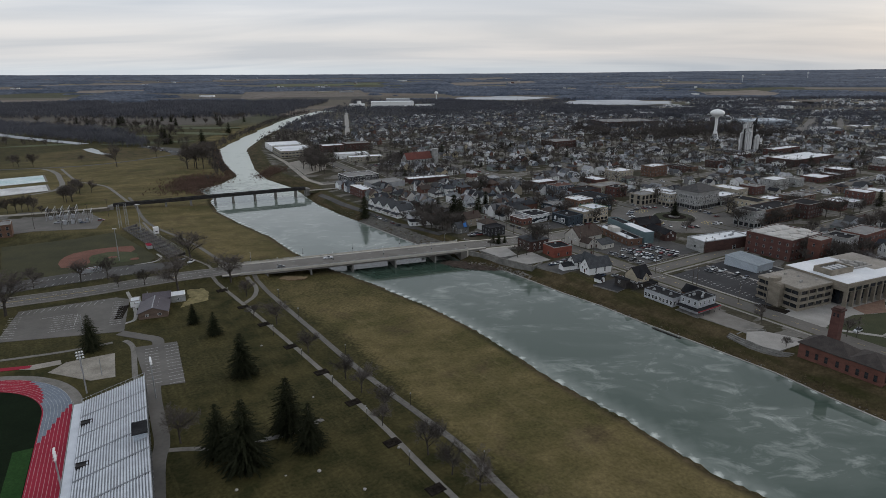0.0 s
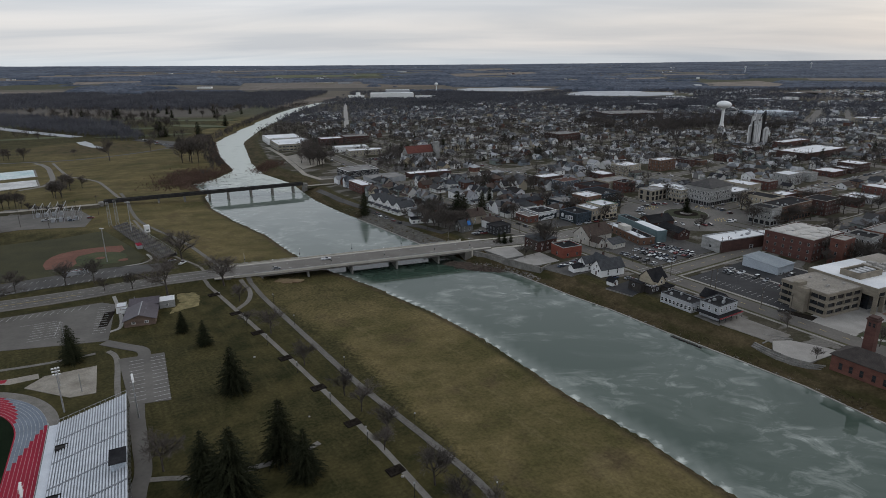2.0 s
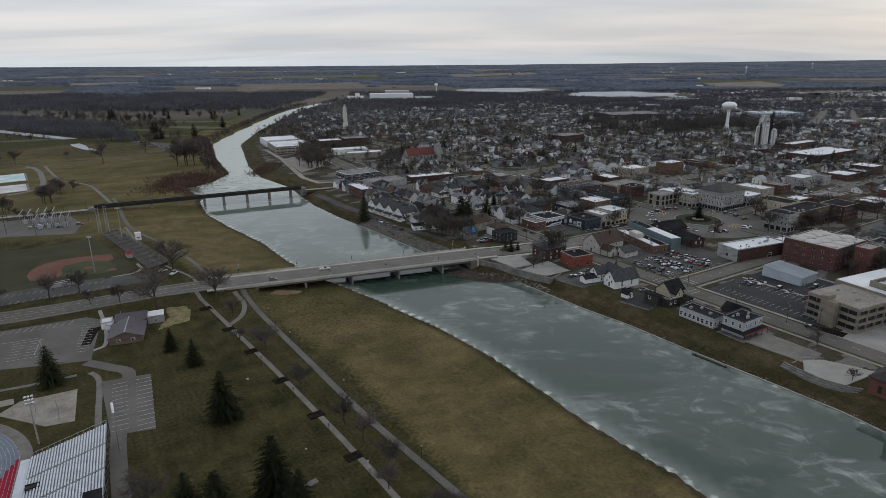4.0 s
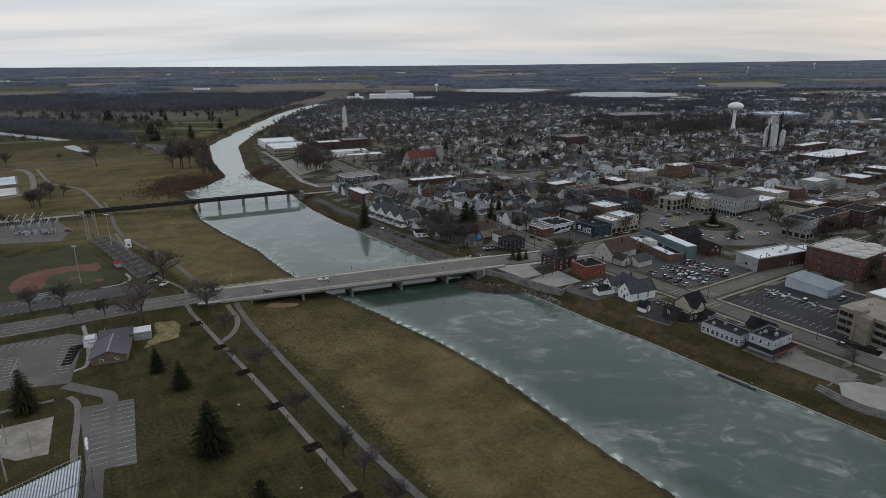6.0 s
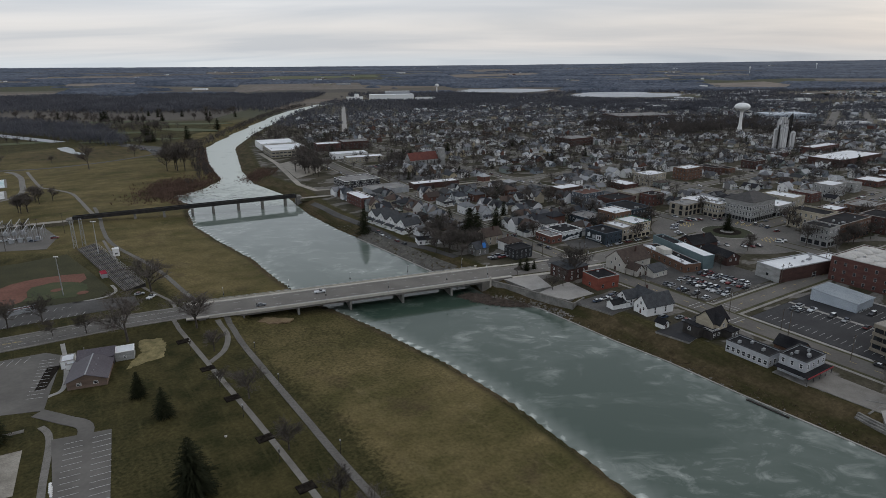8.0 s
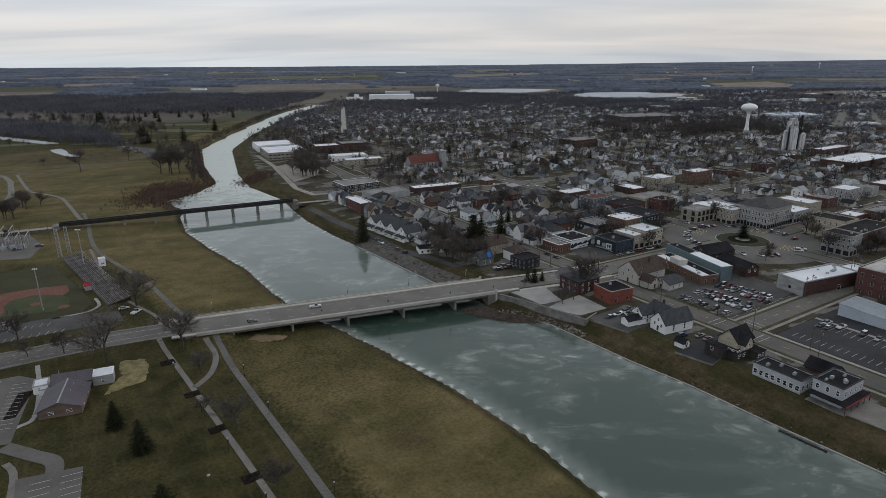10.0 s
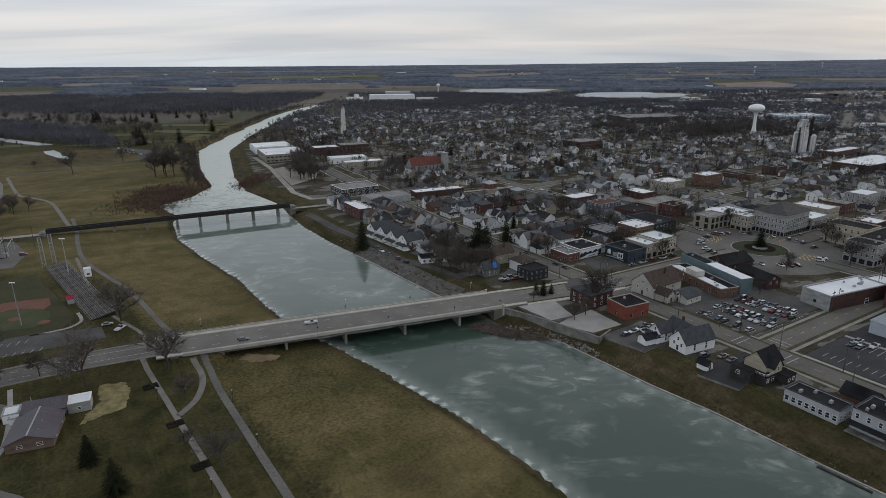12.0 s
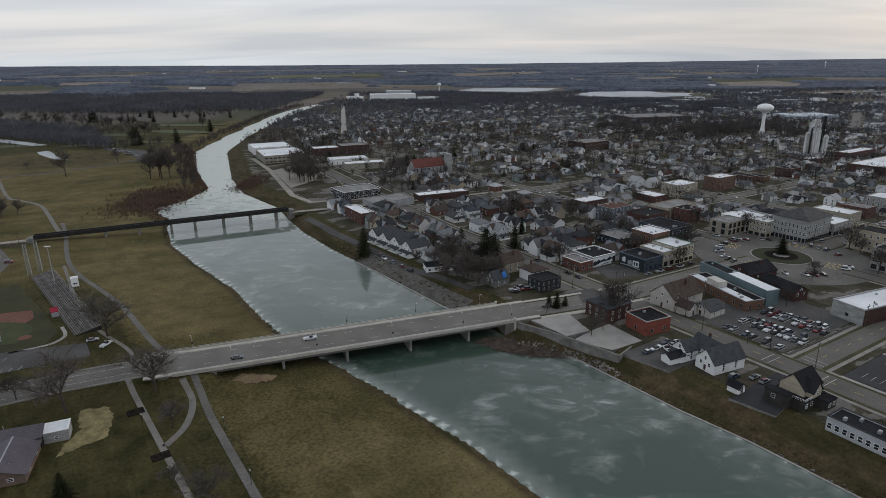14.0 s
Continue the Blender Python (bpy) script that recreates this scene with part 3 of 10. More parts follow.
def ribbon(name, line, width, mat, lift=0.06, label="", category="", step=4.0, parent=None, drape=True, kind="structure"):
    """A strip of paving along a line of corners, lying on the ground."""
    pts = []
    for (ax, ay), (bx, by) in zip(line[:-1], line[1:]):
        n = max(1, int(math.hypot(bx - ax, by - ay) / step))
        pts += [(ax + (bx - ax) * i / n, ay + (by - ay) * i / n) for i in range(n)]
    pts.append(tuple(line[-1][:2]))
    p = np.array(pts, float)
    d = np.gradient(p, axis=0)
    d /= np.linalg.norm(d, axis=1)[:, None] + 1e-9
    nrm = np.stack([-d[:, 1], d[:, 0]], -1)
    k = 4
    rows = [p + nrm * width * (i / k - 0.5) for i in range(k + 1)]
    allp = np.concatenate(rows)
    z = np.maximum(land(allp[:, 0], allp[:, 1])[0], -3.5) + 0.10 + lift if drape else np.full(len(allp), lift)
    n = len(p)
    verts = np.c_[allp, z].tolist()
    faces = [(r * n + i, r * n + i + 1, (r + 1) * n + i + 1, (r + 1) * n + i) for r in range(k) for i in range(n - 1)]
    faces = [f[::-1] for f in faces]
    skirt = len(verts)
    verts += [(x, y, h - 0.5) for x, y, h in verts]
    faces += [(i + 1, i, skirt + i, skirt + i + 1) for i in range(n - 1)]
    o = k * n
    faces += [(o + i, o + i + 1, skirt + o + i + 1, skirt + o + i) for i in range(n - 1)]
    ob = mesh_object(name, verts, faces, mat, parent)
    return tagged(ob, label, category, kind=kind if not parent else "")


def pad(name, corners, mat, lift=0.05, label="", category="", parent=None, kind="structure", thick=0.5):
    """A flat paved piece with given corners (anticlockwise), a little above the ground."""
    z = max(height(x, y) for x, y in corners) + 0.10 + lift
    n = len(corners)
    verts = [(x, y, z) for x, y in corners] + [(x, y, z - thick) for x, y in corners]
    faces = [tuple(range(n))] + [(i, i + n, (i + 1) % n + n, (i + 1) % n) for i in range(n)]
    ob = mesh_object(name, verts, faces, [mat, DARK_CONCRETE] if thick > 1 else mat, parent, "", [0] + [1 if thick > 1 else 0] * n)
    return tagged(ob, label, category, kind=kind if not parent else "")
# ---- builders ----
class Shape:
    """Gathers points and faces of one mesh."""

    def __init__(self):
        self.v, self.f, self.k = [], [], []

    def face(self, pts, kind=0):
        n = len(self.v)
        self.v += [tuple(p) for p in pts]
        self.f.append(tuple(range(n, n + len(pts))))
        self.k.append(kind)

    def solid(self, pts, faces, kind=0):
        n = len(self.v)
        self.v += [tuple(p) for p in pts]
        self.f += [tuple(n + i for i in f) for f in faces]
        self.k += [kind] * len(faces)

    def box(self, x0, y0, z0, x1, y1, z1, kind=0, taper=0.0):
        t = taper
        p = [(x0, y0, z0), (x1, y0, z0), (x1, y1, z0), (x0, y1, z0), (x0 + t, y0 + t, z1), (x1 - t, y0 + t, z1), (x1 - t, y1 - t, z1), (x0 + t, y1 - t, z1)]
        self.solid(p, [(0, 3, 2, 1), (4, 5, 6, 7), (0, 1, 5, 4), (1, 2, 6, 5), (2, 3, 7, 6), (3, 0, 4, 7)], kind)

    def beam(self, a, b, w, h, kind=0):
        """A squared beam from a to b, w wide and h high, hung below the line."""
        a, b = Vector(a), Vector(b)
        d = (b - a).normalized()
        s = d.cross(Vector((0, 0, 1)))
        s = (s.normalized() if s.length > 1e-4 else Vector((1, 0, 0))) * w / 2
        up = s.cross(d).normalized() * h
        p = [a - s - up, a + s - up, a + s, a - s, b - s - up, b + s - up, b + s, b - s]
        self.solid(p, [(0, 1, 2, 3), (7, 6, 5, 4), (0, 4, 5, 1), (1, 5, 6, 2), (2, 6, 7, 3), (3, 7, 4, 0)], kind)

    def rod(self, a, b, r0, r1, sides=6, kind=0, caps=True):
        """A tapered round bar."""
        a, b = Vector(a), Vector(b)
        d = (b - a).normalized()
        s = d.orthogonal().normalized()
        t = d.cross(s)
        ring = lambda c, r: [c + (s * math.cos(2 * math.pi * i / sides) + t * math.sin(2 * math.pi * i / sides)) * r for i in range(sides)]
        fs = [(i, (i + 1) % sides, sides + (i + 1) % sides, sides + i) for i in range(sides)]
        if caps:
            fs += [tuple(range(sides))[::-1], tuple(range(sides, 2 * sides))]
        self.solid(ring(a, r0) + ring(b, r1), fs, kind)

    def lathe(self, profile, sides=20, kind=0, cx=0.0, cy=0.0):
        """A turned form from (radius, height) pairs, bottom first."""
        pts = [(cx + r * math.cos(2 * math.pi * i / sides), cy + r * math.sin(2 * math.pi * i / sides), z) for r, z in profile for i in range(sides)]
        fs = [(j * sides + i, j * sides + (i + 1) % sides, (j + 1) * sides + (i + 1) % sides, (j + 1) * sides + i) for j in range(len(profile) - 1) for i in range(sides)]
        fs += [tuple(range(sides))[::-1], tuple(range((len(profile) - 1) * sides, len(profile) * sides))]
        self.solid(pts, fs, kind)

    def make(self, name, mats, parent=None, label="", m=None):
        ob = mesh_object(name, self.v, self.f, mats, parent, label, self.k if isinstance(mats, (list, tuple)) else None)
        if m is not None:
            ob.matrix_basis = m
        return ob


def thing(name, label, category, x=0.0, y=0.0, z=None, turn=0.0, group=""):
    """An Empty at a thing's base, which its parts hang from."""
    ob = new(name)
    ob.empty_display_size = 0.5
    ob.matrix_basis = pose(x, y, height(x, y) + 0.05 if z is None else z, 0, 0, turn)
    return tagged(ob, label, category, group)


def same_mesh(name, ob_mesh, parent, m):
    ob = new(name, ob_mesh)
    ob.parent = parent
    ob.matrix_basis = m
    return ob


WINDOW_MESHES = {}


def window_mesh(w, h, frame_mat):
    """A window unit standing on the xz plane, looking along -y: frame, sill and pane."""
    key = (round(w, 2), round(h, 2), frame_mat.name)
    if key not in WINDOW_MESHES:
        b, y0, y1 = 0.09, -0.08, -0.02
        xs, zs = (-w / 2 - b, -w / 2, w / 2, w / 2 + b), (-b, 0, h * 0.5 - 0.04, h * 0.5 + 0.04, h, h + b)
        v = [(x, y0, z) for z in zs for x in xs]
        f, k = [], []
        at = lambda i, j: j * 4 + i
        for j in range(5):
            for i in range(3):
                q = [at(i, j), at(i + 1, j), at(i + 1, j + 1), at(i, j + 1)]
                if i == 1 and j in (1, 3):
                    n = len(v)
                    v += [(v[c][0], y1, v[c][2]) for c in q]
                    f += [(q[e], q[(e + 1) % 4], n + (e + 1) % 4, n + e) for e in range(4)] + [(n, n + 1, n + 2, n + 3)]
                    k += [0, 0, 0, 0, 1]
                else:
                    f.append(tuple(q))
                    k.append(0)
        rim = [at(i, 0) for i in range(4)] + [at(3, j) for j in range(1, 6)] + [at(i, 5) for i in (2, 1, 0)] + [at(0, j) for j in (4, 3, 2, 1)]
        n = len(v)
        v += [(v[c][0], 0.02, v[c][2]) for c in rim]
        f += [(rim[(e + 1) % 16], rim[e], n + e, n + (e + 1) % 16) for e in range(16)]
        k += [0] * 16
        s = Shape()
        s.v, s.f, s.k = v, f, k
        ob = s.make("window", [frame_mat, GLASS])
        WINDOW_MESHES[key] = ob.data
        bpy.data.objects.remove(ob)
    return WINDOW_MESHES[key]


def face_pose(ax, ay, bx, by, s, z):
    """On the wall from a to b (outside to the right of the way), at s along it."""
    L = math.hypot(bx - ax, by - ay)
    return pose(ax + (bx - ax) * s / L, ay + (by - ay) * s / L, z, 0, 0, math.degrees(math.atan2(by - ay, bx - ax)))


def block(name, label, category, bx, by, long_left, long_right, h, wall, roof, floors=2, win=(1.0, 1.7), gap=3.0, frame=None, turn=32.0, parapet=0.5, trim=None, shop=False, units=2, faces=(0, 1), base=None, group="", trim_h=0.45, first=1.0):
    """A flat-roofed building. (bx, by) is its corner towards the river; one wall runs up-river from it, one runs into town."""
    top = thing(name, label, category, bx, by, base, turn, group)
    L, D = long_left, long_right
    s = Shape()
    t = 0.35
    s.box(0, 0, -0.5, D, t, h)
    s.box(0, L - t, -0.5, D, L, h)
    s.box(0, t, -0.5, t, L - t, h)
    s.box(D - t, t, -0.5, D, L - t, h)
    s.make("wall", wall, top)
    r = Shape()
    r.box(t, t, h - parapet - 0.3, D - t, L - t, h - parapet)
    r.make("roof", roof, top)
    cap = Shape()
    for x0, y0, x1, y1 in ((-0.12, -0.12, D + 0.12, t + 0.05), (-0.12, L - t - 0.05, D + 0.12, L + 0.12), (-0.12, t + 0.05, t + 0.05, L - t - 0.05), (D - t - 0.05, t + 0.05, D + 0.12, L - t - 0.05)):
        cap.box(x0, y0, h - trim_h * 0.3, x1, y1, h + 0.06)
    cap.make("coping", trim or PALE_CONCRETE, top)
    fm = frame or (GREY_STONE if "brick" in wall.name else WHITE_PAINT)
    ww, wh = win
    if floors:
        storey = (h - parapet - 0.4) / floors
        for which in faces:
            ax, ay, ex, ey, n = ((0, 0, D, 0, D), (0, L, 0, 0, L), (D, 0, D, L, L), (D, L, 0, L, D))[which]
            count = max(1, int((n - 1.0) / gap))
            for fl in range(floors):
                if fl == 0 and shop:
                    w2 = min(2.6, n - 1)
                    k = max(1, int(n / 3.6))
                    for i in range(k):
                        same_mesh("shop_window", window_mesh(w2, min(storey - 1.3, 2.4), DARK_STEEL), top, face_pose(ax, ay, ex, ey, n * (i + 0.5) / k, 0.6))
                    continue
                for i in range(count):
                    same_mesh("window", window_mesh(ww, min(wh, storey - 1.2), fm), top, face_pose(ax, ay, ex, ey, n * (i + 0.5) / count, fl * storey + first))
    rnd = random.Random(int(bx * 7 + by * 13))
    for i in range(units):
        u = Shape()
        x, y, q = rnd.uniform(1.5, max(1.6, D - 3)), rnd.uniform(1.5, max(1.6, L - 3)), rnd.uniform(0.6, 1.1)
        u.box(x, y, h - parapet, x + q * 1.6, y + q, h - parapet + q, 0, 0.04)
        u.box(x + 0.2, y + 0.15, h - parapet + q, x + q * 1.2, y + q * 0.8, h - parapet + q + 0.15)
        u.make("rooftop_unit", STEEL, top)
    return top


def gable_roof(s, w, d, z, rise, over=0.45, thick=0.22, kind=0):
    """Two thick slopes with the ridge along y over a plan w by d centred on the origin."""
    e = over
    slope = rise / (w / 2)
    zl = z - slope * e
    for sign in (-1, 1):
        x1 = sign * (w / 2 + e)
        p = [(x1, -d / 2 - e, zl), (0, -d / 2 - e, z + rise), (0, d / 2 + e, z + rise), (x1, d / 2 + e, zl)]
        q = [(a, b, c + thick) for a, b, c in p]
        fs = [(0, 1, 2, 3), (7, 6, 5, 4), (0, 4, 5, 1), (1, 5, 6, 2), (2, 6, 7, 3), (3, 7, 4, 0)]
        if sign > 0:
            fs = [f[::-1] for f in fs]
        s.solid(p + q, fs, kind)


def gable_walls(s, w, d, z, rise, kind=0, low=-0.5):
    p = [(-w / 2, -d / 2, low), (w / 2, -d / 2, low), (w / 2, -d / 2, z), (0, -d / 2, z + rise), (-w / 2, -d / 2, z)]
    q = [(x, d / 2, c) for x, _, c in p]
    s.solid(p + q, [(0, 1, 2, 3, 4), (9, 8, 7, 6, 5), (1, 6, 7, 2), (0, 4, 9, 5), (0, 5, 6, 1)], kind)


def hip_roof(s, x0, y0, x1, y1, z, rise, over=0.4, kind=0):
    x0, y0, x1, y1 = x0 - over, y0 - over, x1 + over, y1 + over
    w, d = x1 - x0, y1 - y0
    m = min(w, d) / 2 * 0.98
    if d >= w:
        r = [((x0 + x1) / 2, y0 + m, z + rise), ((x0 + x1) / 2, y1 - m, z + rise)]
        fs = [(0, 1, 8), (1, 2, 9, 8), (2, 3, 9), (3, 0, 8, 9)]
    else:
        r = [(x0 + m, (y0 + y1) / 2, z + rise), (x1 - m, (y0 + y1) / 2, z + rise)]
        fs = [(0, 1, 9, 8), (1, 2, 9), (2, 3, 8, 9), (3, 0, 8)]
    top = [(x0, y0, z), (x1, y0, z), (x1, y1, z), (x0, y1, z)]
    low = [(a, b, c - 0.25) for a, b, c in top]
    pts = top + low + r
    s.solid(pts, fs + [(4, 5, 1, 0), (5, 6, 2, 1), (6, 7, 3, 2), (7, 4, 0, 3), (7, 6, 5, 4)], kind)


def house(label, x, y, turn, w=8.0, d=11.0, z=5.6, rise=3.4, wall=None, roof=None, porch=True, chimney=True, wing=0.0, z0=None, group="houses of the town", windows=6, cross=0.0, hip=False):
    """A gabled house with its front to -y: walls, roof, porch, chimney, windows and a door, each a part."""
    wall, roof = wall or SIDING, roof or SHINGLES
    top = thing("house", label, "house", x, y, z0, turn, group)
    s, r = Shape(), Shape()
    if hip:
        s.box(-w / 2, -d / 2, -0.5, w / 2, d / 2, z)
        hip_roof(r, -w / 2, -d / 2, w / 2, d / 2, z + 0.02, rise, 0.6)
    else:
        gable_walls(s, w, d, z, rise)
        gable_roof(r, w, d, z, rise)
    s.make("wall", wall, top)
    main_roof = r.make("roof", roof, top)
    if wing:
        s = Shape()
        s.box(w / 2 - 0.1, -d / 2 + wing * 0.4, -0.5, w / 2 + wing, d / 2 - 1.0, z * 0.55)
        side = s.make("wing", wall, top)
        r = Shape()
        hip_roof(r, w / 2 - 0.1, -d / 2 + wing * 0.4, w / 2 + wing, d / 2 - 1.0, z * 0.55 + 0.25, 1.2)
        r.make("wing_roof", roof, side)
    if cross:
        s = Shape()
        gable_walls(s, cross, w + 1.6, z - 0.02, rise * 0.86)
        arm = s.make("cross_gable", wall, top)
        arm.matrix_basis = pose(0, d * 0.12, 0, 0, 0, 90)
        r = Shape()
        gable_roof(r, cross, w + 1.6, z - 0.02, rise * 0.86)
        r.make("cross_roof", roof, arm)
        for e in (-1, 1):
            for k in (z * 0.56,) if z > 4 else (0.9,):
                for q in (-0.24, 0.24):
                    same_mesh("window", window_mesh(0.85, 1.3, WHITE_PAINT), arm, face_pose(-cross / 2, -w / 2 - 0.8, cross / 2, -w / 2 - 0.8, cross * (0.5 + q), k) if e < 0 else face_pose(cross / 2, w / 2 + 0.8, -cross / 2, w / 2 + 0.8, cross * (0.5 + q), k))
    if porch:
        p = Shape()
        p.box(-w / 2, -d / 2 - 2.2, -0.3, w / 2, -d / 2, 0.35)
        for px in (-w / 2 + 0.2, 0, w / 2 - 0.2):
            p.box(px - 0.1, -d / 2 - 2.1, 0.35, px + 0.1, -d / 2 - 1.9, 2.6)
        stoop = p.make("porch", WHITE_PAINT, top)
        p = Shape()
        p.solid([(-w / 2 - 0.2, -d / 2 - 2.5, 2.55), (w / 2 + 0.2, -d / 2 - 2.5, 2.55), (w / 2 + 0.2, -d / 2, 3.3), (-w / 2 - 0.2, -d / 2, 3.3), (-w / 2 - 0.2, -d / 2 - 2.5, 2.75), (w / 2 + 0.2, -d / 2 - 2.5, 2.75), (w / 2 + 0.2, -d / 2, 3.5), (-w / 2 - 0.2, -d / 2, 3.5)], [(0, 3, 2, 1), (4, 5, 6, 7), (0, 1, 5, 4), (1, 2, 6, 5), (3, 0, 4, 7)])
        p.make("porch_roof", roof, stoop)
    if chimney:
        c = Shape()
        c.box(w * 0.15, d * 0.1, z, w * 0.15 + 0.7, d * 0.1 + 0.7, z + rise + 0.9)
        c.box(w * 0.15 - 0.08, d * 0.1 - 0.08, z + rise + 0.9, w * 0.15 + 0.78, d * 0.1 + 0.78, z + rise + 1.05)
        c.make("chimney", DARK_BRICK, main_roof)
    spots = [(face_pose(-w / 2, -d / 2, w / 2, -d / 2, w * q, zz)) for q, zz in ((0.28, z * 0.55), (0.72, z * 0.55), (0.5, z + 0.2))]
    spots += [face_pose(w / 2, -d / 2, w / 2, d / 2, d * q, zz) for q, zz in ((0.3, 0.9), (0.7, 0.9), (0.3, z * 0.56), (0.7, z * 0.56))]
    spots += [face_pose(-w / 2, d / 2, -w / 2, -d / 2, d * q, zz) for q, zz in ((0.3, 0.9), (0.7, 0.9), (0.3, z * 0.56), (0.7, z * 0.56))]
    if hip:
        del spots[2]
    if z < 4:
        spots = [m for m in spots if m.translation.z < 1.5 or m.translation.z > z]
    for m in spots[:windows] if windows < len(spots) else spots:
        same_mesh("window", window_mesh(0.85, 1.3, WHITE_PAINT), top, m)
    dr = Shape()
    dr.box(-0.5, -d / 2 - 0.06, 0.3, 0.5, -d / 2 + 0.02, 2.4)
    dr.make("door", DARK_BRICK, top)
    return top


# ---- trees ----
def bare_tree_data(seed, h, spread=0.45, twigs=5):
    """Trunk with limbs, and the fine crown, of a leafless tree."""
    rnd = random.Random(seed)
    wood, crown = Shape(), Shape()

    def grow(a, d, length, r, level):
        b = a + d * length
        if level <= 2:
            wood.rod(a, b, r, r * 0.62, 5 if level == 0 else 3, caps=False)
        else:
            side = d.orthogonal().normalized() * (0.05 if level == 3 else 0.03)
            side.rotate(Matrix.Rotation(rnd.uniform(0, 6.28), 3, d))
            crown.face([a - side, a + side, b])
        if level == 4:
            return
        n = (9, 6, twigs + 1, 7)[level]
        for i in range(n):
            s = rnd.uniform(0.35, 1.0) if level else rnd.uniform(0.45, 1.0)
            tilt = rnd.uniform(0.35, 0.95) if level < 2 else rnd.uniform(0.3, 1.2)
            nd = d.copy()
            nd.rotate(Matrix.Rotation(tilt, 3, d.orthogonal()))
            nd.rotate(Matrix.Rotation(rnd.uniform(0, 6.28), 3, d))
            nd.z += 0.25 if level < 3 else 0.05
            nd.normalize()
            grow(a + d * length * s, nd, length * rnd.uniform(0.5, 0.75) * (1.0 if level else 0.95 + spread * 0.3), r * 0.5, level + 1)

    grow(Vector((0, 0, -0.3)), Vector((rnd.uniform(-0.05, 0.05), rnd.uniform(-0.05, 0.05), 1)).normalized(), h * 0.42, h * 0.0165, 0)
    top = sorted(p[2] for p in crown.v)[int(len(crown.v) * 0.985)]
    k = h / top
    for s in (wood, crown):
        s.v = [(x * k * 1.2, y * k * 1.2, z * k) for x, y, z in s.v]
    return wood, crown


def spruce_data(seed, h, width=0.27, fine=True):
    """Trunk, and whorls of boughs that each carry many small hanging needle sprays."""
    rnd = random.Random(seed)
    wood, crown = Shape(), Shape()
    wood.rod((0, 0, -0.3), (0, 0, h * 0.95), h * 0.016, h * 0.003, 6)
    layers = int(h * (2.6 if fine else 1.7))
    lopsided, heading = rnd.uniform(0.05, 0.16), rnd.uniform(0, 6.28)
    for j in range(layers):
        f = (j + rnd.uniform(-0.3, 0.3)) / (layers - 1)
        f = min(max(f, 0.0), 1.0)
        z = h * (0.06 + 0.92 * f)
        whorl = h * width * (1 - f) ** 0.64 * rnd.uniform(0.72, 1.1) * min(1.0, 0.66 + f * 2.4) + 0.22
        n = max(5, int(15 * (1 - f) + 5))
        for i in range(n):
            a = 2 * math.pi * (i + rnd.random()) / n
            R = whorl * rnd.uniform(0.55, 1.16) * (1 + lopsided * math.cos(a - heading))
            d = Vector((math.cos(a), math.sin(a), 0))
            side = Vector((-d.y, d.x, 0))
            lift = rnd.uniform(-0.02, 0.16) if f > 0.5 else rnd.uniform(-0.22, 0.05)
            steps = max(3, int(R * (3.0 if fine else 1.3)))
            for q in range(steps):
                t = (q + 0.6) / steps
                c = d * R * t + Vector((0, 0, z + R * (lift * t - 0.22 * t * t)))
                for e in (-1, 1):
                    out = (d * rnd.uniform(0.5, 1.0) + side * e * rnd.uniform(0.35, 1.1) * (1.15 - t)).normalized()
                    long = (0.42 if fine else 0.8) * rnd.uniform(0.6, 1.3) + 0.10 * R * (1 - t)
                    tip = c + out * long + Vector((0, 0, -rnd.uniform(0.05, 0.45) * long))
                    w = out.cross(Vector((0, 0, 1))) * long * rnd.uniform(0.16, 0.3)
                    low = Vector((0, 0, -long * rnd.uniform(0.12, 0.38)))
                    mid = c.lerp(tip, 0.5)
                    crown.face([c, mid + w + low, tip, mid - w + low])
    crown.face([(-0.1, 0, h * 0.9), (0.1, 0, h * 0.9), (0, 0, h * 1.02)])
    crown.face([(0, -0.1, h * 0.9), (0, 0.1, h * 0.9), (0, 0, h * 1.02)])
    return wood, crown


TREE_KINDS = {}


def tree(kind, label, x, y, h, turn=0.0, group="", z=None, wide=1.0):
    """A tree of one of the kinds, scaled to its height."""
    name = "spruce" if kind.startswith("spruce") else "bare_tree"
    if kind not in TREE_KINDS:
        seed = int(kind[-1]) + 3
        wood, crown = spruce_data(seed, 14.0, (0.36, 0.40, 0.43)[seed % 3], seed < 6) if name == "spruce" else bare_tree_data(seed, 12.0, 0.3 + 0.1 * (seed % 4))
        a, b = wood.make("trunk", BARK), crown.make("crown", NEEDLES if name == "spruce" else TWIGS)
        TREE_KINDS[kind] = (a.data, b.data, 14.0 if name == "spruce" else 12.0)
        bpy.data.objects.remove(a)
        bpy.data.objects.remove(b)
    wood, crown, full = TREE_KINDS[kind]
    top = thing(name, label, "tree", x, y, z, turn, group)
    k = h / full
    top.scale = (k * wide, k * wide, k)
    for nm, me in (("trunk", wood), ("crown", crown)):
        same_mesh(nm, me, top, Matrix.Identity(4))
    return top
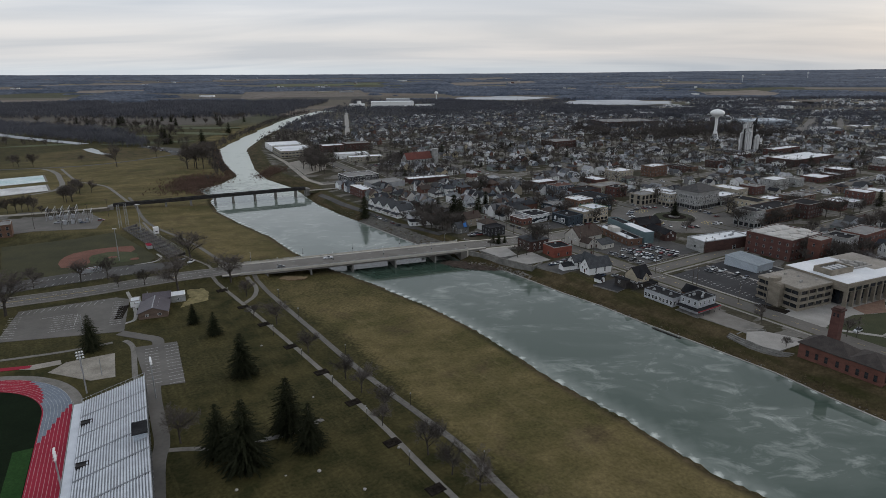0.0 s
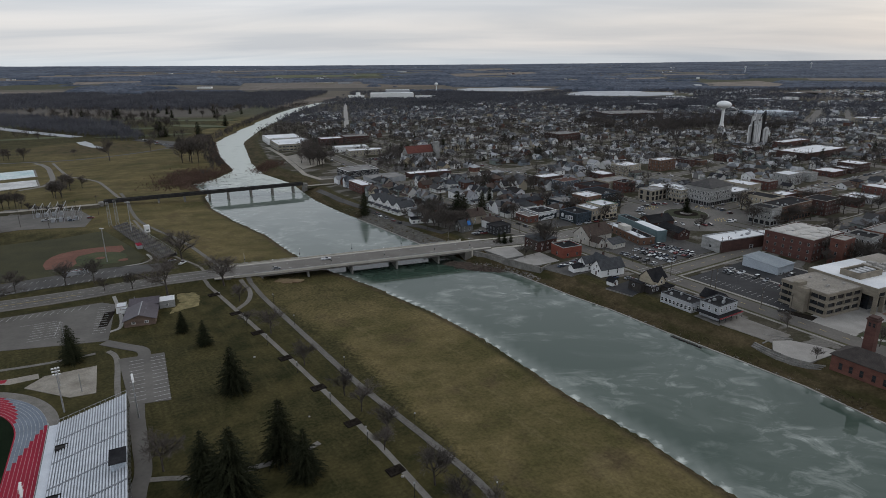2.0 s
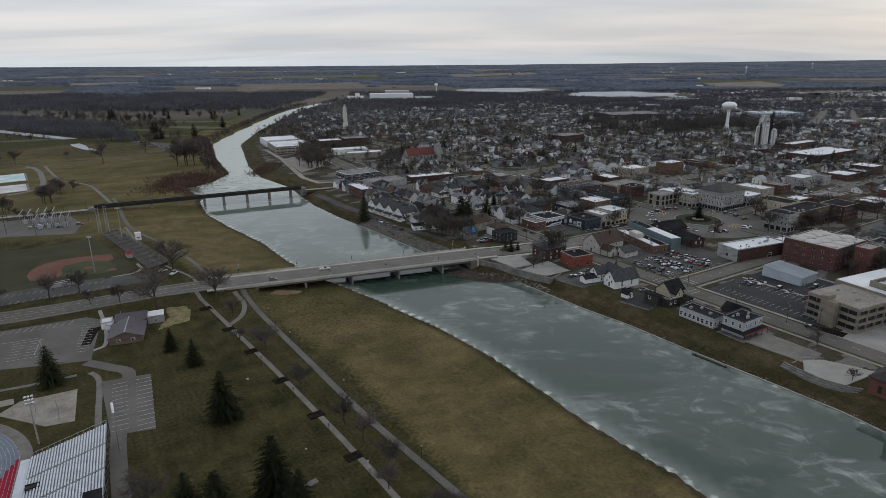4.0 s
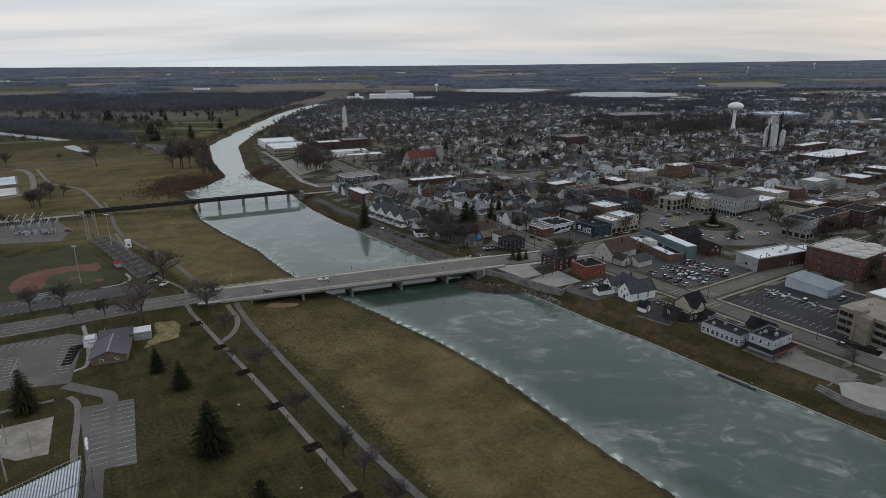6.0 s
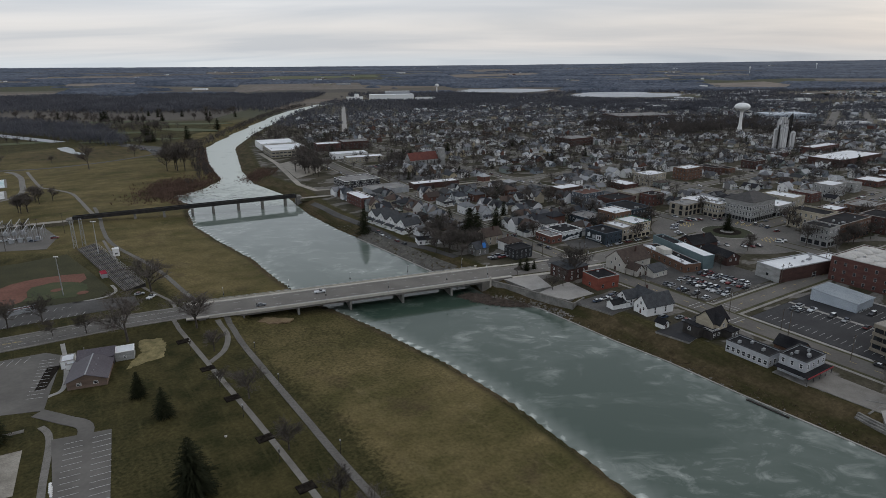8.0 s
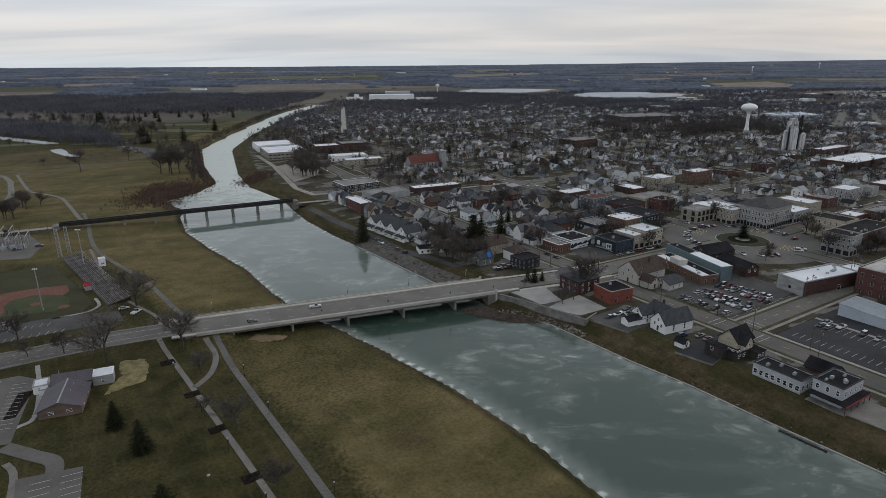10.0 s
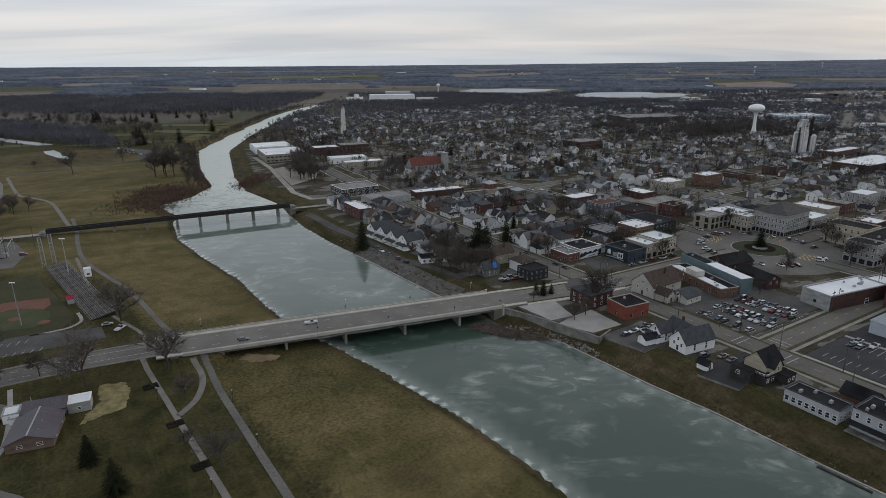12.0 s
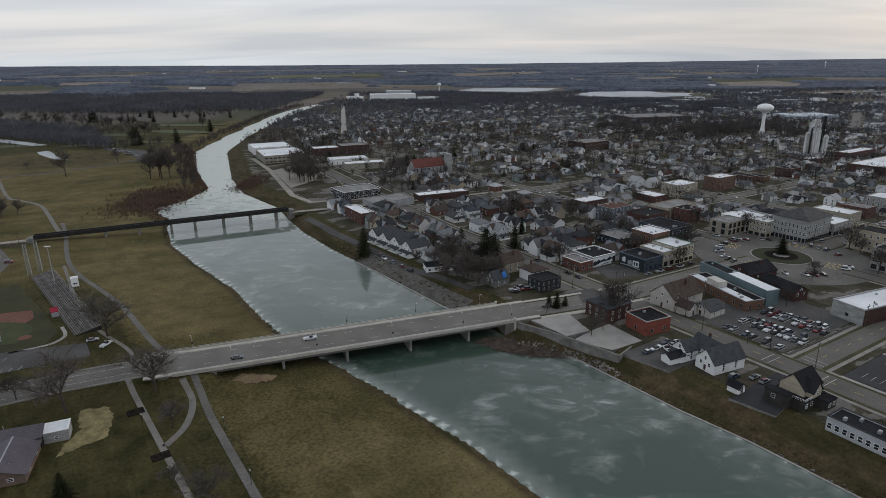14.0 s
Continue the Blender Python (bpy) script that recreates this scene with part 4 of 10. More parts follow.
# ---- roads and paths of the park side ----
def stripes(name, parent_label, rows, mat=PAINT_LINE, width=0.14):
    """Painted lines joined into one thin sheet: rows of (x, y, turn, length)."""
    s = Shape()
    for x, y, a, L in rows:
        z = height(x, y) + 0.215
        c, n = math.cos(radians(a)), math.sin(radians(a))
        dx, dy, ox, oy = c * L, n * L, -n * width / 2, c * width / 2
        p = [(x - ox, y - oy, z), (x + dx - ox, y + dy - oy, z), (x + dx + ox, y + dy + oy, z), (x + ox, y + oy, z)]
        s.solid(p + [(a1, b1, c1 - 0.02) for a1, b1, c1 in p], [(0, 1, 2, 3), (0, 4, 5, 1), (1, 5, 6, 2), (2, 6, 7, 3), (3, 7, 4, 0)])
    return tagged(s.make(name, mat), parent_label, "road marking", kind="structure")


def bay_row(x, y, along, n, pitch, lines, length):
    """Parking bay lines: n + 1 of them from (x, y), each turned by lines."""
    c, s = math.cos(radians(along)), math.sin(radians(along))
    return [(x + c * pitch * i, y + s * pitch * i, lines, length) for i in range(n + 1)]


ROAD_LINE = [(-420, 190), (-330, 231), (-250, 268), (-200, 291), (-150, 317), (-118, 329.5), (-113, 331)]
ribbon("road", ROAD_LINE, 12.5, ROADWAY, 0.05, "grey worn asphalt road leading to the bridge", "road")
for off in (-7.3, 7.3):
    ribbon("kerb", [(x - 0.45 * off, y + 0.9 * off) for x, y in ROAD_LINE], 1.5, CONCRETE, 0.12, "pale concrete pavement beside the road", "pavement")
for off in (-3.1, 3.1):
    stripes("lane_marking", "white dashed lane lines on the road", [(x0 + (x1 - x0) * i / 12 - 0.45 * off, y0 + (y1 - y0) * i / 12 + 0.9 * off, 24.5, 2.6) for (x0, y0), (x1, y1) in zip(ROAD_LINE[2:5], ROAD_LINE[3:6]) for i in range(12)])
stripes("centre_marking", "yellow line along the middle of the road", [(x0, y0, math.degrees(math.atan2(y1 - y0, x1 - x0)), math.hypot(x1 - x0, y1 - y0)) for (x0, y0), (x1, y1) in zip(ROAD_LINE[:-1], ROAD_LINE[1:])], YELLOW_LINE, 0.2)

PATHS = (
    ("footpath", [(60, 55), (2, 138), (-23.5, 177), (-64, 233.5), (-97.5, 278), (-129, 320)], 1.9, PATH_CONCRETE, "straight grey concrete footpath beside planting beds"),
    ("cycle_path", [(64, 62), (18, 138), (3, 164), (-31.4, 209), (-56, 245), (-79.5, 280), (-92, 299), (-103, 318), (-112, 330), (-134, 352), (-170, 395), (-217, 441), (-243, 478), (-262, 510), (-285, 545)], 2.5, ROADWAY, "grey asphalt cycle path along the river meadow"),
    ("footpath", [(-98, 280), (-96.5, 292), (-101, 308), (-113, 325)], 2.2, CONCRETE, "curving concrete path under the bridge end"),
    ("footpath", [(-130, 325), (-139, 343), (-161, 362), (-180, 382), (-228, 450)], 1.6, CONCRETE, "narrow pale path behind the black bleachers"),
    ("footpath", [(-67, 160), (-49, 168), (-40, 176)], 2.0, CONCRETE, "short concrete path between the spruces"),
    ("service_drive", [(-142, 246), (-131, 242), (-122, 238), (-117, 226), (-104.5, 196), (-94, 176), (-87, 163), (-82, 148), (-60, 100)], 4.6, WORN_LOT, "grey asphalt drive behind the grandstand"),
    ("footpath", [(-86, 159), (-78, 160), (-67, 160)], 2.0, CONCRETE, "concrete path to the spruces"),
    ("footpath", [(-136, 238), (-129, 231), (-116, 206), (-105, 188)], 2.0, CONCRETE, "pale path to the grandstand"),
    ("footpath", [(-188, 216), (-158, 226.5), (-140, 236)], 1.8, CONCRETE, "narrow path beside the practice pits"),
    ("footpath", [(-150, 247), (-145, 256), (-143, 262), (-152, 279), (-164, 297)], 1.6, PALE_CONCRETE, "pale path to the park shelter"),
    ("park_road", [(-640, 690), (-540, 708), (-483, 722), (-437, 739), (-401, 776), (-378, 815), (-366, 848)], 6.0, ASPHALT, "grey park road across the far meadow"),
    ("footpath", [(-262, 510), (-280, 530), (-312, 572), (-337, 602), (-366, 621), (-385, 635), (-448, 715)], 2.8, CONCRETE, "grey path winding over the far meadow"),
    ("footpath", [(-470, 715), (-455, 705), (-432, 680), (-411, 650), (-384, 609), (-375, 581), (-385, 560)], 5.0, CONCRETE, "pale drive round the covered pools"),
)


def curved(line, n=5):
    """A smooth line through the corners given."""
    pts = [line[0]] + list(line) + [line[-1]]
    out = []
    for a, b, c, d in zip(pts[:-3], pts[1:-2], pts[2:-1], pts[3:]):
        for i in range(n):
            t = i / n
            out.append(tuple(0.5 * (2 * q + (r - p) * t + (2 * p - 5 * q + 4 * r - w) * t * t + (3 * q - p - 3 * r + w) * t ** 3) for p, q, r, w in zip(a, b, c, d)))
    return out + [line[-1]]


for nm, line, wd, mt, lb in PATHS:
    ribbon(nm, curved(line), wd, mt, 0.02 if nm == "footpath" else 0.035, lb, "path" if "path" in nm else "drive", step=2.5)

pad("parking_lot", [(-190, 236.5), (-167, 241.5), (-141, 247.5), (-158, 287), (-166, 289.5), (-203, 271)], WORN_LOT, 0.04, "empty asphalt parking lot with white bay lines", "parking lot")
stripes("bay_marking", "white parking bay lines", bay_row(-200, 271, 26, 12, 2.8, -82, 5) + bay_row(-159, 284, -66, 11, 2.8, 196, 5) + bay_row(-191, 240, 116, 9, 2.8, 10, 5.5) + bay_row(-181, 262, -66, 6, 2.8, 24, 5) + bay_row(-175.5, 264.5, -66, 6, 2.8, 24, 5) + [(-187, 262, 24, 14), (-173, 268, -66, 17)])
pad("parking_lot", [(-107.6, 197.5), (-95.3, 201.2), (-113, 236.5), (-128.5, 231)], WORN_LOT, 0.045, "asphalt bays either side of the drive", "parking lot")
stripes("bay_marking", "white parking bay lines", bay_row(-100.5, 200.2, 116.6, 12, 2.95, 26, 5.2) + bay_row(-108.5, 199.5, 116.6, 11, 2.95, 206, -5.0))
pad("practice_pit", [(-123.5, 206), (-131, 203), (-151, 209.5), (-149, 218), (-134, 226)][::-1], SAND, 0.02, "pale sand pit beside the running track", "sand pit")
pad("runway", [(-171, 212.5), (-158, 212), (-150, 216.5), (-152.5, 220), (-160.5, 216)], GRAVEL, 0.02, "pale jump runway", "runway")
pad("runway", [(-190, 203.5), (-171, 210.5), (-160.3, 213), (-160.8, 215.6), (-171.5, 213.2), (-192, 206)], TRACK_RED, 0.035, "red jump runway", "runway")
pad("parking_strip", [(-262, 274), (-210.6, 306), (-181, 323.5), (-152.3, 339), (-160, 350), (-186, 343), (-210, 330), (-270, 292)], ASPHALT, 0.03, "asphalt lot beside the ball field", "parking lot")
stripes("bay_marking", "white parking bay lines", bay_row(-246, 286.0, 29.5, 28, 3.0, 100, 3.6) + bay_row(-252, 300.0, 29.0, 26, 3.0, 100, -3.6))

# ---- mulched beds, posts and lamps along the footpath ----
def planting_bed(x, y):
    top = thing("planting_bed", "square bed of dark mulch beside the footpath", "planting bed", x, y, None, 35, "beds along the path")
    s = Shape()
    s.box(-2.7, -2.0, -0.3, 2.7, 2.0, 0.3, 0, 0.3)
    s.make("mulch", MULCH, top)
    rnd = random.Random(int(x * 11))
    c = Shape()
    for i in range(26):
        px, py, r = rnd.uniform(-1.6, 1.6), rnd.uniform(-1.1, 1.1), rnd.uniform(0.15, 0.4)
        for k in range(5):
            a = rnd.uniform(0, 6.28)
            c.face([(px - 0.1, py, 0.2), (px + 0.1, py, 0.2), (px + r * math.cos(a), py + r * math.sin(a), 0.2 + r)])
    tagged(c.make("dry_growth", MULCH, top), kind="stuff")


def path_lamp(x, y, h=4.2):
    top = thing("path_lamp", "slim dark lamp post with a pale globe", "lamp post", x, y, None, 0, "lamps along the path")
    s = Shape()
    s.rod((0, 0, -0.2), (0, 0, 0.5), 0.14, 0.11, 8)
    s.rod((0, 0, 0.5), (0, 0, h), 0.075, 0.06, 6)
    stem = s.make("post", DARK_STEEL, top)
    g = Shape()
    g.lathe([(0.08, h), (0.24, h + 0.18), (0.26, h + 0.36), (0.12, h + 0.56), (0.03, h + 0.6)], 10)
    g.make("globe", STEEL, stem)
    b = Shape()
    b.box(-0.03, 0.1, h - 1.5, 0.03, 0.75, h - 0.5)
    b.make("banner", DARK_STEEL, stem)


for bx, by in ((-115.8, 298.5), (-97.3, 275), (-81.3, 254), (-63.8, 230.6), (-46.7, 208), (-31.6, 186), (-16.3, 162.4), (-2.8, 140.5)):
    planting_bed(bx + 0.2, by + 0.2)
for bx, by in ((-108, 290.5), (-88.5, 264.5), (-72.5, 243), (-55, 219.5), (-39, 197.5), (-24, 175.5), (-9, 152)):
    path_lamp(bx - 1.3, by - 0.4)
for bx, by in ((-70, 262), (-42, 222), (-14, 184), (9, 151), (-86, 288)):
    path_lamp(bx + 2.4, by + 1.2)


def boulder(x, y, r):
    ob = Shape()
    rnd = random.Random(int(x * 31 + y))
    ob.lathe([(r * 0.9, -0.2), (r * 1.05, r * 0.25), (r * 0.7, r * 0.7), (r * 0.2, r * 0.85)], 7)
    ob.v = [(a * rnd.uniform(0.8, 1.2), b * rnd.uniform(0.8, 1.2), c) for a, b, c in ob.v]
    o = ob.make("boulder", PALE_CONCRETE, None, "", pose(x, y, height(x, y), 0, 0, 30))
    tagged(o, "pale boulder lying on the grass", "boulder", "stones on the lawn")


for bx, by, br in ((-36, 149, 0.6), (-22, 141, 0.5), (-27, 184, 0.4), (-14, 160, 0.5), (-46, 190, 0.4), (-76, 232, 0.5), (-45, 147, 0.35), (-57, 141, 0.5)):
    boulder(bx, by, br)


# ---- river bridge ----
def road_bridge():
    top = thing("road_bridge", "long concrete road bridge on wall piers over the river", "bridge", -113.6, 318.5, 0.0, 19.3)
    L, W, z = 136.0, 20.2, 1.75
    s = Shape()
    s.box(-8, 0, z - 0.35, L + 13.0, W, z)
    s.make("deck", CONCRETE, top)
    for i in range(7):
        g = Shape()
        y = 1.0 + i * (W - 2.0) / 6
        g.box(0, y - 0.25, z - 1.5, L - 4, y + 0.25, z - 0.35)
        g.box(0, y - 0.42, z - 1.62, L - 4, y + 0.42, z - 1.5)
        g.make("girder", CONCRETE, top)
    r = Shape()
    r.box(-8, 2.3, z, L + 13.0, W - 2.3, z + 0.06)
    r.make("carriageway", BRIDGE_DECK, top)
    for y0, y1 in ((0.4, 2.3), (W - 2.3, W - 0.4)):
        k = Shape()
        k.box(-8, y0, z, L + 13.0, y1, z + 0.2)
        k.make("sidewalk", BRIDGE_PALE, top)
    for y0, a, b in ((-0.05, 1.5, L), (W - 0.3, -10, L)):
        p = Shape()
        p.box(a, y0, z - 0.5, b, y0 + 0.35, z + 0.75)
        wall = p.make("parapet", BRIDGE_PALE, top)
        q = Shape()
        for x in range(int(a) + 1, int(b), 3):
            q.box(x, y0 + 0.12, z + 0.75, x + 0.1, y0 + 0.22, z + 1.15)
        q.box(a, y0 + 0.1, z + 1.1, b, y0 + 0.24, z + 1.2)
        q.make("handrail", STEEL, wall)
    for x in (15.9, 40.2, 64.5, 90.3, 115.6):
        c = Shape()
        c.box(x - 0.5, 0.7, -8, x + 0.5, W - 0.7, z - 1.62, 0, 0.05)
        c.make("pier", DARK_CONCRETE, top)
    for x0, x1 in ((-3, 0), (L - 4, L + 12.9)):
        a = Shape()
        a.box(x0, 0.1, -6, x1, W - 0.1, z - 0.36)
        a.make("abutment", CONCRETE, top)
    for y in (-0.35, W - 0.55):
        e = Shape()
        e.box(L, y, -3, L + 0.9, y + 0.9, z + 1.3, 0, 0.06)
        e.box(L - 0.1, y - 0.1, z + 1.3, L + 1.0, y + 1.0, z + 1.5)
        e.make("end_post", BRIDGE_PALE, top)
    m = Shape()
    for x in range(-6, int(L), 9):
        for y in (5.9, W - 5.9):
            m.box(x, y - 0.07, z + 0.06, x + 3, y + 0.07, z + 0.075)
    for y in (2.5, W - 2.64):
        m.box(-8, y, z + 0.06, L, y + 0.14, z + 0.075)
    m.make("lane_marking", PAINT_LINE, top)
    return top


bridge = road_bridge()
D19 = (math.cos(radians(19.3)), math.sin(radians(19.3)))


def on_bridge(s, w):
    return -113.6 + D19[0] * s - D19[1] * w, 318.5 + D19[1] * s + D19[0] * w


def bridge_lamp(s, w):
    x, y = on_bridge(s, w)
    side = 1 if w < 5 else -1
    top = thing("street_lamp", "slim grey street lamp with a short arm on the bridge", "street lamp", x, y, 1.95, 19.3, "lamps on the bridge")
    p = Shape()
    p.rod((0, 0, 0), (0, 0, 6.5), 0.09, 0.06, 6)
    p.rod((0, 0, 6.45), (0, side * 1.4, 6.75), 0.05, 0.04, 5)
    pole = p.make("pole", STEEL, top)
    h = Shape()
    h.box(-0.15, side * 1.4 - 0.35, 6.68, 0.15, side * 1.4 + 0.35, 6.85, 0, 0.04)
    h.make("lamp_head", WHITE_PAINT, pole)
    f = Shape()
    f.lathe([(0.05, 2.6), (0.32, 2.8), (0.36, 3.2), (0.2, 3.4), (0.05, 3.45)], 9)
    f.make("hanging_basket", DARK_STEEL, pole)


for s_ in (8, 38, 68, 98, 128):
    bridge_lamp(s_, 18.8)
for s_ in (22, 53, 83, 113, 135):
    bridge_lamp(s_, 0.55)


# ---- railway bridge and its embankment ----
def railway_bridge():
    ax, ay, bx, by = -273.5, 495.5, -129.0, 565.6
    a = math.degrees(math.atan2(by - ay, bx - ax))
    L = math.hypot(bx - ax, by - ay)
    top = thing("railway_bridge", "dark steel girder railway bridge on concrete piers", "bridge", ax, ay, 0.0, a)
    for y in (0.0, 4.2):
        g = Shape()
        g.box(0, y, 2.0, L, y + 0.35, 4.4)
        g.box(0, y - 0.2, 4.4, L, y + 0.55, 4.5)
        g.box(0, y - 0.2, 1.9, L, y + 0.55, 2.0)
        for i in range(int(L / 2.5)):
            g.box(i * 2.5, y - 0.15, 2.0, i * 2.5 + 0.12, y + 0.5, 4.4)
        g.make("girder", DARK_STEEL, top)
    d = Shape()
    for i in range(int(L / 0.9)):
        d.box(i * 0.9, 0.4, 3.2, i * 0.9 + 0.28, 4.15, 3.45)
    d.box(0, 0.36, 2.9, L, 4.19, 3.19)
    d.make("sleepers", RUST, top)
    for y in (1.5, 3.0):
        r = Shape()
        r.box(-2, y, 3.45, L + 2, y + 0.09, 3.62)
        r.make("rail", STEEL, top)
    for s0 in (40, 60, 80, 95.3, 114.4, 133, 151.5):
        if s0 < L:
            p = Shape()
            p.box(s0 - 0.9, -0.5, -8, s0 + 0.9, 5.1, 1.6, 0, 0.15)
            p.box(s0 - 1.0, -0.7, 1.6, s0 + 1.0, 5.3, 1.9)
            p.make("pier", CONCRETE if s0 > 90 else DARK_CONCRETE, top)
    for x0, x1 in ((-4, 0), (L, L + 4)):
        p = Shape()
        p.box(x0, -1.5, -5, x1, 6.0, 3.0)
        p.make("abutment", DARK_CONCRETE, top)
    return top


railway_bridge()


def embankment(name, line, h, top_w, label):
    """A raised bank with sloping sides and a ballast top carrying rails."""
    s = Shape()
    pts = []
    for (ax, ay), (bx, by) in zip(line[:-1], line[1:]):
        n = max(1, int(math.hypot(bx - ax, by - ay) / 12))
        pts += [(ax + (bx - ax) * i / n, ay + (by - ay) * i / n) for i in range(n)]
    pts.append(line[-1])
    rows = []
    for i, (x, y) in enumerate(pts):
        x2, y2 = pts[min(i + 1, len(pts) - 1)]
        x1, y1 = pts[max(i - 1, 0)]
        d = Vector((x2 - x1, y2 - y1)).normalized()
        n = Vector((-d.y, d.x))
        hh = h * (1 if i < len(pts) * 0.3 else max(0.25, 1 - (i - len(pts) * 0.3) / (len(pts) * 0.9)))
        rows.append([(x + n.x * o, y + n.y * o, z) for o, z in ((-top_w / 2 - hh * 1.8, -0.6), (-top_w / 2, hh), (top_w / 2, hh), (top_w / 2 + hh * 1.8, -0.6))])
    for r0, r1 in zip(rows[:-1], rows[1:]):
        for k in range(3):
            s.face([r0[k], r0[k + 1], r1[k + 1], r1[k]][::-1], 1 if k == 1 else 0)
    return tagged(s.make(name, [GROUND, GRAVEL]), label, "embankment", kind="structure")


embankment("railway_bank", [(-276, 494.5), (-330, 470), (-420, 450), (-640, 420)], 2.0, 6.0, "low weedy railway bank with ballast on top")
embankment("railway_bank", [(-127, 566.5), (-80, 585), (-20, 610), (60, 650)], 1.2, 5.0, "low railway bank running into town")


# ---- grandstand and running track ----
AX, AY, WX, WY = 0.447, -0.894, 0.894, 0.447


def grandstand():
    top = thing("grandstand", "long aluminium grandstand with many seat rows", "grandstand", -124.5, 184.9, 0.0, math.degrees(math.atan2(WY, WX)))
    rows, pitch, z0, rise, L = 26, 0.77, 1.5, 0.2, 95.0
    aisles = [11.5 + 12.2 * i for i in range(7)]

    for r in range(rows):
        x, z = 0.6 + r * pitch, z0 + r * rise
        t = Shape()
        t.box(x, -L, z - 0.06, x + pitch - 0.02, 0, z)
        t.make("tread", DULL_ALUMINIUM, top)
        b = Shape()
        cuts = [0.0] + aisles + [L]
        for a0, a1 in zip(cuts[:-1], cuts[1:]):
            b.box(x + 0.28, -a1 + 0.40, z + 0.40, x + 0.66, -a0 - 0.40, z + 0.46)
            for q in range(2):
                yy = -a0 - 1.0 - q * (a1 - a0 - 2)
                b.box(x + 0.42, yy, z, x + 0.5, yy + 0.08, z + 0.4)
        b.make("seat_plank", ALUMINIUM, top)
        k = Shape()
        k.box(x - 0.02, -L, z - rise, x, 0, z - 0.06)
        k.make("riser", DARK_STEEL, top)
    h = Shape()
    h.box(0, -0.32, 0, 0.32, 0.32, 0.1)
    first = h.make("aisle_step", DARK_STEEL, top)
    step_mesh = first.data
    bpy.data.objects.remove(first)
    for a0 in aisles:
        for r in range(rows):
            same_mesh("aisle_step", step_mesh, top, pose(0.7 + r * pitch, -a0, z0 + r * rise))
    w = Shape()
    w.box(-1.9, -L, 0.8, 0.58, 0, 1.2)
    w.make("walkway", ALUMINIUM, top)
    f = Shape()
    for i in range(33):
        y = -i * L / 32
        f.box(-1.9, y - 0.04, 1.2, -1.82, y + 0.04, 2.3)
    f.box(-1.9, -L, 2.25, -1.82, 0, 2.33)
    f.make("front_rail", STEEL, top)
    b = Shape()
    xe = 0.6 + rows * pitch
    for i in range(33):
        y = -i * L / 32
        b.box(xe, y - 0.05, 0, xe + 0.1, y + 0.05, z0 + rows * rise + 1.2)
    b.box(xe, -L, z0 + rows * rise + 1.1, xe + 0.1, 0, z0 + rows * rise + 1.2)
    b.box(xe, -L, z0 + rows * rise - 0.3, xe + 0.08, 0, z0 + rows * rise + 0.1)
    b.make("back_rail", STEEL, top)
    for i in range(9):
        c = Shape()
        y = -1 - i * (L - 2) / 8
        for xx in (1.5, 8, 14, 20):
            c.box(xx - 0.12, y - 0.12, -0.5, xx + 0.12, y + 0.12, z0 + (xx - 0.6) / pitch * rise - 0.1)
        c.make("support", STEEL, top)
    e = Shape()
    for r in range(0, rows + 1, 2):
        x, z = 0.6 + r * pitch, z0 + r * rise
        e.box(x - 0.04, 0.02, z, x + 0.04, 0.1, z + 1.1)
    e.solid([(0.6, 0.02, z0 + 1.05), (xe, 0.02, z0 + rows * rise + 1.05), (xe, 0.1, z0 + rows * rise + 1.05), (0.6, 0.1, z0 + 1.05), (0.6, 0.02, z0 + 1.15), (xe, 0.02, z0 + rows * rise + 1.15), (xe, 0.1, z0 + rows * rise + 1.15), (0.6, 0.1, z0 + 1.15)], [(0, 3, 2, 1), (4, 5, 6, 7), (0, 1, 5, 4), (2, 3, 7, 6)])
    e.make("end_rail", STEEL, top)
    for y in (-16.8, -41.4):
        v = Shape()
        v.box(1.2, y - 0.9, 1.0, 4.6, y - 0.75, 2.8)
        v.box(1.2, y + 0.75, 1.0, 4.6, y + 0.9, 3.0)
        v.box(1.2, y - 0.75, 2.0, 4.6, y + 0.75, 2.75)
        v.make("entry_ramp", DARK_STEEL, top)
    p = Shape()
    p.box(16.8, -41.6, 5.6, 20.2, -35.6, 8.2)
    box = p.make("press_box", BLUEWHITE_METAL, top, "pale blue-grey metal press box")
    p = Shape()
    p.box(16.3, -42.1, 8.2, 20.6, -34.6, 8.45)
    p.make("press_box_roof", BLACK_ROOF, box, "flat black roof")
    p = Shape()
    p.box(16.74, -41.0, 6.9, 16.8, -36.2, 7.9)
    p.make("press_box_window", GLASS, box, "long dark window")
    return top


grandstand()


def track_point(r, s):
    """On the lane at radius r: s below zero runs down the straight in metres, s above it turns round the bend in degrees."""
    cx, cy = -160.2, 165.2
    if s <= 0:
        return cx + WX * r - AX * s, cy + WY * r - AY * s
    a = math.atan2(WY, WX) + radians(s)
    return cx + r * math.cos(a), cy + r * math.sin(a)


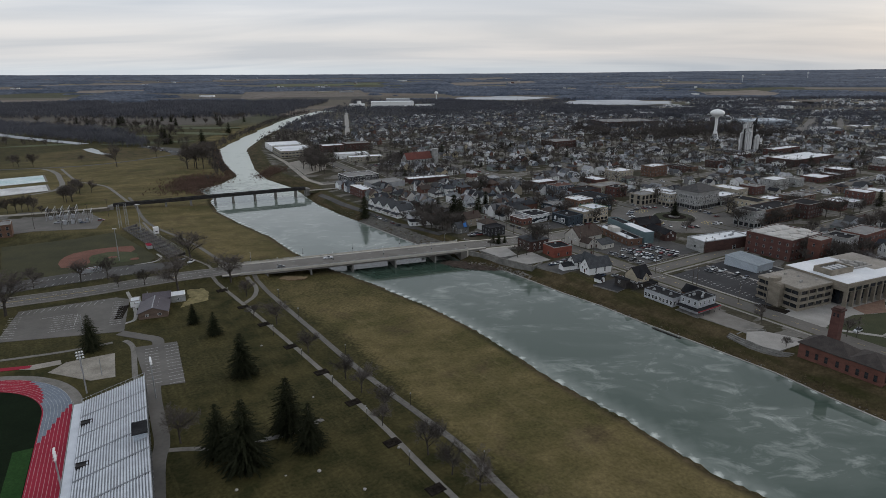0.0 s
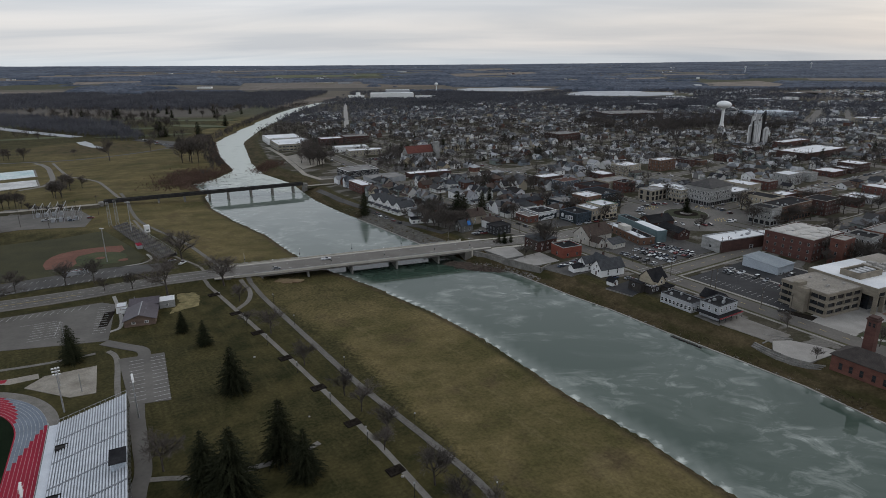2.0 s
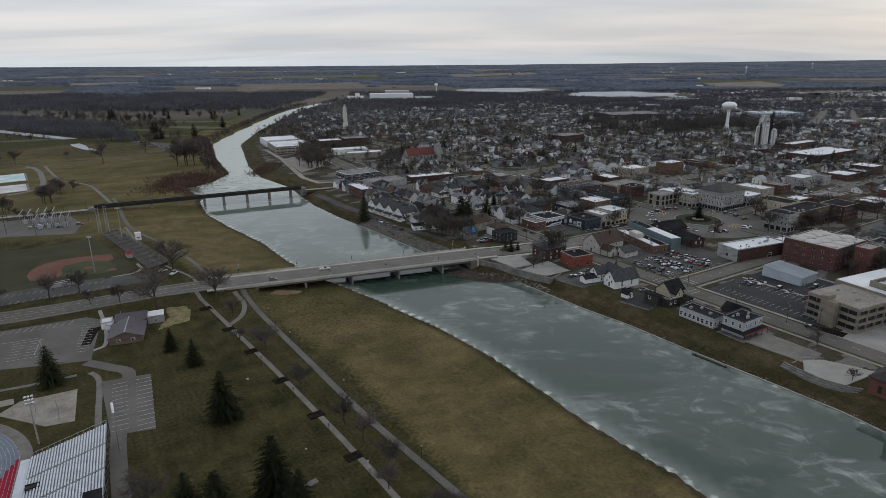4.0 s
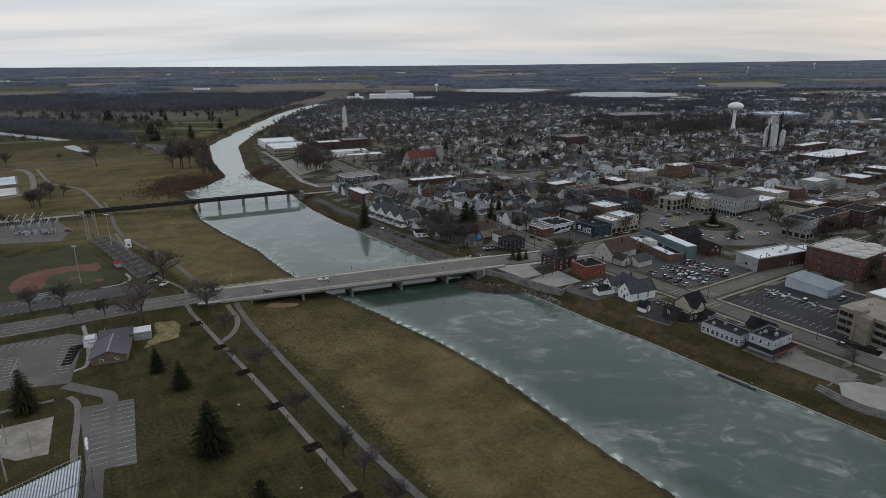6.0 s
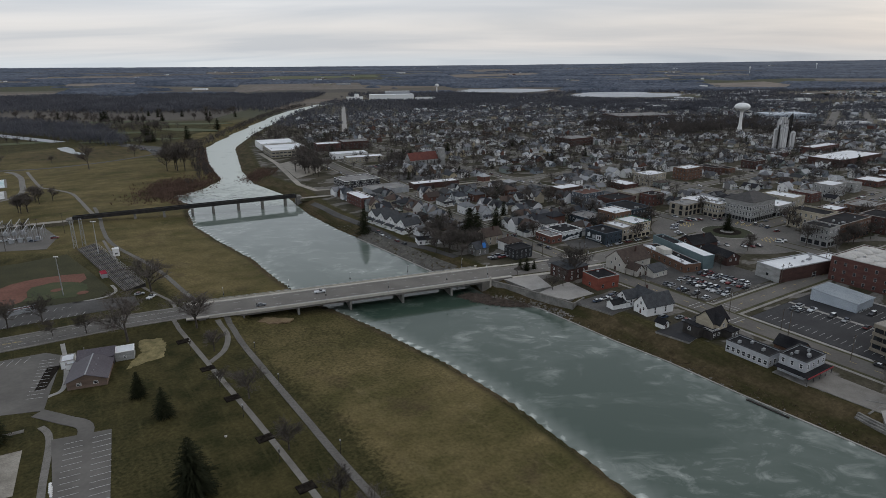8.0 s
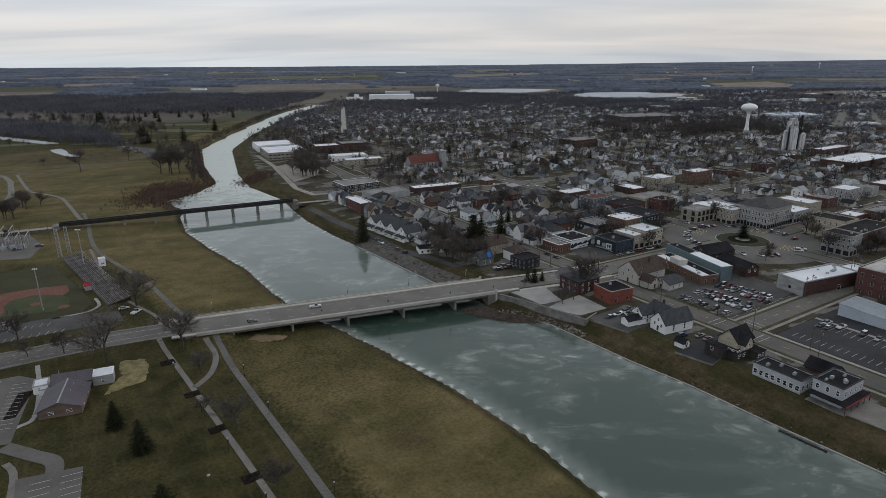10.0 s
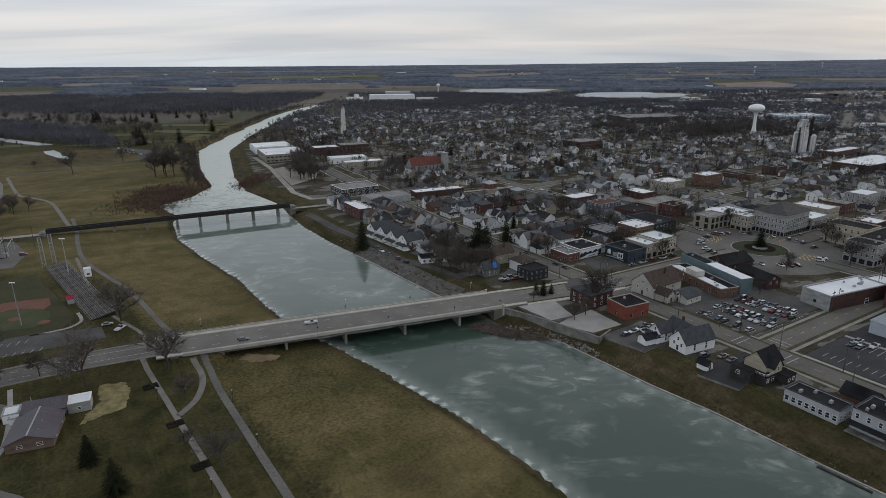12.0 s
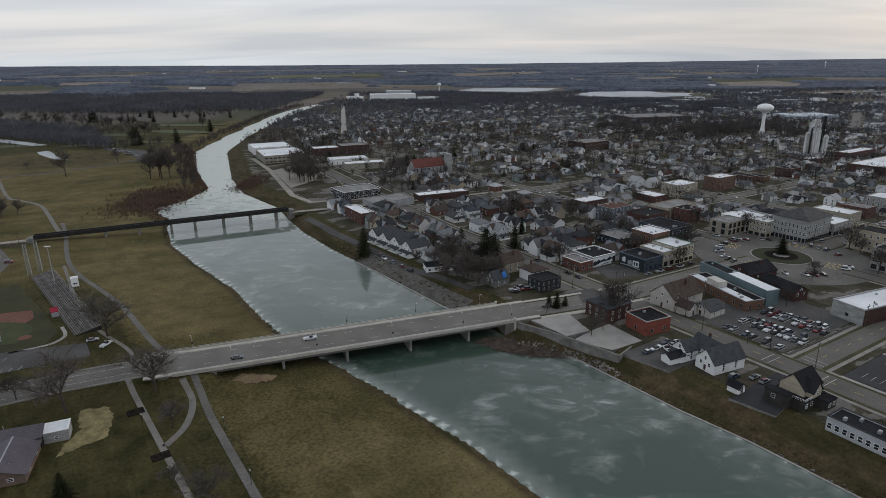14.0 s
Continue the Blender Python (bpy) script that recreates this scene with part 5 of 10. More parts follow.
def running_track():
    top = thing("running_track", "red running track with a grey-blue exchange zone and white lane lines", "running track", -160.2, 165.2, 0.0, 0)
    inner, lanes, wide = 29.9, 8, 1.05
    steps = [-110 + 5 * i for i in range(22)] + [4 * i for i in range(46)]

    def strip(name, r0, r1, marks, z, mat):
        s = Shape()
        for s0, s1 in zip(marks[:-1], marks[1:]):
            p = [track_point(r0, s0), track_point(r1, s0), track_point(r1, s1), track_point(r0, s1)]
            s.face([(x + 160.2, y - 165.2, z) for x, y in p])
        return s.make(name, mat, top)

    for k in range(lanes):
        r0, f = inner + k * wide, k / (lanes - 1)
        lo, hi = -17 + f * 24, 20 + f * 32
        lo = lo if lo <= 0 else lo
        cut = sorted(set([v for v in steps if v < lo] + [lo]))
        strip("lane", r0 + 0.03, r0 + wide - 0.03, cut, 0.22, TRACK_RED)
        cut = sorted(set([lo] + [v for v in steps if lo < v < hi] + [hi]))
        strip("lane", r0 + 0.03, r0 + wide - 0.03, cut, 0.22, TRACK_BLUE)
        cut = sorted(set([hi] + [v for v in steps if v > hi]))
        strip("lane", r0 + 0.03, r0 + wide - 0.03, cut, 0.22, TRACK_RED)
    for k in range(lanes + 1):
        r0 = inner + k * wide
        strip("lane_line", r0 - 0.03, r0 + 0.03, steps, 0.225, PAINT_LINE)
    strip("kerb", inner - 0.45, inner - 0.05, steps, 0.24, TRACK_RED)
    strip("apron", inner + lanes * wide + 0.05, inner + lanes * wide + 3.4, steps, 0.2, CONCRETE)
    s = Shape()
    ring = [track_point(inner - 0.45, v) for v in steps]
    s.face([(x + 160.2, y - 165.2, 0.2) for x, y in ring] + [(-WX * 29 + AX * 110, -WY * 29 + AY * 110, 0.2)])
    s.make("infield", TURF, top, "dark green artificial turf")
    s = Shape()
    q = [(24.0, -19.5), (29.2, -19.5), (29.2, -100.0), (24.0, -100.0)]
    s.face([(WX * r - AX * v, WY * r - AY * v, 0.215) for r, v in q][::-1])
    s.make("sideline_turf", TURF_LIGHT, top, "lighter green turf strip")
    s = Shape()
    pts = [(math.cos(a) * 9.0 - 7 - 2, math.sin(a) * 2.4 + 20.5 + 1.5 * math.cos(a)) for a in np.linspace(0, 2 * math.pi, 20, endpoint=False)]
    s.face([(x - 1, y, 0.22) for x, y in pts])
    s.make("jump_fan", TRACK_RED, top)
    return top


running_track()


def flood_light(x, y, h, turn, n=4, rows=2, label="tall floodlight mast with banks of white lamps"):
    top = thing("floodlight_mast", label, "floodlight", x, y, None, turn, "floodlights of the sports fields")
    p = Shape()
    p.rod((0, 0, -0.3), (0, 0, h), 0.28, 0.14, 8)
    p.make("pole", STEEL, top)
    for r in range(rows):
        b = Shape()
        b.box(-n * 0.45, -0.06, h - 0.3 - r * 1.1, n * 0.45, 0.06, h - 0.2 - r * 1.1)
        arm = b.make("crossarm", STEEL, top)
        for i in range(n):
            l = Shape()
            xx = (i - (n - 1) / 2) * 0.85
            l.lathe([(0.12, h - 0.2 - r * 1.1), (0.36, h - 0.05 - r * 1.1), (0.38, h + 0.1 - r * 1.1), (0.1, h + 0.3 - r * 1.1)], 8, 0, xx, 0.1)
            l.make("lamp", WHITE_PAINT, arm)


flood_light(-127.5, 194, 16, 30, 3, 3)
flood_light(-101, 190, 15, 300, 5, 2)
flood_light(-105.5, 142, 12, 300, 4, 3)
flood_light(-196, 352, 20, 0, 3, 1)
flood_light(-268, 345, 20, 0, 4, 1)
flood_light(-215, 420, 20, 0, 4, 1)


def post(x, y, h, name="wooden_pole", label="bare wooden utility pole", mat=None, arm=True, group="poles"):
    top = thing(name, label, "pole", x, y, None, 32, group)
    p = Shape()
    p.rod((0, 0, -0.3), (0, 0, h), 0.17, 0.11, 7)
    p.make("shaft", mat or BARK, top)
    if arm:
        p = Shape()
        p.box(-1.2, -0.06, h - 0.8, 1.2, 0.06, h - 0.65)
        for xx in (-1.0, -0.4, 0.4, 1.0):
            p.rod((xx, 0, h - 0.65), (xx, 0, h - 0.45), 0.05, 0.04, 5)
        p.make("crossarm", BARK, top)


for px, py, ph in ((-160, 249, 7), (-129, 207, 7), (-139, 211, 7), (-146, 282, 6)):
    post(px, py, ph, "lamp_pole", "slim steel lamp pole in the park", STEEL, False)


# ---- park shelter and its sheds ----
PARK_BRICK = brick("park_brown_brick", (0.16, 0.115, 0.09))


def shelter():
    top = thing("park_shelter", "low park building with a mauve metal gable roof", "building", -137.4, 269.8, None, 20)
    s = Shape()
    gable_walls(s, 12.5, 16, 2.9, 2.3)
    s.make("wall", PARK_BRICK, top)
    r = Shape()
    gable_roof(r, 12.5, 16, 2.9, 2.3, 0.7, 0.15)
    r.make("roof", PURPLE_METAL, top)
    r = Shape()
    r.box(-0.2, -8.6, 5.28, 0.2, 8.6, 5.42)
    r.make("ridge_cap", GREY_WALL, top)
    for q in (0.3, 0.72):
        same_mesh("window", window_mesh(1.4, 0.9, WHITE_PAINT), top, face_pose(-6.25, -8, 6.25, -8, 12.5 * q, 1.2))
    for q in (0.25, 0.75):
        same_mesh("window", window_mesh(1.2, 0.9, WHITE_PAINT), top, face_pose(6.25, -8, 6.25, 8, 16 * q, 1.2))
    b = Shape()
    b.box(-5.5, 8.2, -0.4, 6.5, 12.9, 3.6)
    b.make("rear_wing", BLACK_WALL, top)
    b = Shape()
    b.solid([(-6, 8.05, 3.4), (7, 8.05, 3.4), (7, 13.4, 5.2), (-6, 13.4, 5.2), (-6, 8.05, 3.6), (7, 8.05, 3.6), (7, 13.4, 5.4), (-6, 13.4, 5.4)], [(0, 3, 2, 1), (4, 5, 6, 7), (0, 1, 5, 4), (1, 2, 6, 5), (2, 3, 7, 6), (3, 0, 4, 7)])
    b.make("rear_roof", PURPLE_METAL, top)
    for y in (-5, 0, 5):
        v = Shape()
        v.rod((2.2, y, 4.0), (2.2, y, 5.1), 0.12, 0.12, 6)
        v.make("vent_pipe", STEEL, top)


shelter()
block("storage_shed", "small white-roofed storage shed beside the park building", "shed", -134.5, 281.5, 6.0, 6.6, 3.6, GREY_STONE, WHITE_ROOF, 1, (0.9, 0.9), 3.2, None, 24, 0.1, WHITE_PAINT, units=0)
block("storage_shed", "little white shed with a flat roof by the lot", "shed", -151.9, 275.8, 6.0, 4.6, 3.0, WHITE_PAINT, WHITE_ROOF, 0, turn=26, parapet=0.1, units=0)
block("storage_shed", "tiny pale utility shed by the lot", "shed", -149.5, 275.0, 2.2, 3.6, 2.2, WHITE_PAINT, WHITE_ROOF, 0, turn=26, parapet=0.1, units=0)


def ragged(ring, amp, seed, n=7):
    """A ring of corners with an uneven edge."""
    rnd = random.Random(seed)
    out = []
    for (ax, ay), (bx, by) in zip(ring, ring[1:] + ring[:1]):
        for i in range(n):
            t = i / n
            out.append((ax + (bx - ax) * t + rnd.uniform(-amp, amp), ay + (by - ay) * t + rnd.uniform(-amp, amp)))
    return out


STRAW = material("straw", (0.13, 0.112, 0.05), (0.26, 0.215, 0.10), 0.35, 2, 0.95, world_space=True)
pad("straw_patch", ragged([(-127.2, 275.1), (-123.7, 280), (-118, 285), (-120, 292), (-122.7, 297.6), (-126.8, 302.4), (-134, 300), (-132, 294), (-128, 289), (-128.5, 281.5)], 0.5, 3), STRAW, -0.02, "patch of yellow straw on fresh soil", "straw")
pad("bare_soil", ragged([(-92, 322.6), (-85, 319.4), (-78, 322), (-77, 326), (-84, 326.6), (-90, 327.4)], 0.7, 4), material("bare_soil", (0.14, 0.095, 0.055), (0.20, 0.15, 0.085), 0.3, 2, 0.95, world_space=True), -0.05, "patch of bare orange soil beside the bridge", "soil")
pad("hedge_bed", [(-158, 277), (-154, 279), (-149, 262), (-152, 260)], MULCH, 0.05, "dark planting strip beside the lot", "planting bed")

# ---- ball field, its stands and neighbours ----
pad("outfield", [(-289, 383), (-244, 318), (-199, 328), (-176, 346), (-178, 361), (-196, 381), (-234, 420), (-252, 403)], material("outfield_turf", (0.030, 0.031, 0.011), (0.050, 0.046, 0.018), 0.06, 1.2, 0.95, world_space=True), 0.0, "green mown outfield of the ball field", "ball field")
pad("ball_infield", [(-223.3, 338.5), (-213.2, 340), (-211.4, 344), (-212.4, 349.8), (-217.4, 357), (-219, 363.4), (-212.6, 370.8), (-205, 371.6), (-197.9, 370.4), (-198, 376.3), (-204, 384.7), (-212.4, 382.6), (-221, 379), (-228, 374.2), (-233, 368), (-234.2, 362), (-233, 354), (-229.5, 346)], CLAY, 0.02, "red clay arc round the infield of a ball field", "ball field")
pad("infield_grass", [(-211.2, 344.2), (-202, 346), (-189, 350), (-189.2, 361.6), (-193, 367.4), (-198, 370.2), (-205, 371.4), (-212.4, 370.6), (-218.8, 363.4), (-217.2, 357.2), (-212.2, 350)], material("infield_turf", (0.040, 0.050, 0.020), (0.064, 0.068, 0.030), 0.1, 2, 0.95, world_space=True), 0.05, "grass square inside the clay arc", "ball field")
for cx, cy in ((-203.9, 359.3), (-188.5, 355.6)):
    pad("clay_circle", [(cx + 2.6 * math.cos(a), cy + 2.6 * math.sin(a)) for a in np.linspace(0, 2 * math.pi, 12, endpoint=False)], CLAY, 0.08, "round clay patch on the ball field", "ball field")


BENCH_DARK = material("weathered_bench_planks", (0.085, 0.078, 0.074), (0.21, 0.20, 0.19), 0.5, 3, 0.9, vary=0.3)


def bleachers(x, y, turn, L, rows):
    top = thing("bleachers", "long dark open bleachers beside the ball field", "bleachers", x, y, None, turn)
    for r in range(rows):
        s = Shape()
        s.box(r * 0.75, 0, 0.4 + r * 0.14, r * 0.75 + 0.28, L, 0.46 + r * 0.14)
        s.make("seat_plank", BENCH_DARK, top)
        s = Shape()
        s.box(r * 0.75 + 0.3, 0, 0.1 + r * 0.14, r * 0.75 + 0.7, L, 0.15 + r * 0.14)
        s.make("tread", BENCH_DARK, top)
    for i in range(12):
        s = Shape()
        yy = i * (L - 0.2) / 11
        s.solid([(0, yy, 0), (rows * 0.75, yy, 0), (rows * 0.75, yy, rows * 0.14), (0, yy, 0.1), (0, yy + 0.15, 0), (rows * 0.75, yy + 0.15, 0), (rows * 0.75, yy + 0.15, rows * 0.14), (0, yy + 0.15, 0.1)], [(0, 1, 2, 3), (7, 6, 5, 4), (3, 2, 6, 7), (1, 5, 6, 2)])
        s.make("frame", DARK_STEEL, top)
    s = Shape()
    for i in range(20):
        s.box(rows * 0.75, i * L / 20, 0, rows * 0.75 + 0.07, i * L / 20 + 0.07, rows * 0.14 + 1.2)
    s.box(rows * 0.75, 0, rows * 0.14 + 1.1, rows * 0.75 + 0.07, L, rows * 0.14 + 1.2)
    s.make("back_rail", STEEL, top)


bleachers(-168.5, 356.5, 41.6, 98, 14)
ribbon("footpath", curved([(-186, 341.6), (-178, 346.3), (-173.6, 350.5), (-173, 357.5), (-179.4, 366)]), 1.4, PALE_CONCRETE, 0.03, "pale path curving past the end of the bleachers", "path", step=2.0)
block("announcer_booth", "little white booth on stilts behind the bleachers", "booth", -203.5, 415.5, 3.2, 3.2, 4.4, WHITE_PAINT, WHITE_ROOF, 1, (1.6, 0.9), 3, None, 36, 0.1, WHITE_PAINT, units=0)
block("dugout", "low dugout with a red roof", "dugout", -190.0, 376.5, 6.5, 2.8, 2.3, GREY_WALL, TRACK_RED, 0, turn=36, parapet=0.1, trim=TRACK_RED, units=0)
block("dugout", "long low dugout with a faded red roof", "dugout", -206.0, 326.0, 3.0, 12, 2.3, GREY_WALL, RED_TILE, 0, turn=34, parapet=0.1, trim=BLUEWHITE_METAL, units=0)


def lattice_tower(x, y, h, w):
    top = thing("lattice_gantry", "tall grey lattice gantry beside the railway", "lattice tower", x, y, None, 26)
    for sx in (-1, 1):
        for sy in (-1, 1):
            s = Shape()
            s.rod((sx * w, sy * w, -0.3), (sx * w * 0.8, sy * w * 0.8, h), 0.14, 0.1, 5)
            s.make("leg", STEEL, top)
    n = int(h / 2.2)
    for i in range(n):
        z0, z1 = i * h / n, (i + 1) * h / n
        s = Shape()
        for (ax, ay), (bx, by) in (((-1, -1), (1, -1)), ((1, -1), (1, 1)), ((1, 1), (-1, 1)), ((-1, 1), (-1, -1))):
            q0, q1 = w * (1 - 0.2 * z0 / h), w * (1 - 0.2 * z1 / h)
            s.rod((ax * q0, ay * q0, z0), (bx * q1, by * q1, z1), 0.06, 0.06, 4)
            s.rod((ax * q1, ay * q1, z1), (bx * q1, by * q1, z1), 0.06, 0.06, 4)
        s.make("bracing", STEEL, top)


lattice_tower(-236, 433, 17, 0.9)
lattice_tower(-234.3, 439.5, 17, 0.9)
pad("service_yard", [(-330, 395), (-294, 424), (-253, 431), (-262, 458), (-299, 496), (-345, 484)], WORN_LOT, 0.03, "grey gravelled yard of the substation", "yard")
block("utility_building", "brown brick utility building with tall windows", "building", -318, 398, 16, 22, 9, BROWN_BRICK, GREY_ROOF, 2, (1.4, 2.2), 4.0)


def substation(x, y):
    top = thing("substation", "steel frames and transformers of an electric substation", "substation", x, y, None, 26)
    for i in range(5):
        s = Shape()
        for yy in (0, 9, 18):
            s.rod((i * 5, yy, 0), (i * 5, yy, 8), 0.16, 0.12, 5)
        s.box(i * 5 - 0.15, 0, 7.6, i * 5 + 0.15, 18, 7.9)
        s.make("gantry", STEEL, top)
    for i in range(4):
        s = Shape()
        s.box(i * 5 + 1.2, 3, 0, i * 5 + 3.6, 6, 2.6, 0, 0.1)
        for q in range(3):
            s.rod((i * 5 + 1.7 + q * 0.7, 4.5, 2.6), (i * 5 + 1.7 + q * 0.7, 4.5, 3.8), 0.14, 0.08, 6)
        s.make("transformer", GREY_WALL, top)
    s = Shape()
    for yy in (4, 9, 14):
        s.box(0, yy, 6.2, 20, yy + 0.08, 6.28)
    s.make("busbar", STEEL, top)


substation(-304, 455)
substation(-284, 440)
for k_, (x, y) in enumerate(((-298, 431), (-276, 428), (-268, 449), (-318, 462), (-290, 470), (-262, 466))):
    post(x, y, (13, 10, 15)[k_ % 3], group="substation poles")

# covered pools beyond the yard
TEAL_POOL = material("teal_pool_paint", (0.40, 0.55, 0.56), (0.66, 0.70, 0.70), 0.05, 0.6, 0.6, world_space=True)
PALE_POOL = material("pale_pool_sheet", (0.40, 0.40, 0.39), (0.64, 0.64, 0.63), 0.05, 0.6, 0.6, world_space=True)
for ring, mt, lb in (([(-473, 646), (-445, 606), (-414, 630), (-442, 670)], TEAL_POOL, "drained teal-painted basin with patches of snow"), ([(-434, 587), (-409, 554), (-380, 580), (-402, 611)], PALE_POOL, "pale grey sheet over a swimming pool")):
    cx, cy = sum(q[0] for q in ring) / 4, sum(q[1] for q in ring) / 4
    pad("pool_deck", [(x + (x - cx) * 0.10, y + (y - cy) * 0.10) for x, y in ring], CONCRETE, 0.05, "concrete rim round a pool", "pool deck")
    pad("pool_cover", ring, mt, 0.25, lb, "pool")
pad("ice_pond", [(-530, 905), (-512, 882), (-478, 850), (-459, 838), (-455, 843), (-470, 858), (-484, 868), (-500, 892), (-524, 918)], material("pond_ice", (0.30, 0.32, 0.33), (0.44, 0.46, 0.47), 0.05, 0.5, 0.5, world_space=True), 0.02, "small frozen pond in the reeds", "pond")
# ---- trees of the park ----
for n_, (x, y, h) in enumerate(((-353, 483, 11), (-348, 486, 13), (-345, 489, 12), (-341, 491, 14), (-336, 490, 11), (-358, 481, 12), (-366, 480, 13), (-304, 473, 6), (-312, 472, 7), (-297, 477, 6), (-321, 476, 8), (-330, 525, 15), (-326, 527, 14), (-334, 528, 13), (-329, 531, 14), (-511, 734, 15), (-493, 733, 16), (-520, 738, 14))):
    tree("bare%d" % (n_ % 5), "leafless tree beyond the railway yard", x, y, h, n_ * 53, "trees by the railway")
for n_, (x, y, h) in enumerate(((-113.4, 255.7, 9.7), (-99.5, 243.2, 11), (-75.7, 206.3, 17.5), (-144.9, 229, 15.7), (-67.1, 157.1, 17.3), (-57.4, 151.6, 22), (-49.3, 168.7, 19.5), (-40.6, 159.7, 15.8))):
    tree("spruce%d" % (n_ % 3), "dark green spruce standing on the park lawn", x, y, h, n_ * 67, "park spruces")
for n_, (x, y, h) in enumerate(((-138.2, 298.6, 17), (-115.6, 313, 14), (-81.3, 163, 11), (-5, 156.4, 11), (9.5, 140, 9), (-29.4, 193, 9), (-36.5, 203, 8), (-75.3, 253.8, 10), (-55, 225, 9), (-205.8, 266, 19), (-217, 304, 11), (-197, 313, 11), (-185, 318, 11), (2, 147, 9), (-159, 306, 8), (-172, 304, 7), (-100, 290, 8), (-88, 262, 6), (-20, 172, 7), (-155, 357, 15), (-232, 298, 10), (-20, 181, 8))):
    tree("bare%d" % (n_ % 5), "leafless park tree with fine grey-brown twigs", x, y, h * 1.1, n_ * 53, "bare park trees", None, 1.4 if h > 12 else 1.1)
# ---- the town's streets ----
VX, VY = math.cos(radians(32)), math.sin(radians(32))
OX, OY = 181.0, 452.0
TAKEN = []
DARK_SHINGLES = material("dark_grey_shingles", (0.04, 0.043, 0.047), (0.065, 0.068, 0.073), 0.5, 4, 0.95)
BROWN_SHINGLES = material("brown_shingles", (0.05, 0.036, 0.03), (0.075, 0.056, 0.046), 0.5, 4, 0.95)
DARK_SIDING = material("weathered_siding", (0.12, 0.12, 0.115), (0.17, 0.168, 0.16), 0.5, 4, 0.85)
DINER_PAINT = material("faded_white_boards", (0.34, 0.35, 0.37), (0.45, 0.46, 0.48), 0.4, 3, 0.7, grain=0.06)
OLD_WHITE = material("yellowed_white_boards", (0.42, 0.40, 0.36), (0.54, 0.52, 0.47), 0.4, 3, 0.75, grain=0.08)
FOAM_ROOF = material("pale_foam_roof", (0.40, 0.38, 0.35), (0.54, 0.52, 0.49), 0.15, 1.2, 0.9, world_space=True, grain=0.1)
VERGE = material("verge_grass", (0.035, 0.036, 0.015), (0.075, 0.068, 0.03), 0.15, 1.5, 0.95, world_space=True)


def town(v, u):
    """A place in the town's own grid: v runs into town, u runs up-river, from the round square."""
    return OX + VX * v - VY * u, OY + VY * v + VX * u


def grid(x, y):
    return VX * (x - OX) + VY * (y - OY), -VY * (x - OX) + VX * (y - OY)


def take(bx, by, L, D, turn=32.0, margin=1.5):
    """Note a plan as built on."""
    c, s = math.cos(radians(turn)), math.sin(radians(turn))
    pts = [grid(bx + c * a - s * b, by + s * a + c * b) for a, b in ((0, 0), (D, 0), (D, L), (0, L))]
    vs, us = [p[0] for p in pts], [p[1] for p in pts]
    TAKEN.append((min(vs) - margin, min(us) - margin, max(vs) + margin, max(us) + margin))


def is_free(v, u, r):
    return not any(a - r < v < c + r and b - r < u < d + r for a, b, c, d in TAKEN)


STREETS = []


def street(line, width=9.0, walks=True, mat=None):
    STREETS.append(line)
    n_s = len(STREETS)
    ribbon("street", line, width, mat or STREET, 0.08 + 0.0006 * n_s, "grey asphalt town street", "street", step=8)
    if walks:
        ribbon("verge", line, width + 3.0, VERGE, 0.04 + 0.0005 * n_s, "thin grass verge between street and pavement", "verge", step=8)
        ribbon("pavement", line, width + 6.0, SIDEWALK, 0.0005 * n_s, "pale concrete pavement along a street", "pavement", step=8)
    for (ax, ay), (bx, by) in zip(line[:-1], line[1:]):
        n = max(1, int(math.hypot(bx - ax, by - ay) / 10))
        for i in range(n + 1):
            v, u = grid(ax + (bx - ax) * i / n, ay + (by - ay) * i / n)
            TAKEN.append((v - width / 2 - 2, u - width / 2 - 2, v + width / 2 + 2, u + width / 2 + 2))


def clear_of_river(x, y, far=18):
    z, dp, dt, wet = land([x], [y])
    return not wet[0] and dt[0] < dp[0] and dt[0] > far


MAIN = [(20.6, 375.5), (46, 385.5), (75, 399), (130, 431), (160, 446)]
street(MAIN, 14.0, mat=BRIDGE_DECK)
for off_ in (-9.2, 9.2):
    ribbon("pavement", [(x - 0.40 * off_, y + 0.917 * off_) for x, y in MAIN[:3]], 2.0, BRIDGE_PALE, 0.14, "pale concrete pavement leading off the bridge", "pavement")
street([town(-127, -250), town(-127, -95), town(-127, 12), town(-128, 160), town(-120, 300), town(-110, 430)], 10.5)
street([town(-120, -74), town(60, -74), town(300, -74)], 9.0)
street([town(30, 0), town(400, 0), town(1100, 0)], 11.0)
for v in (0, 110, 220, 335, 450, 570, 700, 840, 980):
    street([town(v, -300 if v else -200), town(v, -30 if v == 0 else 0)], 9.0)
    street([town(v, 30 if v == 0 else 0), town(v, 320), town(v, 640 + v * 0.5)], 9.0)
for u in (112, 225, 340, 455, 575, 700, 830):
    v0 = -118 + max(0, u - 430) * 0.35
    street([town(v0, u), town(300, u), town(900, u)], 8.0)
street([town(110, -170), town(900, -170)], 8.0)
street([(-1, 406), (-18, 425), (-36, 441.5), (-52, 467), (-86, 512), (-114, 556)], 4.5, False, ASPHALT)
street([(-235, 835), (-194, 755), (-141, 629), (-120, 602), (-101, 608), (-61, 619)], 5.0, False, GRAVEL)
street([(-130, 790), (-107, 745), (-88, 715), (-62, 660), (-40, 615)], 7.0)
street([(956, 1577), (610, 1055)], 13.0, False, WORN_LOT)
street([(1063, 1669), (694, 1073)], 11.0, False, WORN_LOT)
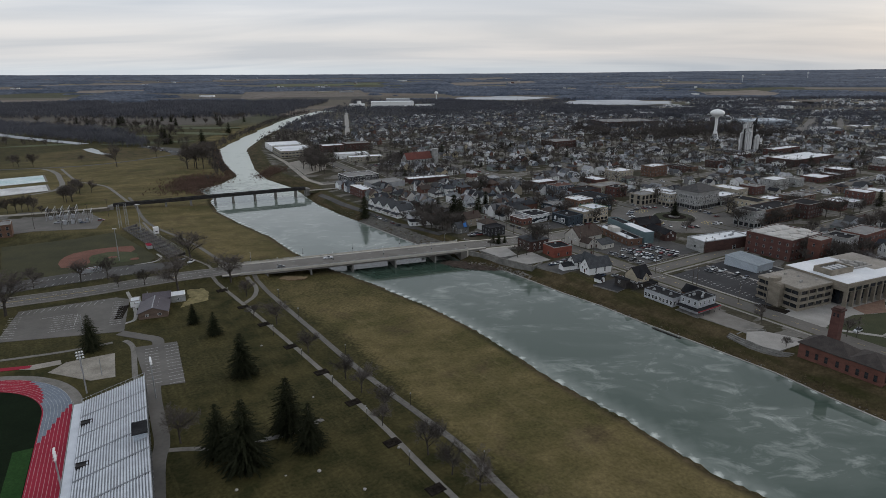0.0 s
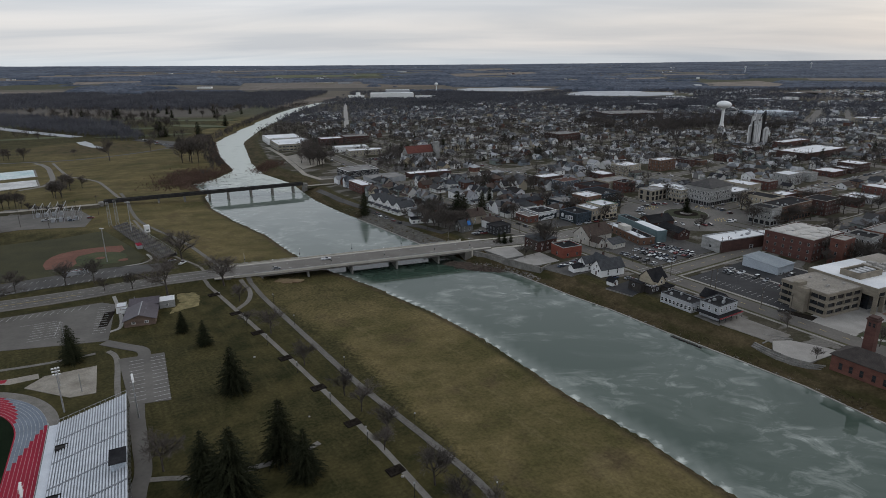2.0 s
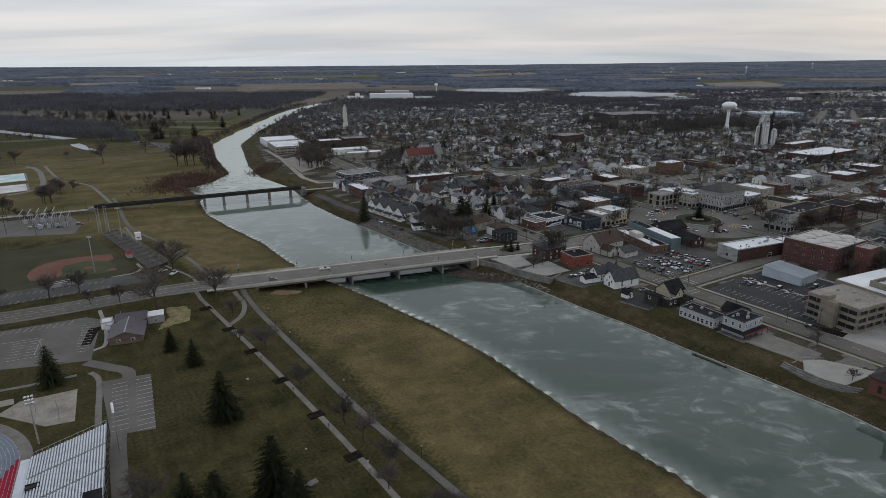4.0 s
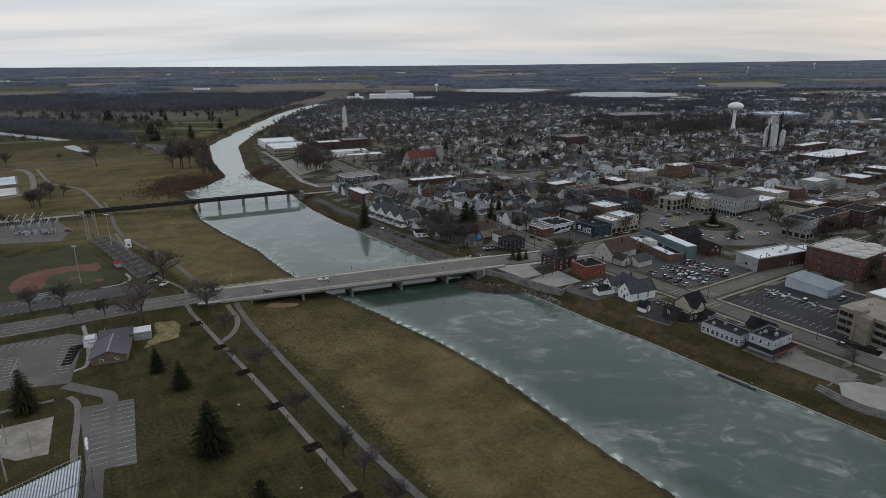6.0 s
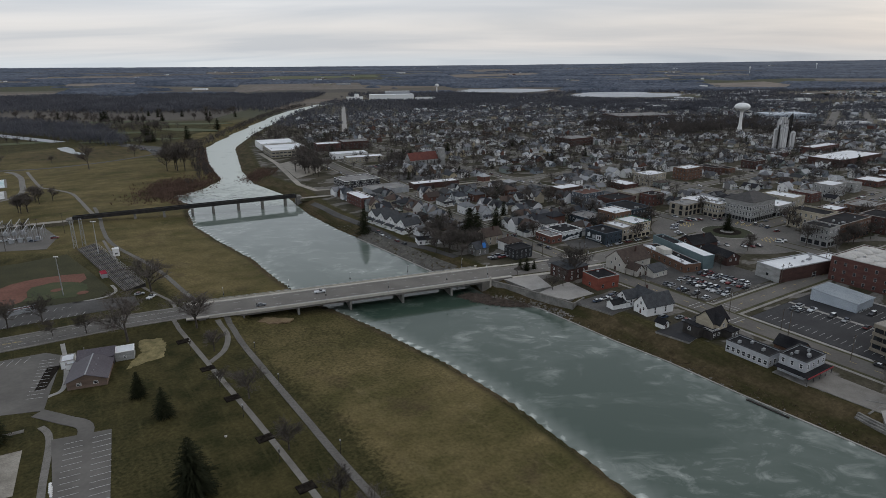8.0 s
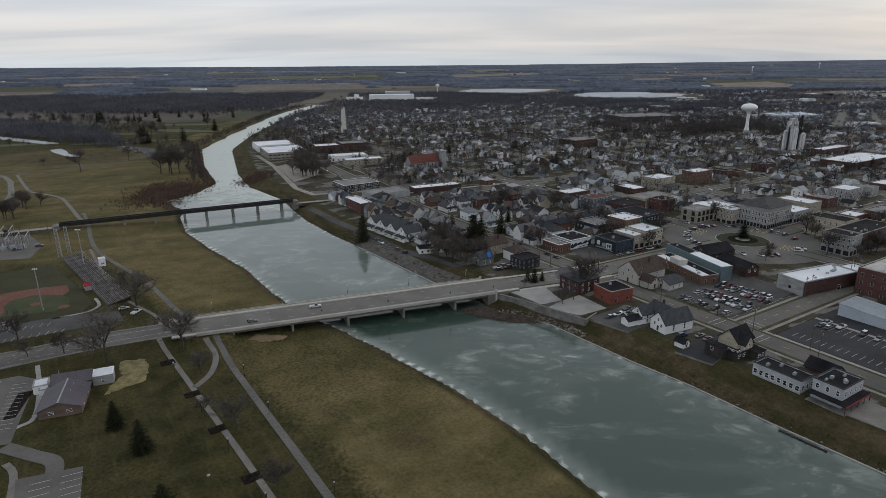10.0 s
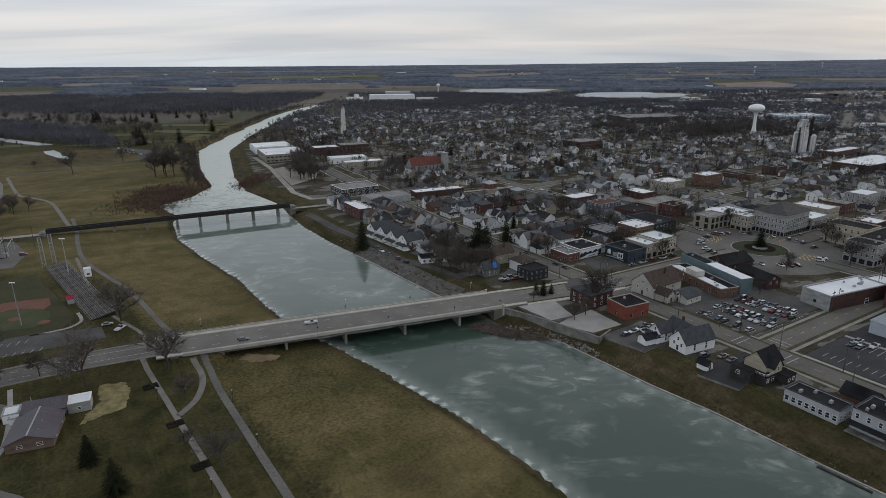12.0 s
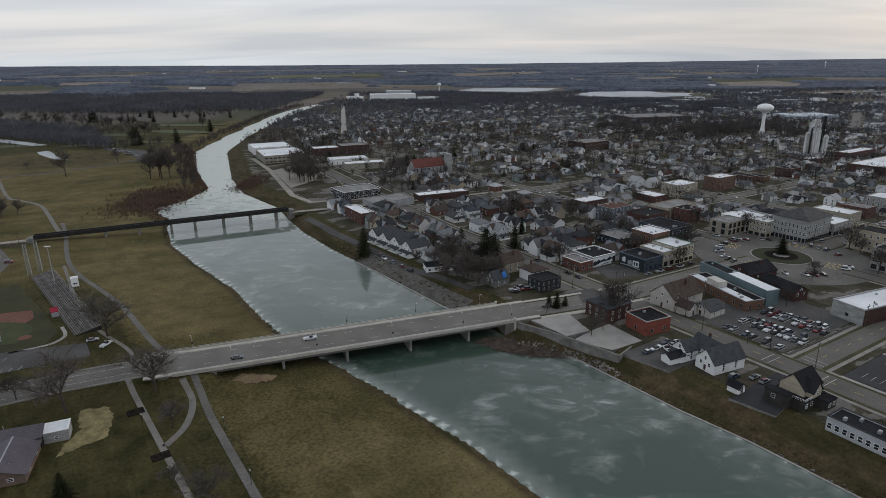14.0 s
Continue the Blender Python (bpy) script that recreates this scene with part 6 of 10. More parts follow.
for lb_, ring_, mt_ in (("pale worn lot beside the brick warehouse", [(-81, 572), (-52, 571), (-55, 606), (-77, 618)], WORN_LOT), ("asphalt lot opposite the church", [(-57, 634), (-22, 632), (2, 688), (-55, 676)], ASPHALT), ("asphalt lot behind the beige block", [(-94, 719), (-60, 710), (-50, 780), (-64, 788), (-70, 750)], ASPHALT), ("gravelled yard below the white warehouse", [(-190, 752), (-150, 660), (-134, 700), (-150, 775), (-172, 792)], GRAVEL)):
    pad("parking_lot", ring_, mt_, 0.02, lb_, "parking lot")
street([(-165, 1075), (-253, 1642), (-296, 1950)], 9.0, False, PALE_CONCRETE)

# ---- the round square ----
SX, SY = 176.5, 453.0
ring = [(SX + 47 * math.cos(a), SY + 47 * math.sin(a)) for a in np.linspace(0, 2 * math.pi, 40, endpoint=False)]
pad("square", ring, ROADWAY, 0.04, "round asphalt town square", "square")
TAKEN.append((-36, -36, 36, 36))


def roundabout_island():
    top = thing("roundabout_island", "round grass island with a mulched ring and a dark conifer", "traffic island", SX, SY, None, 0)
    s = Shape()
    s.lathe([(15.8, -0.2), (15.8, 0.32), (15.4, 0.34)], 40)
    s.make("kerb", PALE_CONCRETE, top)
    s = Shape()
    s.lathe([(15.2, 0.2), (15.2, 0.38), (8, 0.6), (1, 0.7)], 40)
    s.make("grass", material("island_grass", (0.02, 0.025, 0.01), (0.036, 0.039, 0.016), 0.3, 3, 0.95), top)
    s = Shape()
    s.lathe([(8.6, 0.45), (8.6, 0.68), (4.0, 0.78), (0.5, 0.8)], 32)
    s.make("mulch_ring", MULCH, top)
    s = Shape()
    s.lathe([(4.2, 0.5), (4.2, 0.8), (2.6, 0.85), (2.6, 1.15), (0.8, 1.2)], 24)
    s.make("fountain_step", PALE_CONCRETE, top)


roundabout_island()
tree("spruce1", "dark conifer on the roundabout island", SX + 0.5, SY + 1, 12.5, 20, "town conifers", height(SX, SY) + 0.5)
stripes("hatching", "yellow hatching on the square", [(SX + r * math.cos(a), SY + r * math.sin(a), 75, 3.0) for a in (3.6, 3.75, 3.9, 4.05, 0.6, 0.75, 0.9, 2.2, 2.35, 2.5, 5.3, 5.45, 5.6) for r in (24, 26.5, 29)], YELLOW_LINE, 0.5)

# ---- parking lots in town ----
LOT1 = [town(-119, -66), town(-62, -66), town(-62, -22), town(-119, -22)]
pad("parking_lot", LOT1, ASPHALT, 0.04, "asphalt parking lot full of cars", "parking lot")
LOT2 = [town(-118, -140), town(-58, -140), town(-58, -85), town(-118, -85)]
pad("parking_lot", LOT2, DARK_LOT, 0.04, "dark resurfaced parking lot with white bay lines", "parking lot")
TAKEN += [(-119, -64, -56, -19), (-119, -141, -56, -84)]
stripes("bay_marking", "white parking bay lines", [r for k in (-114, -97, -92, -75, -70) for r in bay_row(*town(k, -137), 122, 17, 2.8, 32, 4.6)])
stripes("bay_marking", "white parking bay lines", [r for k in (-118, -107, -102, -91, -86) for r in bay_row(*town(k, -65), 122, 10, 2.8, 32, 4.8)])
for v in (-119.5, -88, -57):
    ribbon("verge", [town(v, -141), town(v, -85)], 1.6, PALE_CONCRETE, 0.12, "pale kerb strip of the parking lot", "kerb")
for v0, u0, v1, u1 in ((-119.5, -64, -119.5, -20), (-119, -64.5, -57, -64.5), (-119, -84, -57, -84)):
    ribbon("verge", [town(v0, u0), town(v1, u1)], 1.6, GROUND, 0.1, "thin grass verge beside the lot", "verge")
for ring, mt, lb in (
    ([(22, 366.5), (34.5, 350), (45, 355), (40, 372.5)], PALE_CONCRETE, "cracked pale concrete lot above the river wall"),
    ([(36.5, 347.5), (50, 338.5), (64, 346.5), (55, 363), (45.5, 356)], PALE_CONCRETE, "cracked pale concrete lot beside the river wall"),
    ([(53, 336), (66, 321), (86, 334), (79, 347), (68, 346)], ASPHALT, "small asphalt lot beside a brick building"),
    ([(116, 259), (131, 238.5), (141, 247), (128, 268)], PATH_CONCRETE, "pale gravel lot on the river bank"),
    ([(130.5, 241.5), (126.5, 233.5), (130, 227), (135, 223), (143, 227), (152, 232), (146, 237), (138, 242)], PALE_CONCRETE, "pale paved riverside plaza"),
    ([(79, 303), (89, 292), (98, 300), (110, 312), (104, 320)], DARK_LOT, "dark asphalt yard between houses"),
    ([(66, 436), (70, 418), (88, 424), (84, 441)], ASPHALT, "small empty asphalt lot beside painted walls"),
    ([(152, 262), (163, 244), (230, 285), (222, 300)], PALE_CONCRETE, "pale concrete forecourt of the office building"),
    ([(163, 243), (190, 205), (250, 243), (226, 283)], material("plaza_lawn", (0.03, 0.038, 0.015), (0.05, 0.052, 0.023), 0.1, 2, 0.95, world_space=True), "clipped lawn in front of the office building"),
    ([(150.8, 275.5), (150.5, 270), (157.7, 260.8), (162.4, 264.6)], MULCH, "dark mulched bed in front of the office building"),
    ([(193, 268), (194, 260), (205, 262), (216, 279)], material("brick_paving", (0.15, 0.09, 0.065), (0.20, 0.125, 0.09), 0.3, 3, 0.9, world_space=True), "reddish brick patio of the office building"),
    ([(40, 396), (48, 383), (66, 392), (58, 404)], ASPHALT, "asphalt corner lot by the bridge"),
):
    pad("paved_yard", ring, mt, 0.13 if mt is MULCH or "patio" in lb or "plaza" in lb else 0.06, lb, "yard", thick=2.6)
    vs, us = [grid(*p)[0] for p in ring], [grid(*p)[1] for p in ring]
    TAKEN.append((min(vs), min(us), max(vs), max(us)))
for line in ([(166, 246), (178, 259), (200, 262), (226, 280)], [(168, 244), (186, 236), (210, 252), (236, 262)], [(186, 236), (196, 214)]):
    ribbon("plaza_path", line, 2.2, PALE_CONCRETE, 0.12, "pale path curving over the plaza lawn", "path")


# ---- named buildings of the town ----
def b(name, label, bx, by, L, D, h, wall, roof, **kw):
    take(bx, by, L, D, kw.get("turn", 32.0))
    return block(name, label, "building", bx, by, L, D, h, wall, roof, **kw)


b("shop_building", "low brick corner building with a white parapet band", 57.5, 430.0, 14, 9, 5, ORANGE_BRICK, GREY_ROOF, floors=1, trim=WHITE_PAINT, win=(1.6, 1.6))
b("shop_building", "single-storey hall with a black and white painted side wall", 65.5, 435.6, 16, 17, 6, GREY_WALL, BLACK_ROOF, floors=0, trim=WHITE_PAINT)
b("shop_building", "dark blue commercial building with a white mural", 90.3, 427.2, 17, 14.5, 7.2, DARKBLUE_WALL, BLACK_ROOF, floors=2, faces=(0,), trim=BLUE_WALL, frame=BLUE_WALL)
b("shop_building", "beige two-storey shop building", 102.9, 435.0, 16, 9.6, 8.6, TAN_STONE, WHITE_ROOF, floors=2, gap=2.2, shop=True, trim=PALE_CONCRETE)
b("shop_building", "cream three-storey shop row with green trim", 111.3, 440.3, 16, 15.5, 9.8, CREAM_WALL, WHITE_ROOF, floors=3, gap=2.1, shop=True, trim=material("green_trim", (0.03, 0.10, 0.07), (0.04, 0.13, 0.09)))
b("brick_building", "tall brown brick building with a white roof", 103.5, 455.5, 15, 15, 13, BROWN_BRICK, WHITE_ROOF, floors=3, gap=3.2, trim=WHITE_PAINT)
b("brick_building", "blue-painted building with tall windows and a slate roof", 119.5, 470, 24, 19, 11.5, DARKBLUE_WALL, BLACK_ROOF, floors=3, gap=2.6, trim=BLUE_WALL)
b("brick_building", "long dark red brick hall", 118, 510, 17, 23, 9.5, DARK_BRICK, BLACK_ROOF, floors=2, gap=6, trim=DARK_BRICK)
b("brick_building", "slate blue three-storey building with a red-brown roof", 100.3, 529, 14, 21, 10, BLUE_WALL, material("red_brown_roof", (0.07, 0.028, 0.02), (0.10, 0.045, 0.032), 0.2, 2, 0.9, world_space=True), floors=3, gap=3.0, parapet=0.15)
b("brick_building", "brown brick hall with a white roof", 88, 557, 14, 24, 8.5, DARK_BRICK, WHITE_ROOF, floors=2, gap=3.4)
b("shop_building", "low blue building with a pale roof", 90.6, 473, 19, 17, 5, DARKBLUE_WALL, GREY_ROOF, floors=1, trim=GREY_WALL)
b("shop_building", "long beige commercial block", 140.8, 537, 16, 32, 8, YELLOW_BLOCK, GREY_ROOF, floors=2, gap=5, faces=(0,), trim=TAN_STONE)
b("brick_building", "red brick hall beside the square", 152, 528, 12, 14, 9, RED_BRICK, BLACK_ROOF, floors=2, gap=3.4)
b("bank_building", "pale stone bank with tall dark windows", 164, 493.5, 13, 18, 9, TAN_STONE, GREY_ROOF, floors=2, win=(2.4, 3.0), gap=4.2, frame=DARK_STEEL)
b("shop_building", "white two-storey shop row with a white roof", 180, 503.5, 18, 13, 8.5, WHITE_PAINT, WHITE_ROOF, floors=2, gap=2.2, shop=True, trim=WHITE_PAINT)
b("shop_building", "dark-fronted shop with large white-framed windows", 191.5, 510.7, 18, 12, 8.0, GREY_WALL, WHITE_ROOF, floors=2, win=(2.0, 2.2), gap=2.8, shop=True)
b("shop_building", "buff and blue shop fronts with arched windows", 186, 489, 12, 9, 10.5, YELLOW_BLOCK, WHITE_ROOF, floors=3, gap=2.0, shop=True, trim=WHITE_PAINT)
b("shop_building", "buff painted commercial building", 249, 508, 24, 16, 10, YELLOW_BLOCK, WHITE_ROOF, floors=2, gap=5, trim=TAN_STONE)
b("shop_building", "row of low shops with dark awnings", 229, 491, 14, 22, 8, GREY_STONE, WHITE_ROOF, floors=2, gap=2.6, shop=True)
teal_hall = b("metal_hall", "long teal metal hall with a white roof edge", 130.3, 380.0, 44, 7.0, 7.6, TEAL_METAL, BLACK_ROOF, floors=0, trim=TEAL_METAL, turn=17, units=2)
workshop = b("brick_hall", "low brick workshop with a white patched roof", 118.5, 374.8, 38, 10.2, 4.8, BROWN_BRICK, BLACK_ROOF, floors=1, gap=4.5, trim=GREY_WALL, units=5, turn=17)
patch = Shape()
patch.box(0.4, 0.4, 4.31, 5.6, 37.6, 4.36)
patch.make("white_roofing", WHITE_ROOF, workshop, "bright white roofing strip")
patch = Shape()
patch.box(0.5, 18.0, 4.8, 5.4, 26.0, 7.4)
patch.make("raised_loft", OLD_WHITE, workshop, "pale raised loft")
teal_cap = Shape()
teal_cap.box(0.4, 0.4, 7.11, 6.6, 25.0, 7.66)
teal_cap.make("white_roofing", WHITE_ROOF, teal_hall, "white metal roof over half the hall")
pad("green", [town(-57, -58), town(-22, -56), town(-24, -38), town(-57, -40)], GROUND, 0.02, "small lawn behind the parking lot", "lawn")
TAKEN.append((-58, -60, -20, -37))
house("dark brick hall with a broad dark gable roof", 142.0, 417.0, -66, 13.0, 19.0, 5.5, 3.6, DARK_BRICK, BLACK_ROOF, False, True, 0, windows=8)
house("long dark red hall with a low dark roof", 146.5, 396.0, 18, 8.5, 20.0, 4.8, 2.4, DARK_BRICK, BLACK_ROOF, False, False, 0, windows=6)
TAKEN.append((-59, -37, -35, -18))
TAKEN.append((-50, -14, -22, 4))
b("brick_building", "orange-red brick box with a flat dark roof", 66.6, 350.4, 12, 13, 6.4, brick("painted_red_brick", (0.20, 0.062, 0.043)), BLACK_ROOF, floors=1, win=(1.2, 1.6), gap=6, trim=GREY_STONE, units=1, turn=25)
grey_block = b("commercial_building", "single-storey grey block with a dark brick flank and white flat roof", 159.5, 358.0, 14, 38, 7.4, GREY_STONE, WHITE_ROOF, floors=0, trim=GREY_WALL, units=8, turn=22)
flank = Shape()
flank.box(0.4, -0.06, -0.4, 38.0, 0.02, 6.9)
flank = flank.make("brick_flank", DARK_BRICK, grey_block, "dark brick side wall")
same_mesh("side_door", window_mesh(2.4, 2.4, WHITE_PAINT), flank, face_pose(0, -0.06, 38, -0.06, 25.0, 0.1))
same_mesh("window", window_mesh(1.2, 1.2, DARK_STEEL), grey_block, face_pose(0, 14, 0, 0, 7.0, 2.2))
b("brick_building", "dark brick rear wing of the grey block", 195.2, 372.6, 13, 14, 6.2, DARK_BRICK, WHITE_ROOF, floors=1, gap=5, turn=22)
b("brick_building", "small dark brick house with a white roof patch", 32.0, 399.5, 10, 12.5, 6.2, BLACK_WALL, BLACK_ROOF, floors=2, win=(0.7, 1.5), gap=2.6, trim=BLACK_WALL, units=0, frame=GREY_WALL)
b("brick_building", "red brick warehouse with a white roof by the railway", -70.8, 530.8, 28, 9.5, 8, RED_BRICK, WHITE_ROOF, floors=2, gap=4, trim=WHITE_PAINT, units=0)
b("commercial_building", "black and white panelled two-storey block", -94.6, 607, 26, 34, 6.5, BLACK_WALL, GREY_ROOF, floors=2, win=(2.2, 2.0), gap=3.3, trim=WHITE_PAINT)
b("commercial_building", "long low dark red shed with a white roof", -33.4, 600.5, 13, 44, 5, DARK_BRICK, WHITE_ROOF, floors=0, turn=24)
b("commercial_building", "low grey-roofed hall with pale walls", -66, 575, 22, 34, 5, GREY_WALL, GREY_ROOF, floors=0)
b("warehouse", "large buff warehouse with dark window bands and a white roof", -209.8, 795, 60, 47, 8.5, YELLOW_BLOCK, WHITE_ROOF, floors=2, win=(3.4, 1.4), gap=4.6, turn=25, frame=GREY_WALL)
b("warehouse", "long white warehouse beside the river", -241, 862, 48, 46, 8, WHITE_PAINT, WHITE_ROOF, floors=1, win=(3.0, 1.4), gap=6, turn=25)
b("commercial_building", "white-walled hall with a flat roof", -135, 780, 21, 42, 6, WHITE_PAINT, WHITE_ROOF, floors=1, gap=5, turn=20)
b("commercial_building", "beige brick school-like block with a white roof", -113.7, 749, 17, 42, 6.5, YELLOW_BLOCK, WHITE_ROOF, floors=2, gap=4, turn=20)
b("brick_building", "long red brick factory with a white roof", -165, 847, 21, 30, 9, RED_BRICK, WHITE_ROOF, floors=2, gap=4, turn=23)
b("brick_building", "dark brick factory wing", -135, 862, 24, 34, 10, DARK_BRICK, GREY_ROOF, floors=2, gap=4, turn=23)
b("brick_building", "large red brick theatre with a pale lumpy roof", 202.3, 339.5, 28, 33, 13, RED_BRICK, FOAM_ROOF, floors=3, gap=4.0, win=(1.1, 1.6), units=4)
b("brick_building", "brick stair tower of the theatre", 214.5, 332.5, 7, 12, 15, ORANGE_BRICK, PALE_CONCRETE, floors=3, gap=5, units=0)


def foam_domes(bx, by, spots, h):
    """Shallow sprayed domes standing up from a flat roof."""
    top = thing("roof_dome", "lumpy pale foam domes on the theatre roof", "roof", bx, by, None, 32)
    for x, y, r, k in spots:
        s = Shape()
        s.lathe([(r * math.cos(radians(a)), h - 0.5 + k * math.sin(radians(a))) for a in range(0, 90, 15)] + [(0.2, h - 0.5 + k)], 20)
        d = s.make("dome", FOAM_ROOF, top, "", pose(x, y, 0))
        d.data.polygons.foreach_set("use_smooth", [True] * len(d.data.polygons))


foam_domes(202.3, 339.5, ((5, 23, 4.2, 1.7), (5, 15, 4.0, 1.3), (12, 22, 4.6, 1.5), (19, 22, 4.4, 1.7), (26, 21, 4.6, 1.6), (29, 9, 4.0, 1.5), (12, 13, 4.2, 1.1), (20, 12, 4.4, 1.2), (5, 6, 3.6, 1.0), (14, 5, 3.8, 0.9), (23, 5, 3.6, 0.9)), 13)


def lean_hall(bx, by, L, D, h, rise, wall, roof):
    """A low hall under one shallow metal slope, with ribs along it."""
    take(bx, by, L, D)
    top = thing("metal_hall", "low pale hall under a grey-blue ribbed metal roof", "building", bx, by, None, 32)
    s = Shape()
    s.solid([(0, 0, -0.5), (D, 0, -0.5), (D, L, -0.5), (0, L, -0.5), (0, 0, h), (D, 0, h), (D, L, h + rise), (0, L, h + rise)], [(0, 1, 5, 4), (1, 2, 6, 5), (2, 3, 7, 6), (3, 0, 4, 7), (4, 5, 6, 7)])
    s.make("wall", wall, top)
    s = Shape()
    q = rise / L
    s.solid([(-0.4, -0.5, h - 0.5 * q + 0.03), (D + 0.4, -0.5, h - 0.5 * q + 0.03), (D + 0.4, L + 0.3, h + rise + 0.3 * q + 0.03), (-0.4, L + 0.3, h + rise + 0.3 * q + 0.03), (-0.4, -0.5, h - 0.5 * q + 0.2), (D + 0.4, -0.5, h - 0.5 * q + 0.2), (D + 0.4, L + 0.3, h + rise + 0.3 * q + 0.2), (-0.4, L + 0.3, h + rise + 0.3 * q + 0.2)], [(0, 3, 2, 1), (4, 5, 6, 7), (0, 1, 5, 4), (1, 2, 6, 5), (2, 3, 7, 6), (3, 0, 4, 7)])
    slope = s.make("roof", roof, top)
    for i in range(int(D / 0.9)):
        s = Shape()
        x = 0.3 + i * 0.9
        s.solid([(x, -0.5, h - 0.5 * q + 0.2), (x + 0.08, -0.5, h - 0.5 * q + 0.2), (x + 0.08, L + 0.3, h + rise + 0.3 * q + 0.2), (x, L + 0.3, h + rise + 0.3 * q + 0.2), (x, -0.5, h - 0.5 * q + 0.27), (x + 0.08, -0.5, h - 0.5 * q + 0.27), (x + 0.08, L + 0.3, h + rise + 0.3 * q + 0.27), (x, L + 0.3, h + rise + 0.3 * q + 0.27)], [(4, 5, 6, 7), (0, 1, 5, 4), (1, 2, 6, 5), (3, 0, 4, 7)])
        s.make("rib", roof, slope)
    s = Shape()
    s.box(D, L * 0.35, 0, D + 0.06, L * 0.35 + 3.0, 3.0)
    s.make("door", GREY_WALL, top)


lean_hall(173.5, 319.4, 20, 15, 4.2, 1.2, BLUEWHITE_METAL, material("grey_blue_metal_roof", (0.24, 0.275, 0.30), (0.30, 0.335, 0.36), 0.15, 2, 0.5, 0.2))
b("shop_building", "grey stone commercial building", 238.7, 346, 14, 14, 12, GREY_STONE, BLACK_ROOF, floors=3, gap=2.6)
b("brick_building", "orange brick three-storey building", 252.5, 351, 14, 26, 13, ORANGE_BRICK, GREY_ROOF, floors=3, gap=2.8)
b("brick_building", "cream three-storey corner building with a black roof", 236.5, 449, 24, 16, 12, CREAM_WALL, BLACK_ROOF, floors=3, gap=3.0, trim=CREAM_WALL)
b("brick_building", "grey stone three-storey hotel front", 219.7, 417, 16, 12, 12, GREY_STONE, BLACK_ROOF, floors=3, gap=2.5, shop=True)
b("brick_building", "long red-brown brick row with dark roof", 230, 423.4, 16, 38, 12, BROWN_BRICK, BLACK_ROOF, floors=3, gap=2.6, shop=True, units=5)
b("brick_building", "brown brick block with a flat grey roof", 283, 476, 16, 26, 10, BROWN_BRICK, GREY_ROOF, floors=3, gap=3)
b("brick_building", "red brick building with white roof behind the square", 262, 478, 12, 16, 8, RED_BRICK, WHITE_ROOF, floors=2, gap=3)
b("diner_building", "white riverside diner with a row of windows", 109.0, 270.5, 17, 8.5, 4.8, DINER_PAINT, BLACK_ROOF, floors=1, win=(1.2, 1.7), gap=1.9, trim=BLACK_WALL, faces=(1, 0), units=3)
b("tavern_building", "white two-storey tavern with a black roof", 117.0, 261.3, 9.5, 13, 7, DINER_PAINT, BLACK_ROOF, floors=2, win=(0.9, 1.6), gap=2.8, trim=BLACK_WALL, units=5)


def awning_for_tavern():
    top = thing("porch_roof", "red-edged dark porch roof round the tavern", "porch", 117.0, 261.3, 0.35, 32)
    s = Shape()
    s.box(-3.2, -2.8, 2.7, 13.4, 0.0, 2.9)
    s.box(-3.2, 0.0, 2.7, 0.0, 9.5, 2.9)
    s.make("roof", BLACK_ROOF, top)
    s = Shape()
    s.box(-3.25, -2.9, 2.45, 13.5, -2.75, 2.95)
    s.make("fascia", material("red_fascia", (0.22, 0.03, 0.035), (0.27, 0.04, 0.045)), top)
    for x in (-3, 1.2, 5.4, 9.4, 13.2):
        p = Shape()
        p.box(x - 0.08, -2.7, 0, x + 0.08, -2.54, 2.7)
        p.make("post", BLACK_WALL, top)
    s = Shape()
    s.box(-3.2, -2.8, -2.6, 13.4, 0.0, 0.1)
    s.box(-3.2, 0.0, -2.6, 0.0, 9.5, 0.1)
    s.make("floor", DARK_CONCRETE, top)


awning_for_tavern()


OFFICE_STONE = brick("office_concrete", (0.225, 0.197, 0.155))


